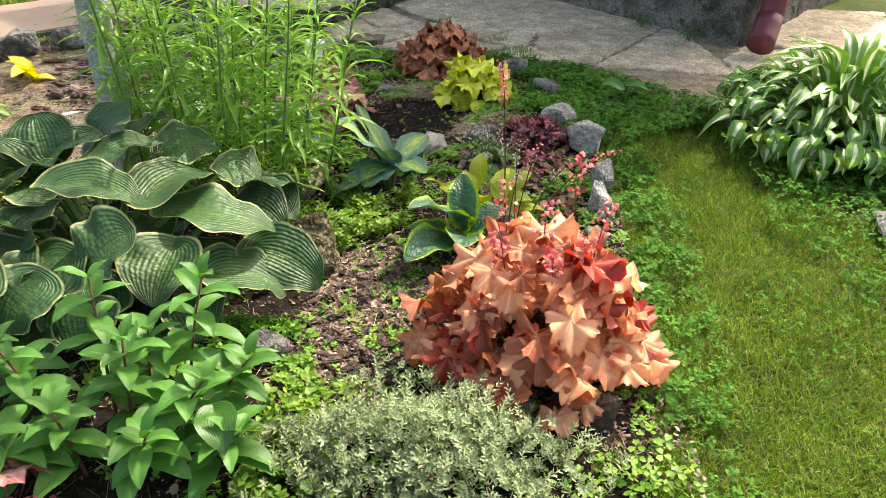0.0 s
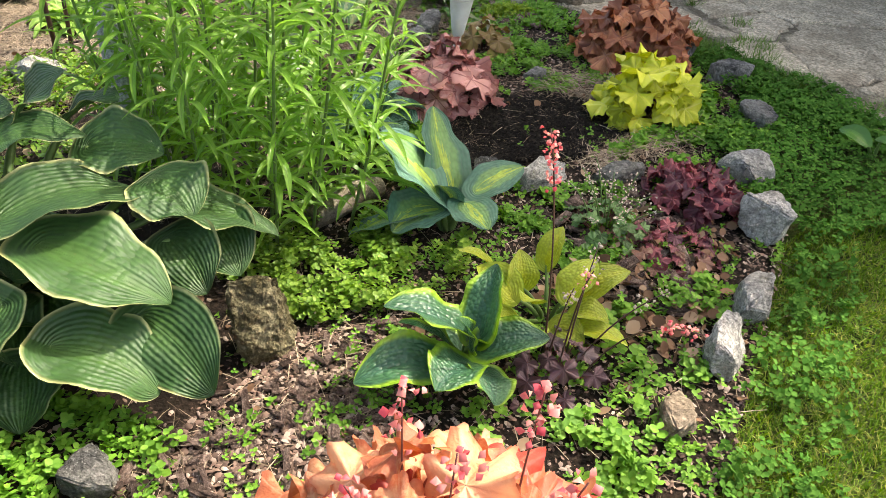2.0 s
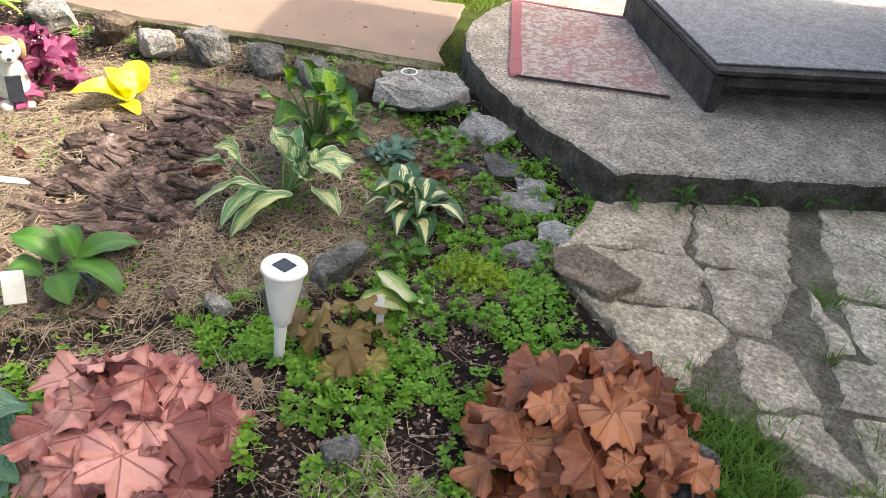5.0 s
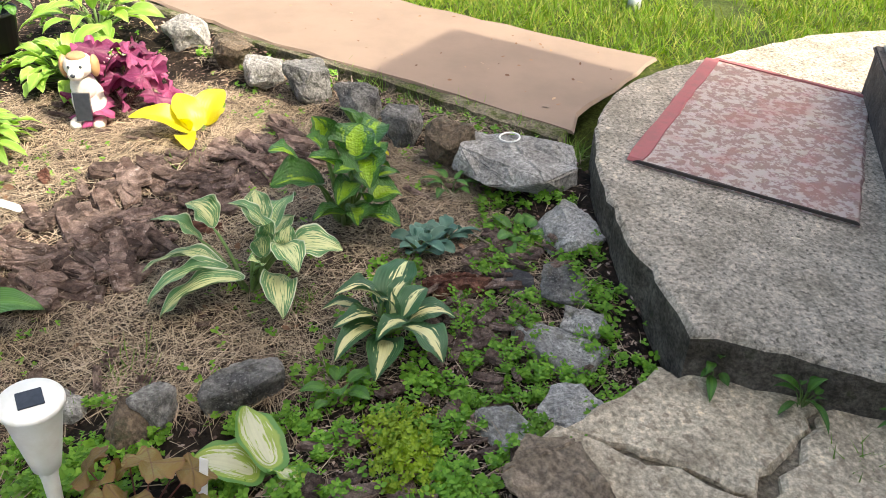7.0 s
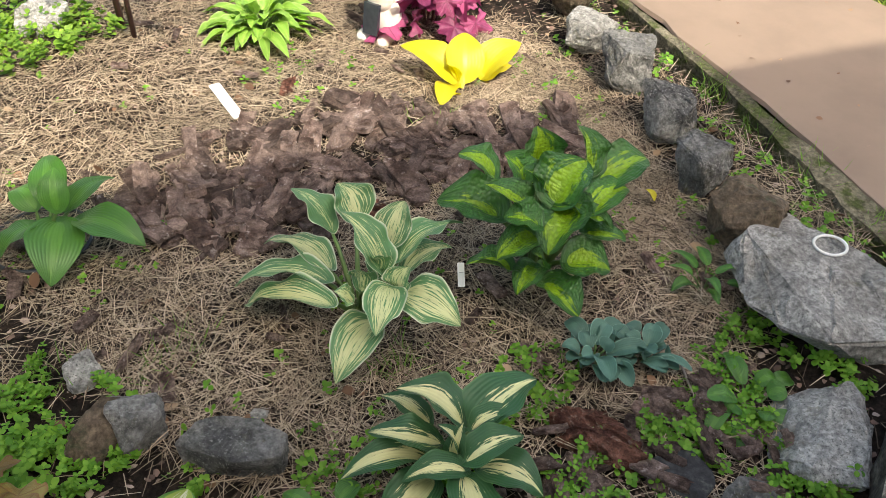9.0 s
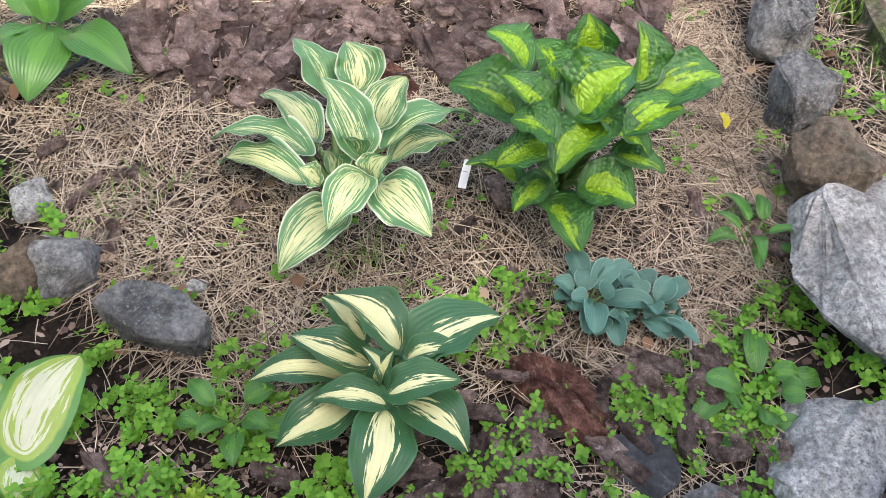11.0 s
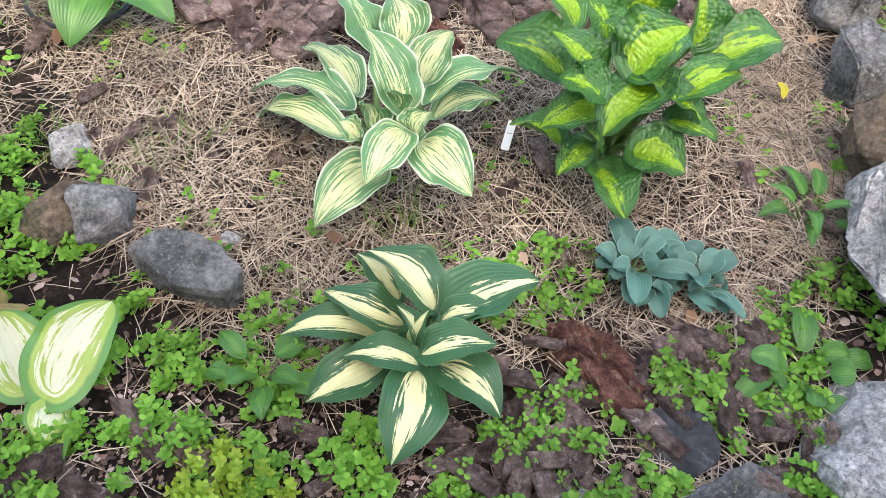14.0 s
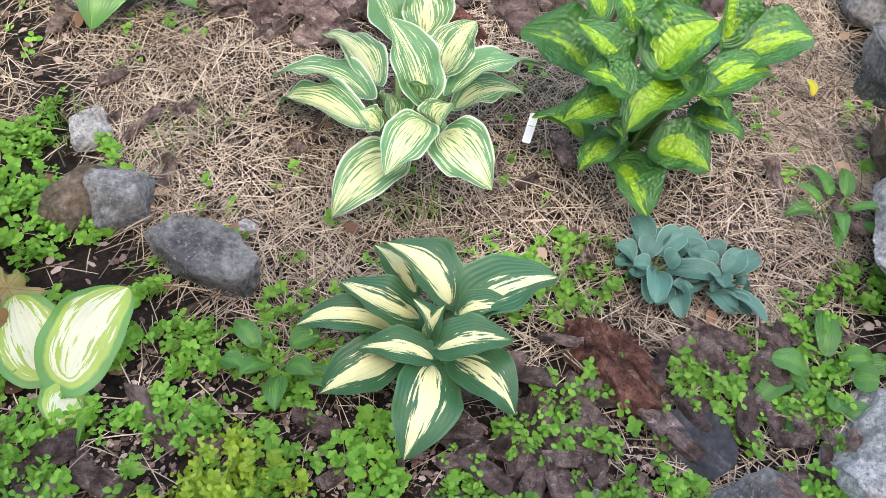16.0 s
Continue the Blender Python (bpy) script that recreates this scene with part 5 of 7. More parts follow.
leaf(HD, M_CREAM, (-1.189, 5.021, 0.017), (-1.117, 4.939, 0.044), 0.058, stalk=0.005, arch=0.15, cup=0.36, wave=0.1, curl=0.15, shape="ovate", nu=21, nv=25)
leaf(HD, M_CREAM, (-1.191, 4.958, -0.001), (-1.085, 4.836, 0.026), 0.071, stalk=0.005, arch=0.15, cup=0.36, wave=0.1, curl=0.15, shape="ovate", nu=21, nv=25)
leaf(HD, M_CREAM, (-1.169, 4.969, -0.023), (-1.046, 4.926, -0.022), 0.092, stalk=0.005, arch=0.15, cup=0.36, wave=0.1, curl=0.15, shape="ovate", nu=21, nv=25)
leaf(HD, M_CREAM, (-1.184, 5.026, 0.006), (-1.062, 5.095, 0.003), 0.102, stalk=0.005, arch=0.15, cup=0.36, wave=0.1, curl=0.15, shape="ovate", nu=21, nv=25)
leaf(HD, M_CREAM, (-1.175, 4.973, -0.033), (-1.102, 4.975, -0.029), 0.043, stalk=0.005, arch=0.15, cup=0.36, wave=0.1, curl=0.15, shape="ovate", nu=21, nv=25)
leaf(HD, M_CREAM, (-1.216, 4.993, 0.010), (-1.211, 4.968, 0.091), 0.046, stalk=0.005, arch=0.15, cup=0.36, wave=0.1, curl=0.15, shape="ovate", nu=21, nv=25)
leaf(HD, M_CREAM, (-1.210, 4.993, 0.009), (-1.230, 4.992, 0.081), 0.041, stalk=0.005, arch=0.15, cup=0.36, wave=0.1, curl=0.15, shape="ovate", nu=21, nv=25)
leaf(HD, M_CREAM, (-1.315, 4.967, -0.011), (-1.345, 4.970, 0.032), 0.037, stalk=0.005, arch=0.15, cup=0.36, wave=0.1, curl=0.15, shape="ovate", nu=21, nv=25)
HC = plant("hosta", -1.804, 4.917, "glossy green hosta with lime centres and quilted leaves", "hosta")
leaf(HC, M_LIMEC, (-1.742, 4.831, 0.121), (-1.709, 4.706, 0.151), 0.119, stalk=0.006, arch=0.1, cup=0.42, wave=0.1, curl=0.12, shape="cordate", nu=21, nv=23)
leaf(HC, M_LIMEC, (-1.721, 4.898, 0.177), (-1.707, 4.822, 0.233), 0.099, stalk=0.006, arch=0.1, cup=0.42, wave=0.1, curl=0.12, shape="cordate", nu=21, nv=23)
leaf(HC, M_LIMEC, (-1.835, 4.780, 0.151), (-1.813, 4.709, 0.207), 0.099, stalk=0.006, arch=0.1, cup=0.42, wave=0.1, curl=0.12, shape="cordate", nu=21, nv=23)
leaf(HC, M_LIMEC, (-1.808, 4.865, 0.186), (-1.800, 4.822, 0.250), 0.089, stalk=0.006, arch=0.1, cup=0.42, wave=0.1, curl=0.12, shape="cordate", nu=21, nv=23)
leaf(HC, M_LIMEC, (-1.914, 4.855, 0.175), (-1.923, 4.846, 0.249), 0.099, stalk=0.006, arch=0.1, cup=0.42, wave=0.1, curl=0.12, shape="cordate", nu=21, nv=23)
leaf(HC, M_LIMEC, (-1.761, 4.955, 0.198), (-1.849, 4.979, 0.259), 0.122, stalk=0.006, arch=0.1, cup=0.42, wave=0.1, curl=0.12, shape="cordate", nu=21, nv=23)
leaf(HC, M_LIMEC, (-1.928, 4.973, 0.171), (-1.953, 4.935, 0.265), 0.107, stalk=0.006, arch=0.1, cup=0.42, wave=0.1, curl=0.12, shape="cordate", nu=21, nv=23)
leaf(HC, M_LIMEC, (-1.958, 5.003, 0.132), (-2.086, 5.066, 0.159), 0.111, stalk=0.006, arch=0.1, cup=0.42, wave=0.1, curl=0.12, shape="cordate", nu=21, nv=23)
leaf(HC, M_LIMEC, (-1.859, 5.010, 0.124), (-1.972, 5.057, 0.140), 0.077, stalk=0.006, arch=0.1, cup=0.42, wave=0.1, curl=0.12, shape="cordate", nu=21, nv=23)
leaf(HC, M_LIMEC, (-1.775, 4.977, 0.178), (-1.766, 5.037, 0.193), 0.067, stalk=0.006, arch=0.1, cup=0.42, wave=0.1, curl=0.12, shape="cordate", nu=21, nv=23)
leaf(HC, M_LIMEC, (-1.698, 4.931, 0.134), (-1.611, 4.888, 0.128), 0.081, stalk=0.006, arch=0.1, cup=0.42, wave=0.1, curl=0.12, shape="cordate", nu=21, nv=23)
leaf(HC, M_LIMEC, (-1.664, 4.900, 0.052), (-1.628, 4.817, 0.070), 0.083, stalk=0.006, arch=0.1, cup=0.42, wave=0.1, curl=0.12, shape="cordate", nu=21, nv=23)
leaf(HC, M_LIMEC, (-1.768, 4.990, 0.177), (-1.647, 4.985, 0.158), 0.118, stalk=0.006, arch=0.1, cup=0.42, wave=0.1, curl=0.12, shape="cordate", nu=21, nv=23)
leaf(HC, M_LIMEC, (-1.830, 5.019, 0.081), (-1.859, 5.102, 0.080), 0.072, stalk=0.006, arch=0.1, cup=0.42, wave=0.1, curl=0.12, shape="cordate", nu=21, nv=23)
leaf(HC, M_LIMEC, (-1.824, 4.987, 0.122), (-1.843, 5.071, 0.111), 0.076, stalk=0.006, arch=0.1, cup=0.42, wave=0.1, curl=0.12, shape="cordate", nu=21, nv=23)
leaf(HC, M_LIMEC, (-1.745, 5.010, 0.054), (-1.779, 5.095, 0.053), 0.106, stalk=0.006, arch=0.1, cup=0.42, wave=0.1, curl=0.12, shape="cordate", nu=21, nv=23)
leaf(HC, M_LIMEC, (-1.694, 4.979, 0.021), (-1.645, 5.073, 0.022), 0.093, stalk=0.006, arch=0.1, cup=0.42, wave=0.1, curl=0.12, shape="cordate", nu=21, nv=23)
leaf(HC, M_LIMEC, (-1.695, 4.947, 0.052), (-1.609, 4.944, 0.054), 0.075, stalk=0.006, arch=0.1, cup=0.42, wave=0.1, curl=0.12, shape="cordate", nu=21, nv=23)
leaf(HC, M_LIMEC, (-1.674, 4.946, 0.191), (-1.650, 4.883, 0.210), 0.075, stalk=0.006, arch=0.1, cup=0.42, wave=0.1, curl=0.12, shape="cordate", nu=21, nv=23)
leaf(HC, M_LIMEC, (-1.674, 4.972, 0.090), (-1.660, 4.953, 0.135), 0.058, stalk=0.006, arch=0.1, cup=0.42, wave=0.1, curl=0.12, shape="cordate", nu=21, nv=23)
leaf(HC, M_LIMEC, (-1.777, 4.911, 0.201), (-1.763, 4.882, 0.256), 0.065, stalk=0.006, arch=0.1, cup=0.42, wave=0.1, curl=0.12, shape="cordate", nu=21, nv=23)
HS = plant("hosta", -0.780, 4.619, "small hosta with white-centred leaves and green edges", "hosta")
for b, t, w in (((-0.795, 4.678, 0.008), (-0.929, 4.634, 0.046), 0.108), ((-0.772, 4.644, 0.007), (-0.801, 4.527, 0.035), 0.11), ((-0.781, 4.692, -0.004), (-0.742, 4.733, 0.001), 0.07), ((-0.762, 4.702, -0.026), (-0.674, 4.743, -0.045), 0.115)):
    leaf(HS, M_WHITEC, b, t, w, stalk=0.006, arch=0.08, cup=0.22, wave=0.1, curl=0.05, shape="cordate", nu=21, nv=23)
HP = plant("hosta", -1.28, 3.93, "fresh green ribbed hosta growing in a sunken pot", "hosta")
leaf(HP, M_PLAINH, (-1.302, 3.986, 0.080), (-1.166, 4.079, 0.040), 0.122, stalk=0.005, arch=0.18, cup=0.2, shape="ovate")
leaf(HP, M_PLAINH, (-1.333, 4.022, 0.080), (-1.347, 4.196, 0.070), 0.106, stalk=0.005, arch=0.18, cup=0.2, shape="ovate")
leaf(HP, M_PLAINH, (-1.330, 3.994, 0.100), (-1.461, 4.013, 0.120), 0.077, stalk=0.005, arch=0.18, cup=0.2, shape="ovate")
leaf(HP, M_PLAINH, (-1.327, 3.948, 0.100), (-1.411, 3.860, 0.160), 0.090, stalk=0.005, arch=0.18, cup=0.2, shape="ovate")
leaf(HP, M_PLAINH, (-1.302, 3.994, 0.120), (-1.347, 3.964, 0.200), 0.067, stalk=0.005, arch=0.18, cup=0.2, shape="ovate")
leaf(HP, M_PLAINH, (-1.271, 3.948, 0.080), (-1.163, 3.939, 0.060), 0.101, stalk=0.005, arch=0.18, cup=0.2, shape="ovate")
leaf(HP, M_PLAINH, (-1.312, 3.902, 0.080), (-1.331, 3.821, 0.100), 0.086, stalk=0.005, arch=0.18, cup=0.2, shape="ovate")
HP.location += Vector((-0.05, -0.075, -0.065))
HY = plant("hosta", -2.32, 4.45, "small bright yellow hosta with few broad leaves", "hosta")
leaf(HY, M_YELLOW, (-2.303, 4.456, 0.050), (-2.319, 4.252, 0.130), 0.103, stalk=0.005, arch=0.14, cup=0.25, shape="ovate")
leaf(HY, M_YELLOW, (-2.327, 4.471, 0.060), (-2.429, 4.417, 0.160), 0.124, stalk=0.005, arch=0.14, cup=0.25, shape="ovate")
leaf(HY, M_YELLOW, (-2.370, 4.514, 0.060), (-2.495, 4.578, 0.140), 0.111, stalk=0.005, arch=0.14, cup=0.25, shape="ovate")
leaf(HY, M_YELLOW, (-2.372, 4.514, 0.050), (-2.432, 4.577, 0.090), 0.084, stalk=0.005, arch=0.14, cup=0.25, shape="ovate")
leaf(HY, M_YELLOW, (-2.310, 4.435, 0.040), (-2.175, 4.463, 0.050), 0.078, stalk=0.005, arch=0.14, cup=0.25, shape="ovate")
leaf(HY, M_YELLOW, (-2.311, 4.443, 0.060), (-2.288, 4.425, 0.120), 0.075, stalk=0.005, arch=0.14, cup=0.25, shape="ovate")
rosette(HY, M_YELLOW, 7, 0.15, 0.06, 0.13, 33, 0.3, "ovate", 0.004, wave=0.1)
HY.location += Vector((-0.15, -0.05, -0.09))
HU = plant("hosta", -0.22, 3.05, "blue-edged hosta with chartreuse leaf centres", "hosta")
for b, t, w in (((-0.25, 3.01, 0.15), (-0.425, 2.965, 0.325), 0.25), ((-0.25, 3.13, 0.10), (-0.385, 3.25, 0.30), 0.235), ((-0.165, 3.125, 0.12), (-0.08, 3.30, 0.15), 0.12), ((-0.17, 3.06, 0.11), (-0.06, 2.985, 0.10), 0.165), ((-0.23, 2.99, 0.11), (-0.30, 2.83, 0.10), 0.17), ((-0.28, 3.0, 0.08), (-0.43, 2.80, 0.06), 0.19), ((-0.22, 3.06, 0.11), (-0.235, 3.0, 0.19), 0.1)):
    leaf(HU, M_BLUEY, b, t, w, stalk=0.008, arch=0.06, cup=0.16, wave=0.07, curl=0.03, shape="cordate", nu=21, nv=23)
HE = plant("hosta", 0.07, 2.52, "puckered dark hosta with lime leaf margins", "hosta")
for b, t, w in (((0.09, 2.50, 0.13), (-0.085, 2.40, 0.24), 0.15), ((0.11, 2.52, 0.13), (0.09, 2.645, 0.26), 0.13), ((0.13, 2.50, 0.11), (0.27, 2.57, 0.16), 0.12), ((0.06, 2.42, 0.09), (-0.09, 2.26, 0.11), 0.14), ((0.12, 2.44, 0.1), (0.10, 2.30, 0.14), 0.14), ((0.15, 2.46, 0.08), (0.22, 2.36, 0.10), 0.12), ((0.06, 2.50, 0.07), (-0.10, 2.50, 0.10), 0.12), ((0.1, 2.48, 0.12), (0.08, 2.47, 0.21), 0.08)):
    leaf(HE, M_DARKL, b, t, w, stalk=0.006, arch=0.1, cup=0.3, wave=0.1, shape="cordate", nu=21, nv=23)
HG = plant("hosta", 0.2, 2.8, "small golden yellow hosta with puckered leaves", "hosta")
leaf(HG, M_GOLD, (0.116, 2.724, 0.100), (0.008, 2.737, 0.160), 0.100, stalk=0.005, arch=0.14, cup=0.3)
leaf(HG, M_GOLD, (0.120, 2.783, 0.100), (0.098, 2.805, 0.200), 0.100, stalk=0.005, arch=0.14, cup=0.3)
leaf(HG, M_GOLD, (0.155, 2.883, 0.120), (0.167, 2.938, 0.220), 0.080, stalk=0.005, arch=0.14, cup=0.3)
leaf(HG, M_GOLD, (0.249, 2.800, 0.100), (0.283, 2.898, 0.180), 0.110, stalk=0.005, arch=0.14, cup=0.3)
leaf(HG, M_GOLD, (0.278, 2.850, 0.080), (0.371, 2.939, 0.150), 0.090, stalk=0.005, arch=0.14, cup=0.3)
leaf(HG, M_GOLD, (0.157, 2.686, 0.060), (0.118, 2.596, 0.100), 0.100, stalk=0.005, arch=0.14, cup=0.3)
leaf(HG, M_GOLD, (0.024, 2.807, 0.100), (-0.051, 2.752, 0.180), 0.070, stalk=0.005, arch=0.14, cup=0.3)
leaf(HG, M_GOLD, (0.279, 2.768, 0.080), (0.373, 2.762, 0.100), 0.090, stalk=0.005, arch=0.14, cup=0.3)
leaf(HG, M_GOLD, (0.175, 2.730, 0.100), (0.166, 2.665, 0.160), 0.080, stalk=0.005, arch=0.14, cup=0.3)
leaf(HG, M_GOLD, (0.244, 2.705, 0.060), (0.336, 2.695, 0.070), 0.090, stalk=0.005, arch=0.14, cup=0.3)
leaf(HG, M_GOLD, (0.308, 2.737, 0.060), (0.437, 2.751, 0.060), 0.080, stalk=0.005, arch=0.14, cup=0.3)
HT = plant("hosta", -0.77, 3.49, "blue-green hosta with heavily puckered leaves", "hosta")
leaf(HT, M_PUCKB, (-0.750, 3.482, 0.080), (-0.824, 3.648, 0.160), 0.126, stalk=0.006, arch=0.14, cup=0.32)
leaf(HT, M_PUCKB, (-0.790, 3.475, 0.080), (-0.884, 3.511, 0.180), 0.090, stalk=0.006, arch=0.14, cup=0.32)
leaf(HT, M_PUCKB, (-0.781, 3.454, 0.080), (-0.922, 3.376, 0.120), 0.099, stalk=0.006, arch=0.14, cup=0.32)
leaf(HT, M_PUCKB, (-0.720, 3.511, 0.080), (-0.721, 3.674, 0.140), 0.108, stalk=0.006, arch=0.14, cup=0.32)
leaf(HT, M_PUCKB, (-0.704, 3.521, 0.060), (-0.582, 3.615, 0.080), 0.108, stalk=0.006, arch=0.14, cup=0.32)
leaf(HT, M_PUCKB, (-0.722, 3.444, 0.060), (-0.596, 3.375, 0.050), 0.117, stalk=0.006, arch=0.14, cup=0.32)
leaf(HT, M_PUCKB, (-0.773, 3.420, 0.050), (-0.790, 3.315, 0.050), 0.108, stalk=0.006, arch=0.14, cup=0.32)
leaf(HT, M_PUCKB, (-0.730, 3.492, 0.100), (-0.667, 3.556, 0.150), 0.081, stalk=0.006, arch=0.14, cup=0.32)
leaf(HT, M_PUCKB, (-0.718, 3.476, 0.100), (-0.745, 3.528, 0.200), 0.072, stalk=0.006, arch=0.14, cup=0.32)
leaf(HT, M_PUCKB, (-0.826, 3.425, 0.060), (-0.930, 3.339, 0.060), 0.108, stalk=0.006, arch=0.14, cup=0.32)
rosette(HT, M_PUCKB, 9, 0.25, 0.14, 0.15, 34, 0.4, "cordate", 0.005, wave=0.08, cup=0.4, nu=17, nv=19)
MA = plant("hosta", -1.615, 5.130, "dwarf blue-green hosta with rounded cupped leaves", "hosta", "dwarf blue hostas")
rosette(MA, M_BLUE, 20, 0.098, 0.042, 0.055, 5, 0.42, "round", 0.0025, cup=0.4, wave=0.03, droop=0.0)
MB = plant("hosta", -1.672, 5.215, "dwarf blue-green hosta with rounded cupped leaves", "hosta", "dwarf blue hostas")
rosette(MB, M_BLUE, 20, 0.088, 0.04, 0.055, 6, 0.42, "round", 0.0025, cup=0.4, wave=0.03, droop=0.0)
HR = plant("hosta", 1.98, 3.8, "dense mounded hosta with white-splashed twisted leaves by the lawn", "hosta")
rosette(HR, M_UNDUL, 330, 0.66, 0.075, 0.54, 8, 0.82, "ovate", 0.004, wave=0.16, arch=0.2, curl=0.35, droop=0.38)
rosette(HR, M_UNDUL, 190, 0.68, 0.08, 0.34, 18, 0.84, "ovate", 0.004, wave=0.16, arch=0.2, curl=0.3, droop=0.4)
H2 = plant("hosta", -2.45, 3.68, "low fresh green hosta clump in sunlit needles", "hosta")
rosette(H2, M_PALE, 62, 0.2, 0.05, 0.13, 9, 0.35, "ovate", 0.003, wave=0.12)
H3 = plant("hosta", -3.05, 3.9, "pale yellow-green variegated hosta clump", "hosta")
rosette(H3, M_PALE, 64, 0.3, 0.065, 0.2, 10, 0.5, "ovate", 0.004, wave=0.12)
H4 = plant("hosta", -3.45, 3.95, "bright green leafy perennial beside the curb", "perennial")
rosette(H4, M_PALE, 30, 0.3, 0.07, 0.26, 11, 0.45, "lance", 0.004)
H5 = plant("hosta", -2.83, 3.28, "long-leaved green plant growing from the planter", "plant")
H5.location.z = 0.12
rosette(H5, M_PLAINH, 9, 0.26, 0.04, 0.2, 12, 0.2, "strap", 0.003, arch=0.2)
H6 = plant("pot_shrub", -3.3, 3.55, "small leafy shrub in a black nursery pot", "shrub")
H6.location.z = 0.13
rosette(H6, M_PLAINH, 40, 0.2, 0.05, 0.22, 13, 0.5, "ovate", 0.003)
H7 = plant("hosta", 0.98, 4.28, "two pale green hosta leaves among the clover", "hosta")
leaf(H7, M_PLAINH, (0.93, 4.2, 0.1), (0.83, 4.24, 0.12), 0.07)
leaf(H7, M_PLAINH, (0.98, 4.25, 0.1), (1.08, 4.2, 0.1), 0.07)


def lobed(radius, seed, lobes=3.0, depth=0.32, ruffle=0.14, nt=72):
    """A round lobed and toothed leaf, its stalk joining near the notch."""
    rng = np.random.default_rng(seed)
    ph = rng.uniform(0, 6.28, 3)
    th = np.linspace(-math.pi, math.pi, nt + 1)
    notch = 1 - 0.72 * np.exp(-((np.abs(th) - math.pi) / 0.3) ** 2)
    lob = (np.cos(th * lobes) ** 2 + 0.04) ** 0.4
    r = radius * ((1 - depth) + depth * lob) * (0.88 + 0.14 * np.cos(th)) * notch * (1 + 0.06 * np.sin(th * 17 + ph[0]) + 0.03 * np.sin(th * 29 + ph[1])) * (1 + 0.06 * np.sin(2 * th + ph[1]))
    fr = np.array([0.0, 0.22, 0.5, 0.78, 1.0])
    rr = fr[:, None] * r[None]
    z = ruffle * radius * fr[:, None] ** 2 * (np.sin(3 * th + ph[2]) + 0.7 * np.sin(7 * th + ph[0]))[None] - 0.13 * rr ** 2 / radius + 0.05 * radius * fr[:, None] * np.cos(th * lobes * 2)[None]
    pts = np.stack([rr * np.sin(th), rr * np.cos(th), z], -1)
    uvs = np.stack([np.broadcast_to(th / math.tau + 0.5, rr.shape), np.broadcast_to(fr[:, None], rr.shape)], -1)
    return grid_mesh("leaf", pts.reshape(-1, 3), nt + 1, 5, uvs.reshape(-1, 2))


STALK_R = tube([(0, 0, 0), (0, 0, 0.5), (0, 0, 1)], [0.0022, 0.0019, 0.0016], 5)
STALK_R.materials.append(M_STEMR)


def heuchera(x, y, label, mats, n, rad, h, leaf_r, seed, squash=1.0, depth=0.32, ruffle=0.14):
    """A mound of lobed leaves on thin stalks."""
    rng = np.random.default_rng(seed)
    p = plant("heuchera", x, y, label, "heuchera")
    meshes = []
    for k, mt in enumerate(mats):
        for j in range(6 if k == 0 else 3):
            me = lobed(leaf_r, seed * 10 + k * 4 + j, depth=depth, ruffle=ruffle)
            me.materials.append(mt)
            meshes.append(me)
    for i in range(n):
        s = math.sqrt((i + 0.5) / n)
        a = i * 2.39996 + rng.normal(0, 0.25)
        zz = h * (1 - 0.78 * s ** 2.4) * rng.uniform(0.68, 1.14)
        s *= rng.uniform(0.86, 1.1)
        pos = Vector((rad * s * math.cos(a), rad * s * math.sin(a) * squash, zz))
        tilt = -(0.06 + 0.66 * s) + rng.normal(0, 0.38)
        m = Matrix.Translation(pos) @ Matrix.Rotation(a - math.pi / 2 + rng.normal(0, 0.35), 4, "Z") @ Matrix.Rotation(tilt, 4, "X") @ Matrix.Rotation(rng.normal(0, 0.3), 4, "Y") @ Matrix.Scale(rng.uniform(0.6, 1.18), 4)
        k = int(rng.integers(0, len(meshes))) if rng.random() < 0.8 else int(rng.integers(0, 6))
        ob = new("leaf", meshes[k])
        ob.parent = p
        ob.matrix_basis = m
        foot = Vector((pos.x * 0.15, pos.y * 0.15, -0.01))
        st = new("stalk", STALK_R)
        st.parent = p
        d = pos - foot
        st.matrix_basis = Matrix.Translation(foot) @ d.to_track_quat("Z", "Y").to_matrix().to_4x4() @ Matrix.Diagonal((1, 1, d.length, 1))
    return p


PETAL = ([(0, 0, 0), (-0.5, 0.5, 0.15), (0.5, 0.5, 0.15), (0, 1, -0.05), (0, 0.5, 0.5)], [(0, 2, 4), (0, 4, 1), (1, 4, 3), (4, 2, 3)])


def spike(p, foot, top, bloom, n, size, seed, stem=None, part_of=0.3, spread=0.014):
    """A thin flower stem with small bells along its upper part."""
    rng = np.random.default_rng(seed)
    o = np.array(p.location)
    pts = bend(np.array(foot) - o, np.array(top) - o, 0.2, 8)
    st = part("flower_stem", tube(pts, np.linspace(0.0028, 0.0015, 8), 5), stem or M_STEMD, p)
    s = rng.uniform(1 - part_of, 1, n)
    a, b = np.array(pts[-2]), np.array(pts[-1])
    pa = np.array(pts)
    where = np.array([pa[int(q * 6.99)] + (pa[int(q * 6.99) + 1] - pa[int(q * 6.99)]) * (q * 6.99 % 1) for q in s])
    where = where + rng.normal(0, spread, (n, 3)) * np.array((1, 1, 0.4))
    scatter("blossoms", PETAL, where, rng.uniform(0, 6.28, n), rng.normal(0, 0.8, n), rng.normal(0, 0.8, n), rng.uniform(0.7, 1.3, n) * size, bloom, st)


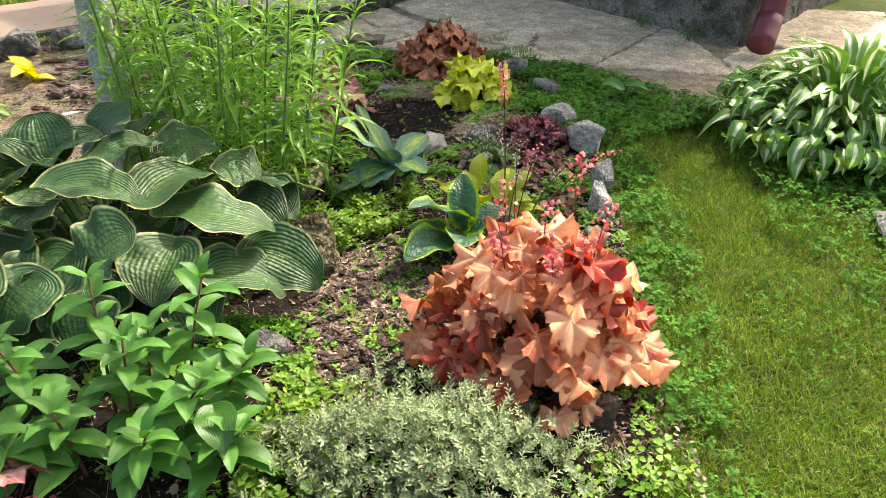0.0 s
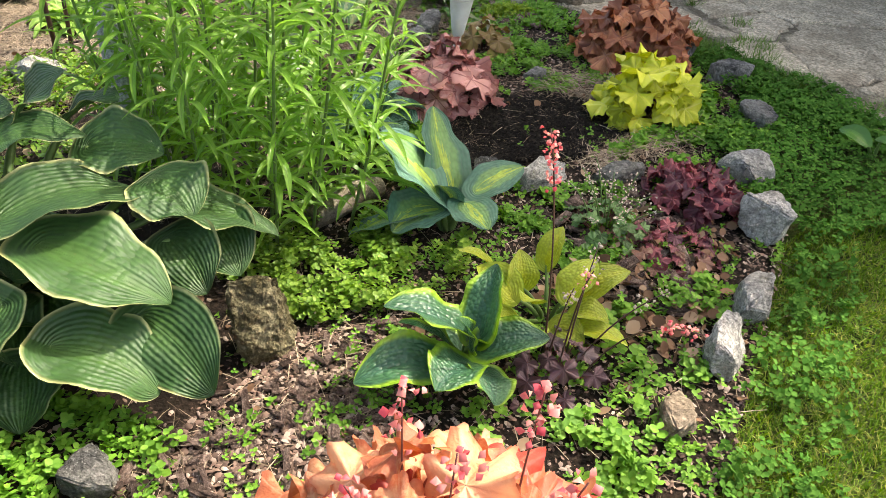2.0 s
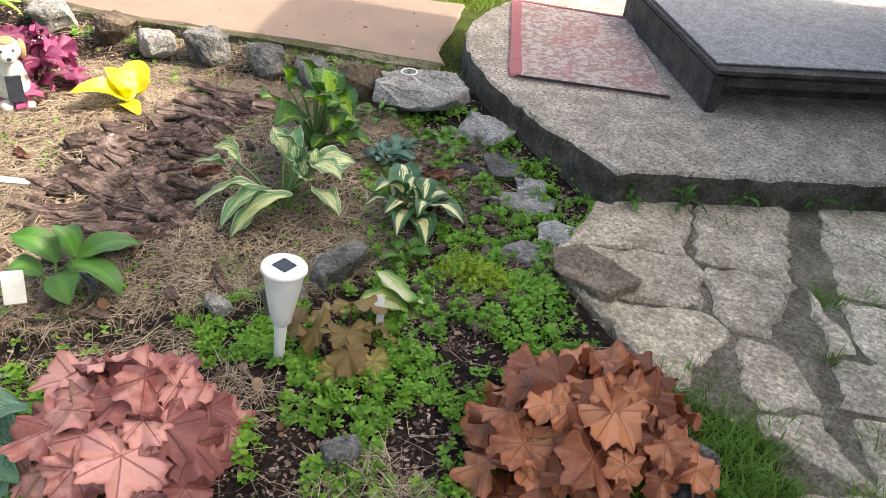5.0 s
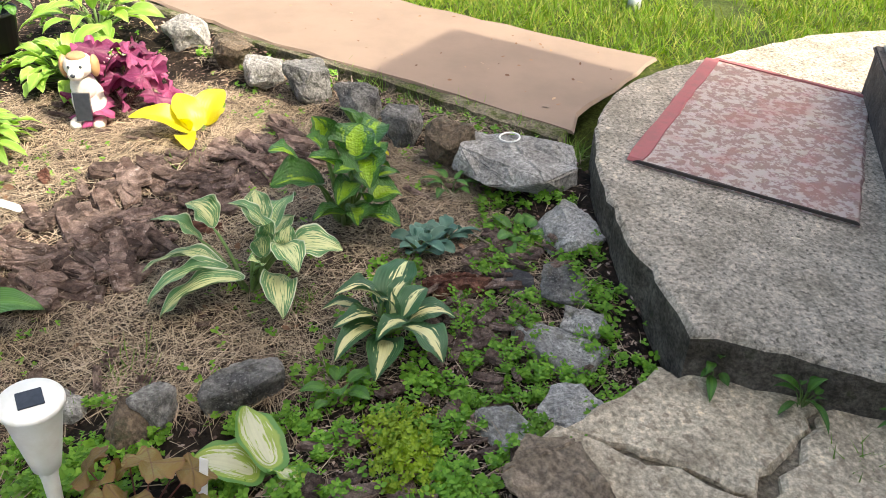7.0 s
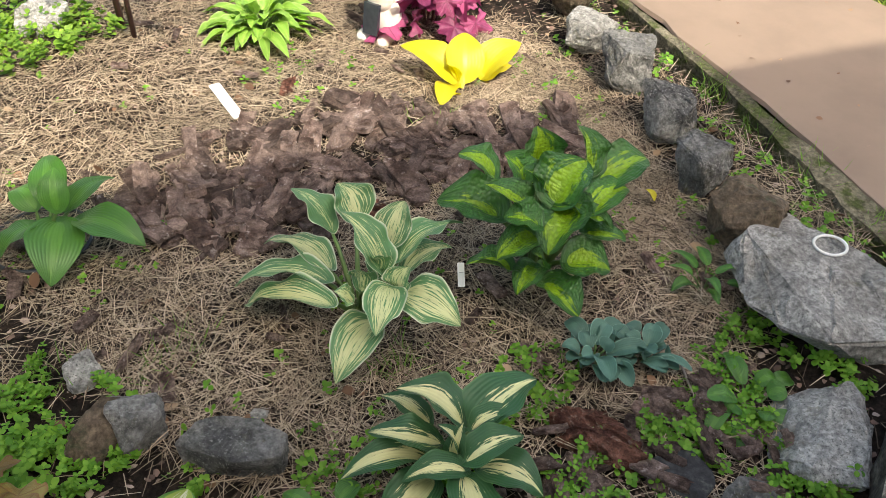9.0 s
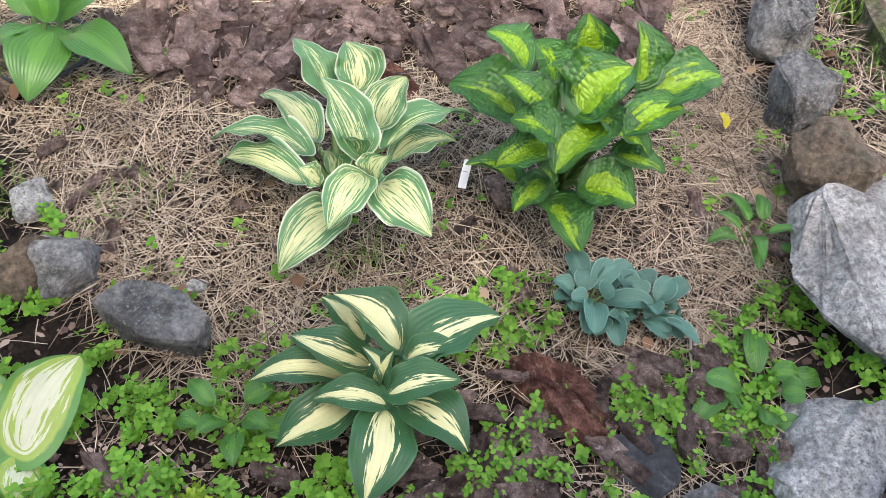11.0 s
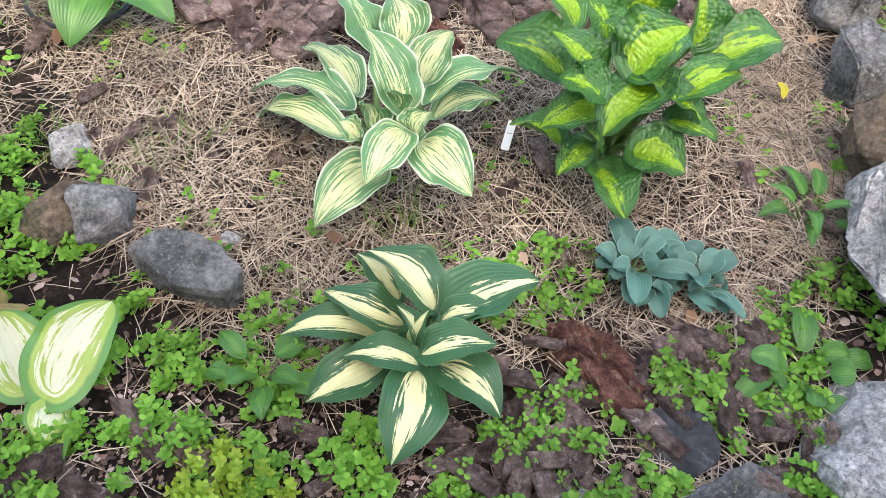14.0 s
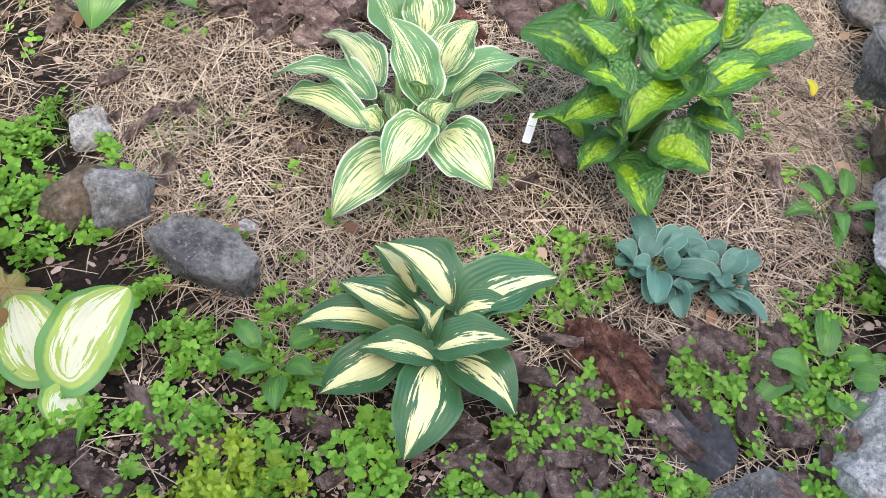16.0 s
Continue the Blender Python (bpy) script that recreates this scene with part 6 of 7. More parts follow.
CO = heuchera(0.33, 1.84, "mounded heuchera with glowing coral-orange lobed leaves", [M_CORAL, M_CORALR], 135, 0.34, 0.42, 0.086, 3, 0.9, 0.24, 0.32)
for k, (fx, fy, tx, ty, tz) in enumerate(((0.25, 1.85, 0.211, 1.9, 0.57), (0.4, 1.95, 0.424, 1.92, 0.65), (0.45, 1.85, 0.515, 1.9, 0.53), (0.25, 1.8, 0.2, 1.75, 0.5), (0.33, 1.82, 0.33, 1.85, 0.54), (0.36, 1.75, 0.34, 1.68, 0.48), (0.4, 1.8, 0.44, 1.78, 0.48))):
    spike(CO, (fx, fy, 0.1), (tx, ty, tz), M_BLOOM, 26, 0.016, 60 + k, M_STEMR)
heuchera(-0.63, 3.85, "heuchera with dusty pink leaves and dark red veins", [M_PINK], 50, 0.205, 0.21, 0.085, 4, 1.0, 0.36, 0.16)
BR = heuchera(-0.07, 4.72, "heuchera with coppery bronze ruffled leaves", [M_BRONZE], 84, 0.265, 0.25, 0.076, 5, 1.0, 0.2, 0.26)
heuchera(0.13, 4.16, "heuchera with lime-yellow lobed leaves", [M_LIMEL], 50, 0.19, 0.235, 0.086, 6, 1.0, 0.27, 0.24)
heuchera(0.42, 3.62, "low heuchera with dark plum crinkled leaves", [M_PURPLE], 54, 0.165, 0.12, 0.05, 7, ruffle=0.28)
heuchera(0.42, 3.3, "low heuchera with faded reddish-brown leaves", [M_PURPLE, M_FADED], 40, 0.17, 0.06, 0.034, 8)
MG = heuchera(-2.82, 4.12, "heuchera with vivid magenta-purple leaves beside the ornament", [M_MAGENTA], 28, 0.185, 0.25, 0.085, 9, 1.0, 0.42, 0.2)
heuchera(-0.70, 4.43, "small heuchera with olive-bronze leaves by the solar lamp", [M_OLIVE], 12, 0.15, 0.13, 0.062, 10, 1.0, 0.24)
DKH = heuchera(0.28, 2.6, "low heuchera with nearly black purple leaves", [M_DARKH], 24, 0.15, 0.1, 0.036, 11)
heuchera(-0.93, 1.16, "heuchera with pale dusty pink leaves", [M_PINK], 12, 0.15, 0.13, 0.06, 12)
for k, (fx, fy, tx, ty, tz) in enumerate(((0.26, 2.6, 0.21, 2.51, 0.73), (0.3, 2.6, 0.36, 2.46, 0.47), (0.33, 2.62, 0.5, 2.7, 0.3), (0.27, 2.58, 0.3, 2.6, 0.3), (0.36, 2.6, 0.6, 2.34, 0.5), (0.3, 2.66, 0.3, 2.8, 0.3))):
    spike(DKH, (fx, fy, 0.03), (tx, ty, tz), M_BLOOM if k in (0, 1, 4) else M_DRY, (70, 14, 18, 18, 34, 18)[k], 0.0095, 80 + k, spread=0.009)
FO = plant("foamflower", 0.22, 3.32, "clump of small foamflowers with white flower spikes", "perennial")
for k in range(16):
    a, r = k * 2.4, 0.03 + 0.1 * (k / 16)
    spike(FO, (0.22 + r * math.cos(a) * 0.5, 3.32 + r * math.sin(a) * 0.5, 0.01), (0.22 + r * math.cos(a) * 1.5, 3.3 + r * math.sin(a) * 1.4, 0.14 + 0.06 * ((k * 7) % 5) / 5), M_BLOOMW, 14, 0.0075, 100 + k, M_STEMG, 0.4, 0.009)
heuchera(0.22, 3.3, "low clump of small green foamflower leaves", [M_FOAM], 40, 0.15, 0.09, 0.032, 13)
spike(MG, (-2.74, 4.08, 0.05), (-2.6, 4.18, 0.22), M_BLOOMW, 10, 0.01, 130)

# ---- lilies ----
LILY_LEAF = []
for k in range(5):
    lrng = np.random.default_rng(200 + k)
    ln = (0.16, 0.18, 0.14, 0.17, 0.12)[k]
    pts, uvs, nu, nv = blade((0, 0, 0), (0, ln, 0.0), 0.0175, arch=0.05 + 0.035 * k, cup=0.4, shape="lance", wave=0.08, curl=0.14, nu=5, nv=10, rng=lrng)
    me = grid_mesh("leaf", pts, nu, nv, uvs)
    me.materials.append(M_LILY)
    LILY_LEAF.append(me)


def lily(x, y, h, lean, seed, n=68):
    rng = np.random.default_rng(seed)
    p = plant("lily", x, y, "tall leafy lily stem with narrow glossy leaves", "lily", "lily stems in the clump")
    top = np.array((lean[0], lean[1], h))
    pts = [top * s + np.array((0.012 * math.sin(5 * s + seed), 0.012 * math.cos(4 * s), 0)) * s for s in np.linspace(-0.02, 1, 9)]
    part("stem", tube(pts, np.linspace(0.0055, 0.003, 9), 6), M_STEMG, p)
    for i in range(n):
        s = 0.1 + 0.9 * (i / n) ** 0.9
        pos = Vector(pts[0]).lerp(Vector(pts[-1]), s)
        a = i * 2.39996 + rng.normal(0, 0.2)
        size = (1.1 - 0.45 * s ** 4) * rng.uniform(0.8, 1.15)
        m = Matrix.Translation(pos) @ Matrix.Rotation(a, 4, "Z") @ Matrix.Rotation(0.14 + 0.7 * max(0, s - 0.7) * 2 + rng.normal(0, 0.3), 4, "X") @ Matrix.Scale(size, 4)
        ob = new("leaf", LILY_LEAF[int(rng.integers(0, 5))])
        ob.parent = p
        ob.matrix_basis = m
    return p


lrng = np.random.default_rng(77)
for k in range(24):
    a, r = k * 2.4, math.sqrt((k + 0.5) / 24)
    lily(-0.86 + 0.40 * r * math.cos(a), 2.86 + 0.27 * r * math.sin(a), lrng.uniform(0.8, 1.08), (0.16 * r * math.cos(a) + lrng.normal(0, 0.03), 0.1 * r * math.sin(a) + lrng.normal(0, 0.03)), 300 + k)
lily(-0.62, 3.18, 0.5, (0.12, 0.1), 340, 30)
lily(-1.02, 3.3, 0.6, (-0.05, 0.08), 341, 34)

# ---- leafy bush ----
BUSH_LEAF = []
for k in range(4):
    lrng = np.random.default_rng(400 + k)
    pts, uvs, nu, nv = blade((0, 0.01, 0), (0, 0.125, 0.0), 0.056, arch=0.1, cup=0.3, shape="ovate", wave=0.07, curl=0.12, nu=9, nv=12, rng=lrng)
    me = grid_mesh("leaf", pts, nu, nv, uvs)
    me.materials.append(M_BUSH)
    BUSH_LEAF.append(me)


def shoot(p, foot, top, seed, pairs=6, size=1.0):
    """A red shoot with leaf pairs and an upright young tip."""
    rng = np.random.default_rng(seed)
    o = np.array(p.location)
    pts = bend(np.array(foot) - o, np.array(top) - o, 0.1, 8)
    part("shoot", tube(pts, np.linspace(0.005, 0.0028, 8), 6), M_STEMR, p)
    for i in range(pairs):
        s = 0.3 + 0.7 * i / (pairs - 1)
        q = s * 6.99
        pos = Vector(pts[int(q)]).lerp(Vector(pts[int(q) + 1]), q % 1)
        for j in range(3 if s > 0.5 else 2):
            a = i * 1.2 + j * (2.094 if s > 0.5 else 3.14) + rng.normal(0, 0.25)
            m = Matrix.Translation(pos) @ Matrix.Rotation(a, 4, "Z") @ Matrix.Rotation(-0.1 + 0.75 * s ** 4 + rng.normal(0, 0.18), 4, "X") @ Matrix.Scale(size * (1.15 - 0.5 * s ** 3) * rng.uniform(0.8, 1.15), 4)
            ob = new("leaf", BUSH_LEAF[int(rng.integers(0, 4))])
            ob.parent = p
            ob.matrix_basis = m


BU = plant("bush", -0.76, 1.46, "low green bush with pointed leaves on red shoots", "bush")
for k, (fx, fy, tx, ty, tz) in enumerate(((-0.62, 1.55, -0.56, 1.62, 0.4), (-0.8, 1.5, -0.86, 1.62, 0.38), (-0.72, 1.42, -0.7, 1.42, 0.34), (-0.9, 1.4, -1.02, 1.42, 0.3), (-0.62, 1.4, -0.5, 1.38, 0.26), (-0.8, 1.3, -0.82, 1.26, 0.24), (-0.66, 1.32, -0.6, 1.24, 0.2), (-0.55, 1.5, -0.42, 1.5, 0.24), (-0.95, 1.5, -1.15, 1.5, 0.26), (-0.7, 1.5, -0.68, 1.52, 0.3), (-0.9, 1.28, -1.0, 1.22, 0.2), (-0.5, 1.35, -0.42, 1.3, 0.16))):
    shoot(BU, (fx, fy, 0.0), (tx, ty, tz), 420 + k, 6, 1.0)
leaf(BU, M_PLAINH, (-0.47, 1.34, 0.2), (-0.42, 1.24, 0.17), 0.1, shape="heart")

# ---- silver cushion and sedum ----
LEAF5 = ([(0, 0, 0), (-0.27, 0.2, 0.05), (-0.4, 0.52, 0.08), (-0.25, 0.84, 0.04), (0, 1, -0.02), (0.25, 0.84, 0.04), (0.4, 0.52, 0.08), (0.27, 0.2, 0.05), (0, 0.5, -0.02)], [(8, k, (k + 7) % 8) for k in range(8)])


def sprig_template(pairs, spread, rise, size, slim=1.0):
    """A small shoot: leaf pairs one above another, for many copies."""
    verts, faces = [], []
    for i in range(pairs):
        for j in range(2):
            a = i * 1.571 + j * math.pi + 0.3 * i
            sc = size * (1.0 - 0.45 * i / pairs)
            base = len(verts)
            for x, y, z in LEAF5[0]:
                x, y, z = x * sc * slim, y * sc, z * sc + y * sc * spread
                verts.append((x * math.cos(a) - y * math.sin(a), x * math.sin(a) + y * math.cos(a), z + rise * i))
            faces += [tuple(base + q for q in f) for f in LEAF5[1]]
    return verts, faces


def clover_template(size):
    verts, faces = [], []
    for j in range(3):
        a = j * 2.094
        base = len(verts)
        for x, y, z in ((0, 0.05, 0), (-0.36, 0.5, 0.06), (-0.26, 0.92, 0.02), (0, 0.84, -0.03), (0.26, 0.92, 0.02), (0.36, 0.5, 0.06), (0, 0.5, -0.04)):
            x, y, z = x * size, y * size, z * size
            verts.append((x * math.cos(a) - y * math.sin(a), x * math.sin(a) + y * math.cos(a), z + 1.0 * size))
        faces += [tuple(base + q for q in f) for f in ((0, 6, 1), (1, 6, 2), (2, 6, 3), (3, 6, 4), (4, 6, 5), (5, 6, 0))]
    base = len(verts)
    verts += [(-0.04 * size, 0, 0), (0.04 * size, 0, 0), (0, 0, size * 1.05)]
    faces.append((base, base + 1, base + 2))
    return verts, faces


def cover(name, tmpl, poly, n, seed, material, label, lift=(0.0, 0.02), tilt=0.35, scale=(0.7, 1.3), patch=None, keep=0.0, category="ground cover"):
    rng = np.random.default_rng(seed)
    p = on_bed(sow(poly, n, seed, patch, keep))
    p[:, 2] += rng.uniform(*lift, n)
    return scatter(name, tmpl, p, rng.uniform(0, 6.28, n), rng.normal(0, tilt, n), rng.normal(0, tilt, n), rng.uniform(*scale, n), material, None, label, category)


def cushion(name, x, y, rx, ry, h, n, seed, tmpl, material, label):
    rng = np.random.default_rng(seed)
    s, a = np.sqrt(rng.random(n)), rng.uniform(0, 6.28, n)
    bump = 1 + 0.25 * np.sin(a * 3 + seed) + 0.15 * np.sin(a * 7)
    p = np.column_stack([x + rx * s * bump * np.cos(a), y + ry * s * bump * np.sin(a), bed_z(x, y) + h * (1 - s ** 2 * 0.9) * rng.uniform(0.45, 1.05, n)])
    return scatter(name, tmpl, p, rng.uniform(0, 6.28, n), rng.normal(0, 0.5, n), rng.normal(0, 0.5, n), rng.uniform(0.7, 1.3, n), material, None, label, "ground cover")


cushion("silver_cushion", 0.05, 1.37, 0.36, 0.24, 0.19, 1350, 5, sprig_template(6, 0.7, 0.0065, 0.0155, 0.55), M_SILVER, "low cushion of small silvery green leaves")
cushion("silver_cushion", 0.04, 1.37, 0.42, 0.28, 0.25, 380, 15, sprig_template(7, 0.8, 0.0075, 0.014, 0.55), M_SILVER, "loose feathery twigs of small silvery leaves")
cushion("sedum_patch", -0.74, 4.97, 0.12, 0.07, 0.05, 190, 6, sprig_template(4, 0.6, 0.006, 0.011), M_THYME, "creeping lime-yellow sedum among chickweed")
cushion("sedum_patch", -0.86, 4.96, 0.1, 0.08, 0.045, 150, 7, sprig_template(4, 0.6, 0.006, 0.011), M_THYME, "creeping lime-yellow sedum among chickweed")

# ---- creeping weeds, clover, grass ----
CHICK = sprig_template(3, 0.25, 0.011, 0.024)
CHICKS = sprig_template(2, 0.2, 0.008, 0.014)
CLOV = clover_template(0.017)
WLAB = "creeping green chickweed over the mulch"
cover("chickweed", CHICK, [(-0.7, 4.5), (-1.02, 4.72), (-1.16, 5.08), (-1.34, 5.26), (-1.2, 5.5), (-0.95, 5.6), (-0.72, 5.3), (-0.5, 4.9)], 2000, 1, M_WEED, WLAB, (0.0, 0.03), scale=(0.3, 0.72), patch=13.0, keep=0.0)
cover("chickweed", CHICK, [(-1.32, 4.98), (-1.48, 4.93), (-1.6, 5.02), (-1.58, 5.12), (-1.42, 5.12)], 95, 2, M_WEED, WLAB, scale=(0.4, 0.8))
cover("chickweed", CHICK, [(-0.82, 4.15), (-1.1, 4.1), (-1.08, 4.4), (-0.98, 4.62), (-0.78, 4.5)], 330, 3, M_WEED, WLAB, scale=(0.35, 0.75), patch=9.0, keep=0.05)
cover("chickweed", CHICK, [(-1.5, 5.25), (-1.66, 5.4), (-1.5, 5.62), (-1.15, 5.62), (-1.25, 5.4)], 240, 4, M_WEED, WLAB, scale=(0.35, 0.75), patch=8.0, keep=0.08)
cover("chickweed", CHICK, [(-1.25, 5.1), (-1.62, 5.3), (-1.78, 5.42), (-1.6, 5.5), (-1.2, 5.35)], 210, 42, M_WEED, WLAB, (0.0, 0.02), scale=(0.35, 0.75), patch=9.0, keep=0.0)
cover("chickweed", CHICK, [(-1.75, 5.3), (-2.0, 5.42), (-1.8, 5.66), (-1.4, 5.64), (-1.05, 5.62), (-1.0, 5.5), (-1.5, 5.48)], 260, 43, M_WEED, "small weeds in the gaps between stones and slab", (0.0, 0.025), scale=(0.35, 0.8), patch=9.0, keep=0.0)
cover("chickweed", CHICK, [(-3.3, 4.45), (-2.75, 5.02), (-2.2, 5.62), (-2.1, 5.52), (-2.65, 4.95), (-3.2, 4.38)], 150, 44, M_WEED, "small weeds along the mossy curb", (0.0, 0.03), scale=(0.35, 0.8), patch=7.0, keep=0.0)
cover("chickweed", CHICK, [(-1.06, 4.72), (-1.2, 4.75), (-1.3, 5.02), (-1.14, 5.1)], 70, 41, M_WEED, WLAB, scale=(0.4, 0.8))
cover("creeper", CHICK, [(-0.68, 2.5), (-0.42, 2.42), (-0.28, 2.5), (-0.05, 2.75), (-0.1, 2.98), (-0.3, 3.1), (-0.62, 3.1)], 1150, 5, M_WEEDL, "bright creeping groundcover beside the stump", (0.0, 0.06), scale=(0.4, 0.95), patch=7.0, keep=-0.1)
cover("chickweed", CHICK, [(-1.0, 1.65), (-0.35, 1.5), (-0.3, 1.75), (-0.4, 2.1), (-0.62, 2.25)], 520, 6, M_WEED, WLAB, (0.0, 0.03), scale=(0.5, 1.1), patch=6.0, keep=-0.05)
cover("chickweed", CHICK, [(-0.42, 1.05), (-0.1, 1.1), (-0.2, 1.65), (-0.42, 1.7)], 240, 7, M_WEEDL, WLAB, (0.0, 0.05))
cover("chickweed", CHICK, [(-0.25, 3.15), (0.3, 3.0), (0.35, 3.5), (0.15, 3.58), (-0.05, 3.4), (-0.3, 3.35)], 480, 8, M_WEED, WLAB, scale=(0.45, 1.0), patch=6.0, keep=0.0)
cover("chickweed", CHICK, [(-0.95, 4.1), (-0.35, 4.0), (-0.1, 4.35), (-0.35, 4.75), (-0.35, 5.05), (-0.7, 5.15), (-0.62, 4.75), (-0.9, 4.5)], 1050, 9, M_WEED, WLAB, scale=(0.4, 0.95), patch=5.0, keep=-0.02)
cover("chickweed", CHICK, [(0.1, 3.75), (0.5, 3.75), (0.55, 4.3), (0.3, 4.6), (0.1, 4.45), (0.25, 4.15)], 650, 10, M_WEED, WLAB, (0.0, 0.03), patch=6.0, keep=-0.05)
cover("chickweed", CHICK, [(-0.8, 3.25), (-0.3, 3.15), (-0.45, 3.5), (-0.75, 3.75), (-1.1, 3.7)], 420, 11, M_WEED, WLAB)
cover("chickweed", CHICK, [(0.1, 2.1), (0.6, 2.1), (0.66, 3.2), (0.4, 3.2), (0.3, 2.6)], 300, 19, M_WEED, WLAB, (0.0, 0.03), patch=8.0, keep=0.02)
cover("creeper", CHICK, [(-2.0, 1.9), (-1.4, 1.5), (-1.25, 2.4), (-1.45, 2.85), (-2.0, 2.9)], 650, 20, M_WEEDL, "sunlit green weeds behind the big hosta", (0.0, 0.08))
cover("dead_leaves", LEAF5, [(0.15, 2.85), (0.6, 2.75), (0.62, 3.6), (0.28, 3.6)], 420, 51, M_DEAD, "curled brown dead leaves among low plants", (0.0, 0.03), 0.6, (0.02, 0.05), category="leaf litter")
cover("dead_leaves", LEAF5, BED, 900, 52, M_DEAD, "curled brown dead leaves over the bed", (0.0, 0.012), 0.4, (0.015, 0.04), category="leaf litter")
cover("clover", CLOV, [(0.4, 4.0), (0.48, 4.72), (0.95, 4.64), (1.2, 4.42), (1.45, 4.3), (1.4, 3.95), (1.05, 3.78), (0.8, 3.6), (0.62, 3.75)], 3600, 12, M_CLOVER, "dense dark green clover beside the path", (0.0, 0.035), 0.4)
cover("clover", CLOV, [(0.12, 4.9), (0.3, 5.05), (0.5, 4.92), (0.8, 4.86), (1.05, 4.62), (1.25, 4.42), (0.9, 4.4), (0.5, 4.5)], 1500, 65, M_CLOVER, "clover along the edge of the paving", (0.0, 0.03), 0.4)
cover("clover", CLOV, [(0.72, 1.2), (0.9, 1.3), (0.98, 2.4), (0.95, 3.2), (0.98, 3.75), (0.78, 3.65), (0.76, 2.6), (0.68, 1.8)], 420, 13, M_CLOVER, "loose clover along the edge of the lawn", (-0.012, 0.012), 0.4, (0.5, 0.95), patch=2.5, keep=-0.15)
cover("chickweed", CHICK, [(0.6, 1.1), (0.72, 2.0), (0.74, 2.8), (0.74, 3.5), (0.92, 3.7), (1.02, 3.2), (1.0, 2.6), (0.94, 2.0), (0.84, 1.3), (0.72, 1.0)], 300, 66, M_CLOVER, "green weeds overgrowing the edge of the lawn", (-0.01, 0.03), scale=(0.4, 1.0), patch=5.0, keep=0.04)
cover("clover", CLOV, [(0.66, 1.6), (0.74, 2.8), (0.74, 3.5), (0.92, 3.7), (1.0, 3.2), (0.96, 2.4), (0.88, 1.7)], 330, 67, M_CLOVER, "clover and weeds along the edging stones", (0.0, 0.04), 0.4, (0.7, 1.4), patch=5.0, keep=0.02)
cover("clover", CLOV, [(1.3, 2.9), (1.6, 2.2), (2.4, 2.0), (2.4, 3.0), (1.9, 3.2), (1.5, 3.2)], 1100, 14, M_CLOVER, "loose clover by the stones at the lawn", (0.0, 0.03), 0.4)
cover("clover", CLOV, [(0.3, 0.8), (0.75, 0.9), (0.7, 1.5), (0.42, 1.42)], 200, 15, M_WEEDL, "sunlit clover by the corner stone", (0.0, 0.04), 0.4, (0.9, 1.8))
cover("creeper", CHICK, [(-2.2, 3.0), (-1.75, 2.9), (-1.75, 3.3), (-2.15, 3.4)], 240, 16, M_WEEDL, "sunlit creeping weeds by the tree", (0.0, 0.05))
cover("creeper", CHICK, [(-3.9, 2.6), (-3.0, 2.8), (-2.9, 3.15), (-3.4, 3.4), (-4.0, 3.2)], 600, 17, M_WEEDL, "sunlit green weeds behind the bed", (0.0, 0.12))
cover("chickweed", CHICKS, [(-0.55, 1.0), (0.6, 1.0), (0.74, 2.4), (0.76, 3.6), (0.55, 3.7), (0.1, 3.5), (-0.3, 3.2), (-0.2, 2.4), (-0.5, 1.8)], 2400, 61, M_WEED, WLAB, (0.0, 0.02), patch=7.0, keep=0.0)
cover("chickweed", CHICK, [(0.3, 3.6), (0.74, 3.6), (0.6, 4.3), (0.3, 4.75), (-0.2, 5.0), (-0.5, 4.6), (-0.1, 4.3), (0.2, 4.2)], 700, 62, M_WEED, WLAB, (0.0, 0.025), scale=(0.4, 0.9), patch=8.0, keep=-0.05)
cover("clover", CLOV, [(1.4, 3.2), (2.6, 2.6), (2.7, 4.3), (1.6, 4.3)], 2200, 63, M_CLOVER, "dark clover round the mounded hosta", (0.0, 0.03), 0.4)
cover("clover", CLOV, [(1.2, 1.0), (2.5, 0.8), (2.5, 2.4), (1.5, 2.9), (1.0, 3.4), (1.1, 2.2)], 800, 64, M_CLOVER, "low clover mixed into the lawn", (-0.01, 0.012), 0.4, (0.5, 0.9), patch=1.6, keep=0.0)
cover("chickweed", CHICKS, BED, 1900, 18, M_WEED, "scattered weed seedlings over the bed", patch=2.0, keep=0.1)

BLADE = ([(-0.5, 0, 0), (0.5, 0, 0), (-0.38, 0.1, 0.45), (0.38, 0.1, 0.45), (0, 0.38, 0.95)], [(0, 1, 3), (0, 3, 2), (2, 3, 4)])


def grass(name, poly, n, seed, length, width, material, label, patch=None, keep=0.0, parent=None):
    rng = np.random.default_rng(seed)
    p = sow(poly, n, seed, patch, keep)
    p = np.column_stack([p, [-0.03 + sunk(a, b) for a, b in p]])
    sc = np.column_stack([rng.uniform(0.8, 1.3, n) * width, *(2 * [rng.uniform(*length, n)])])
    return scatter(name, BLADE, p, rng.uniform(0, 6.28, n), rng.normal(-0.35, 0.4, n), rng.normal(0, 0.35, n), sc, material, parent, label, "grass")


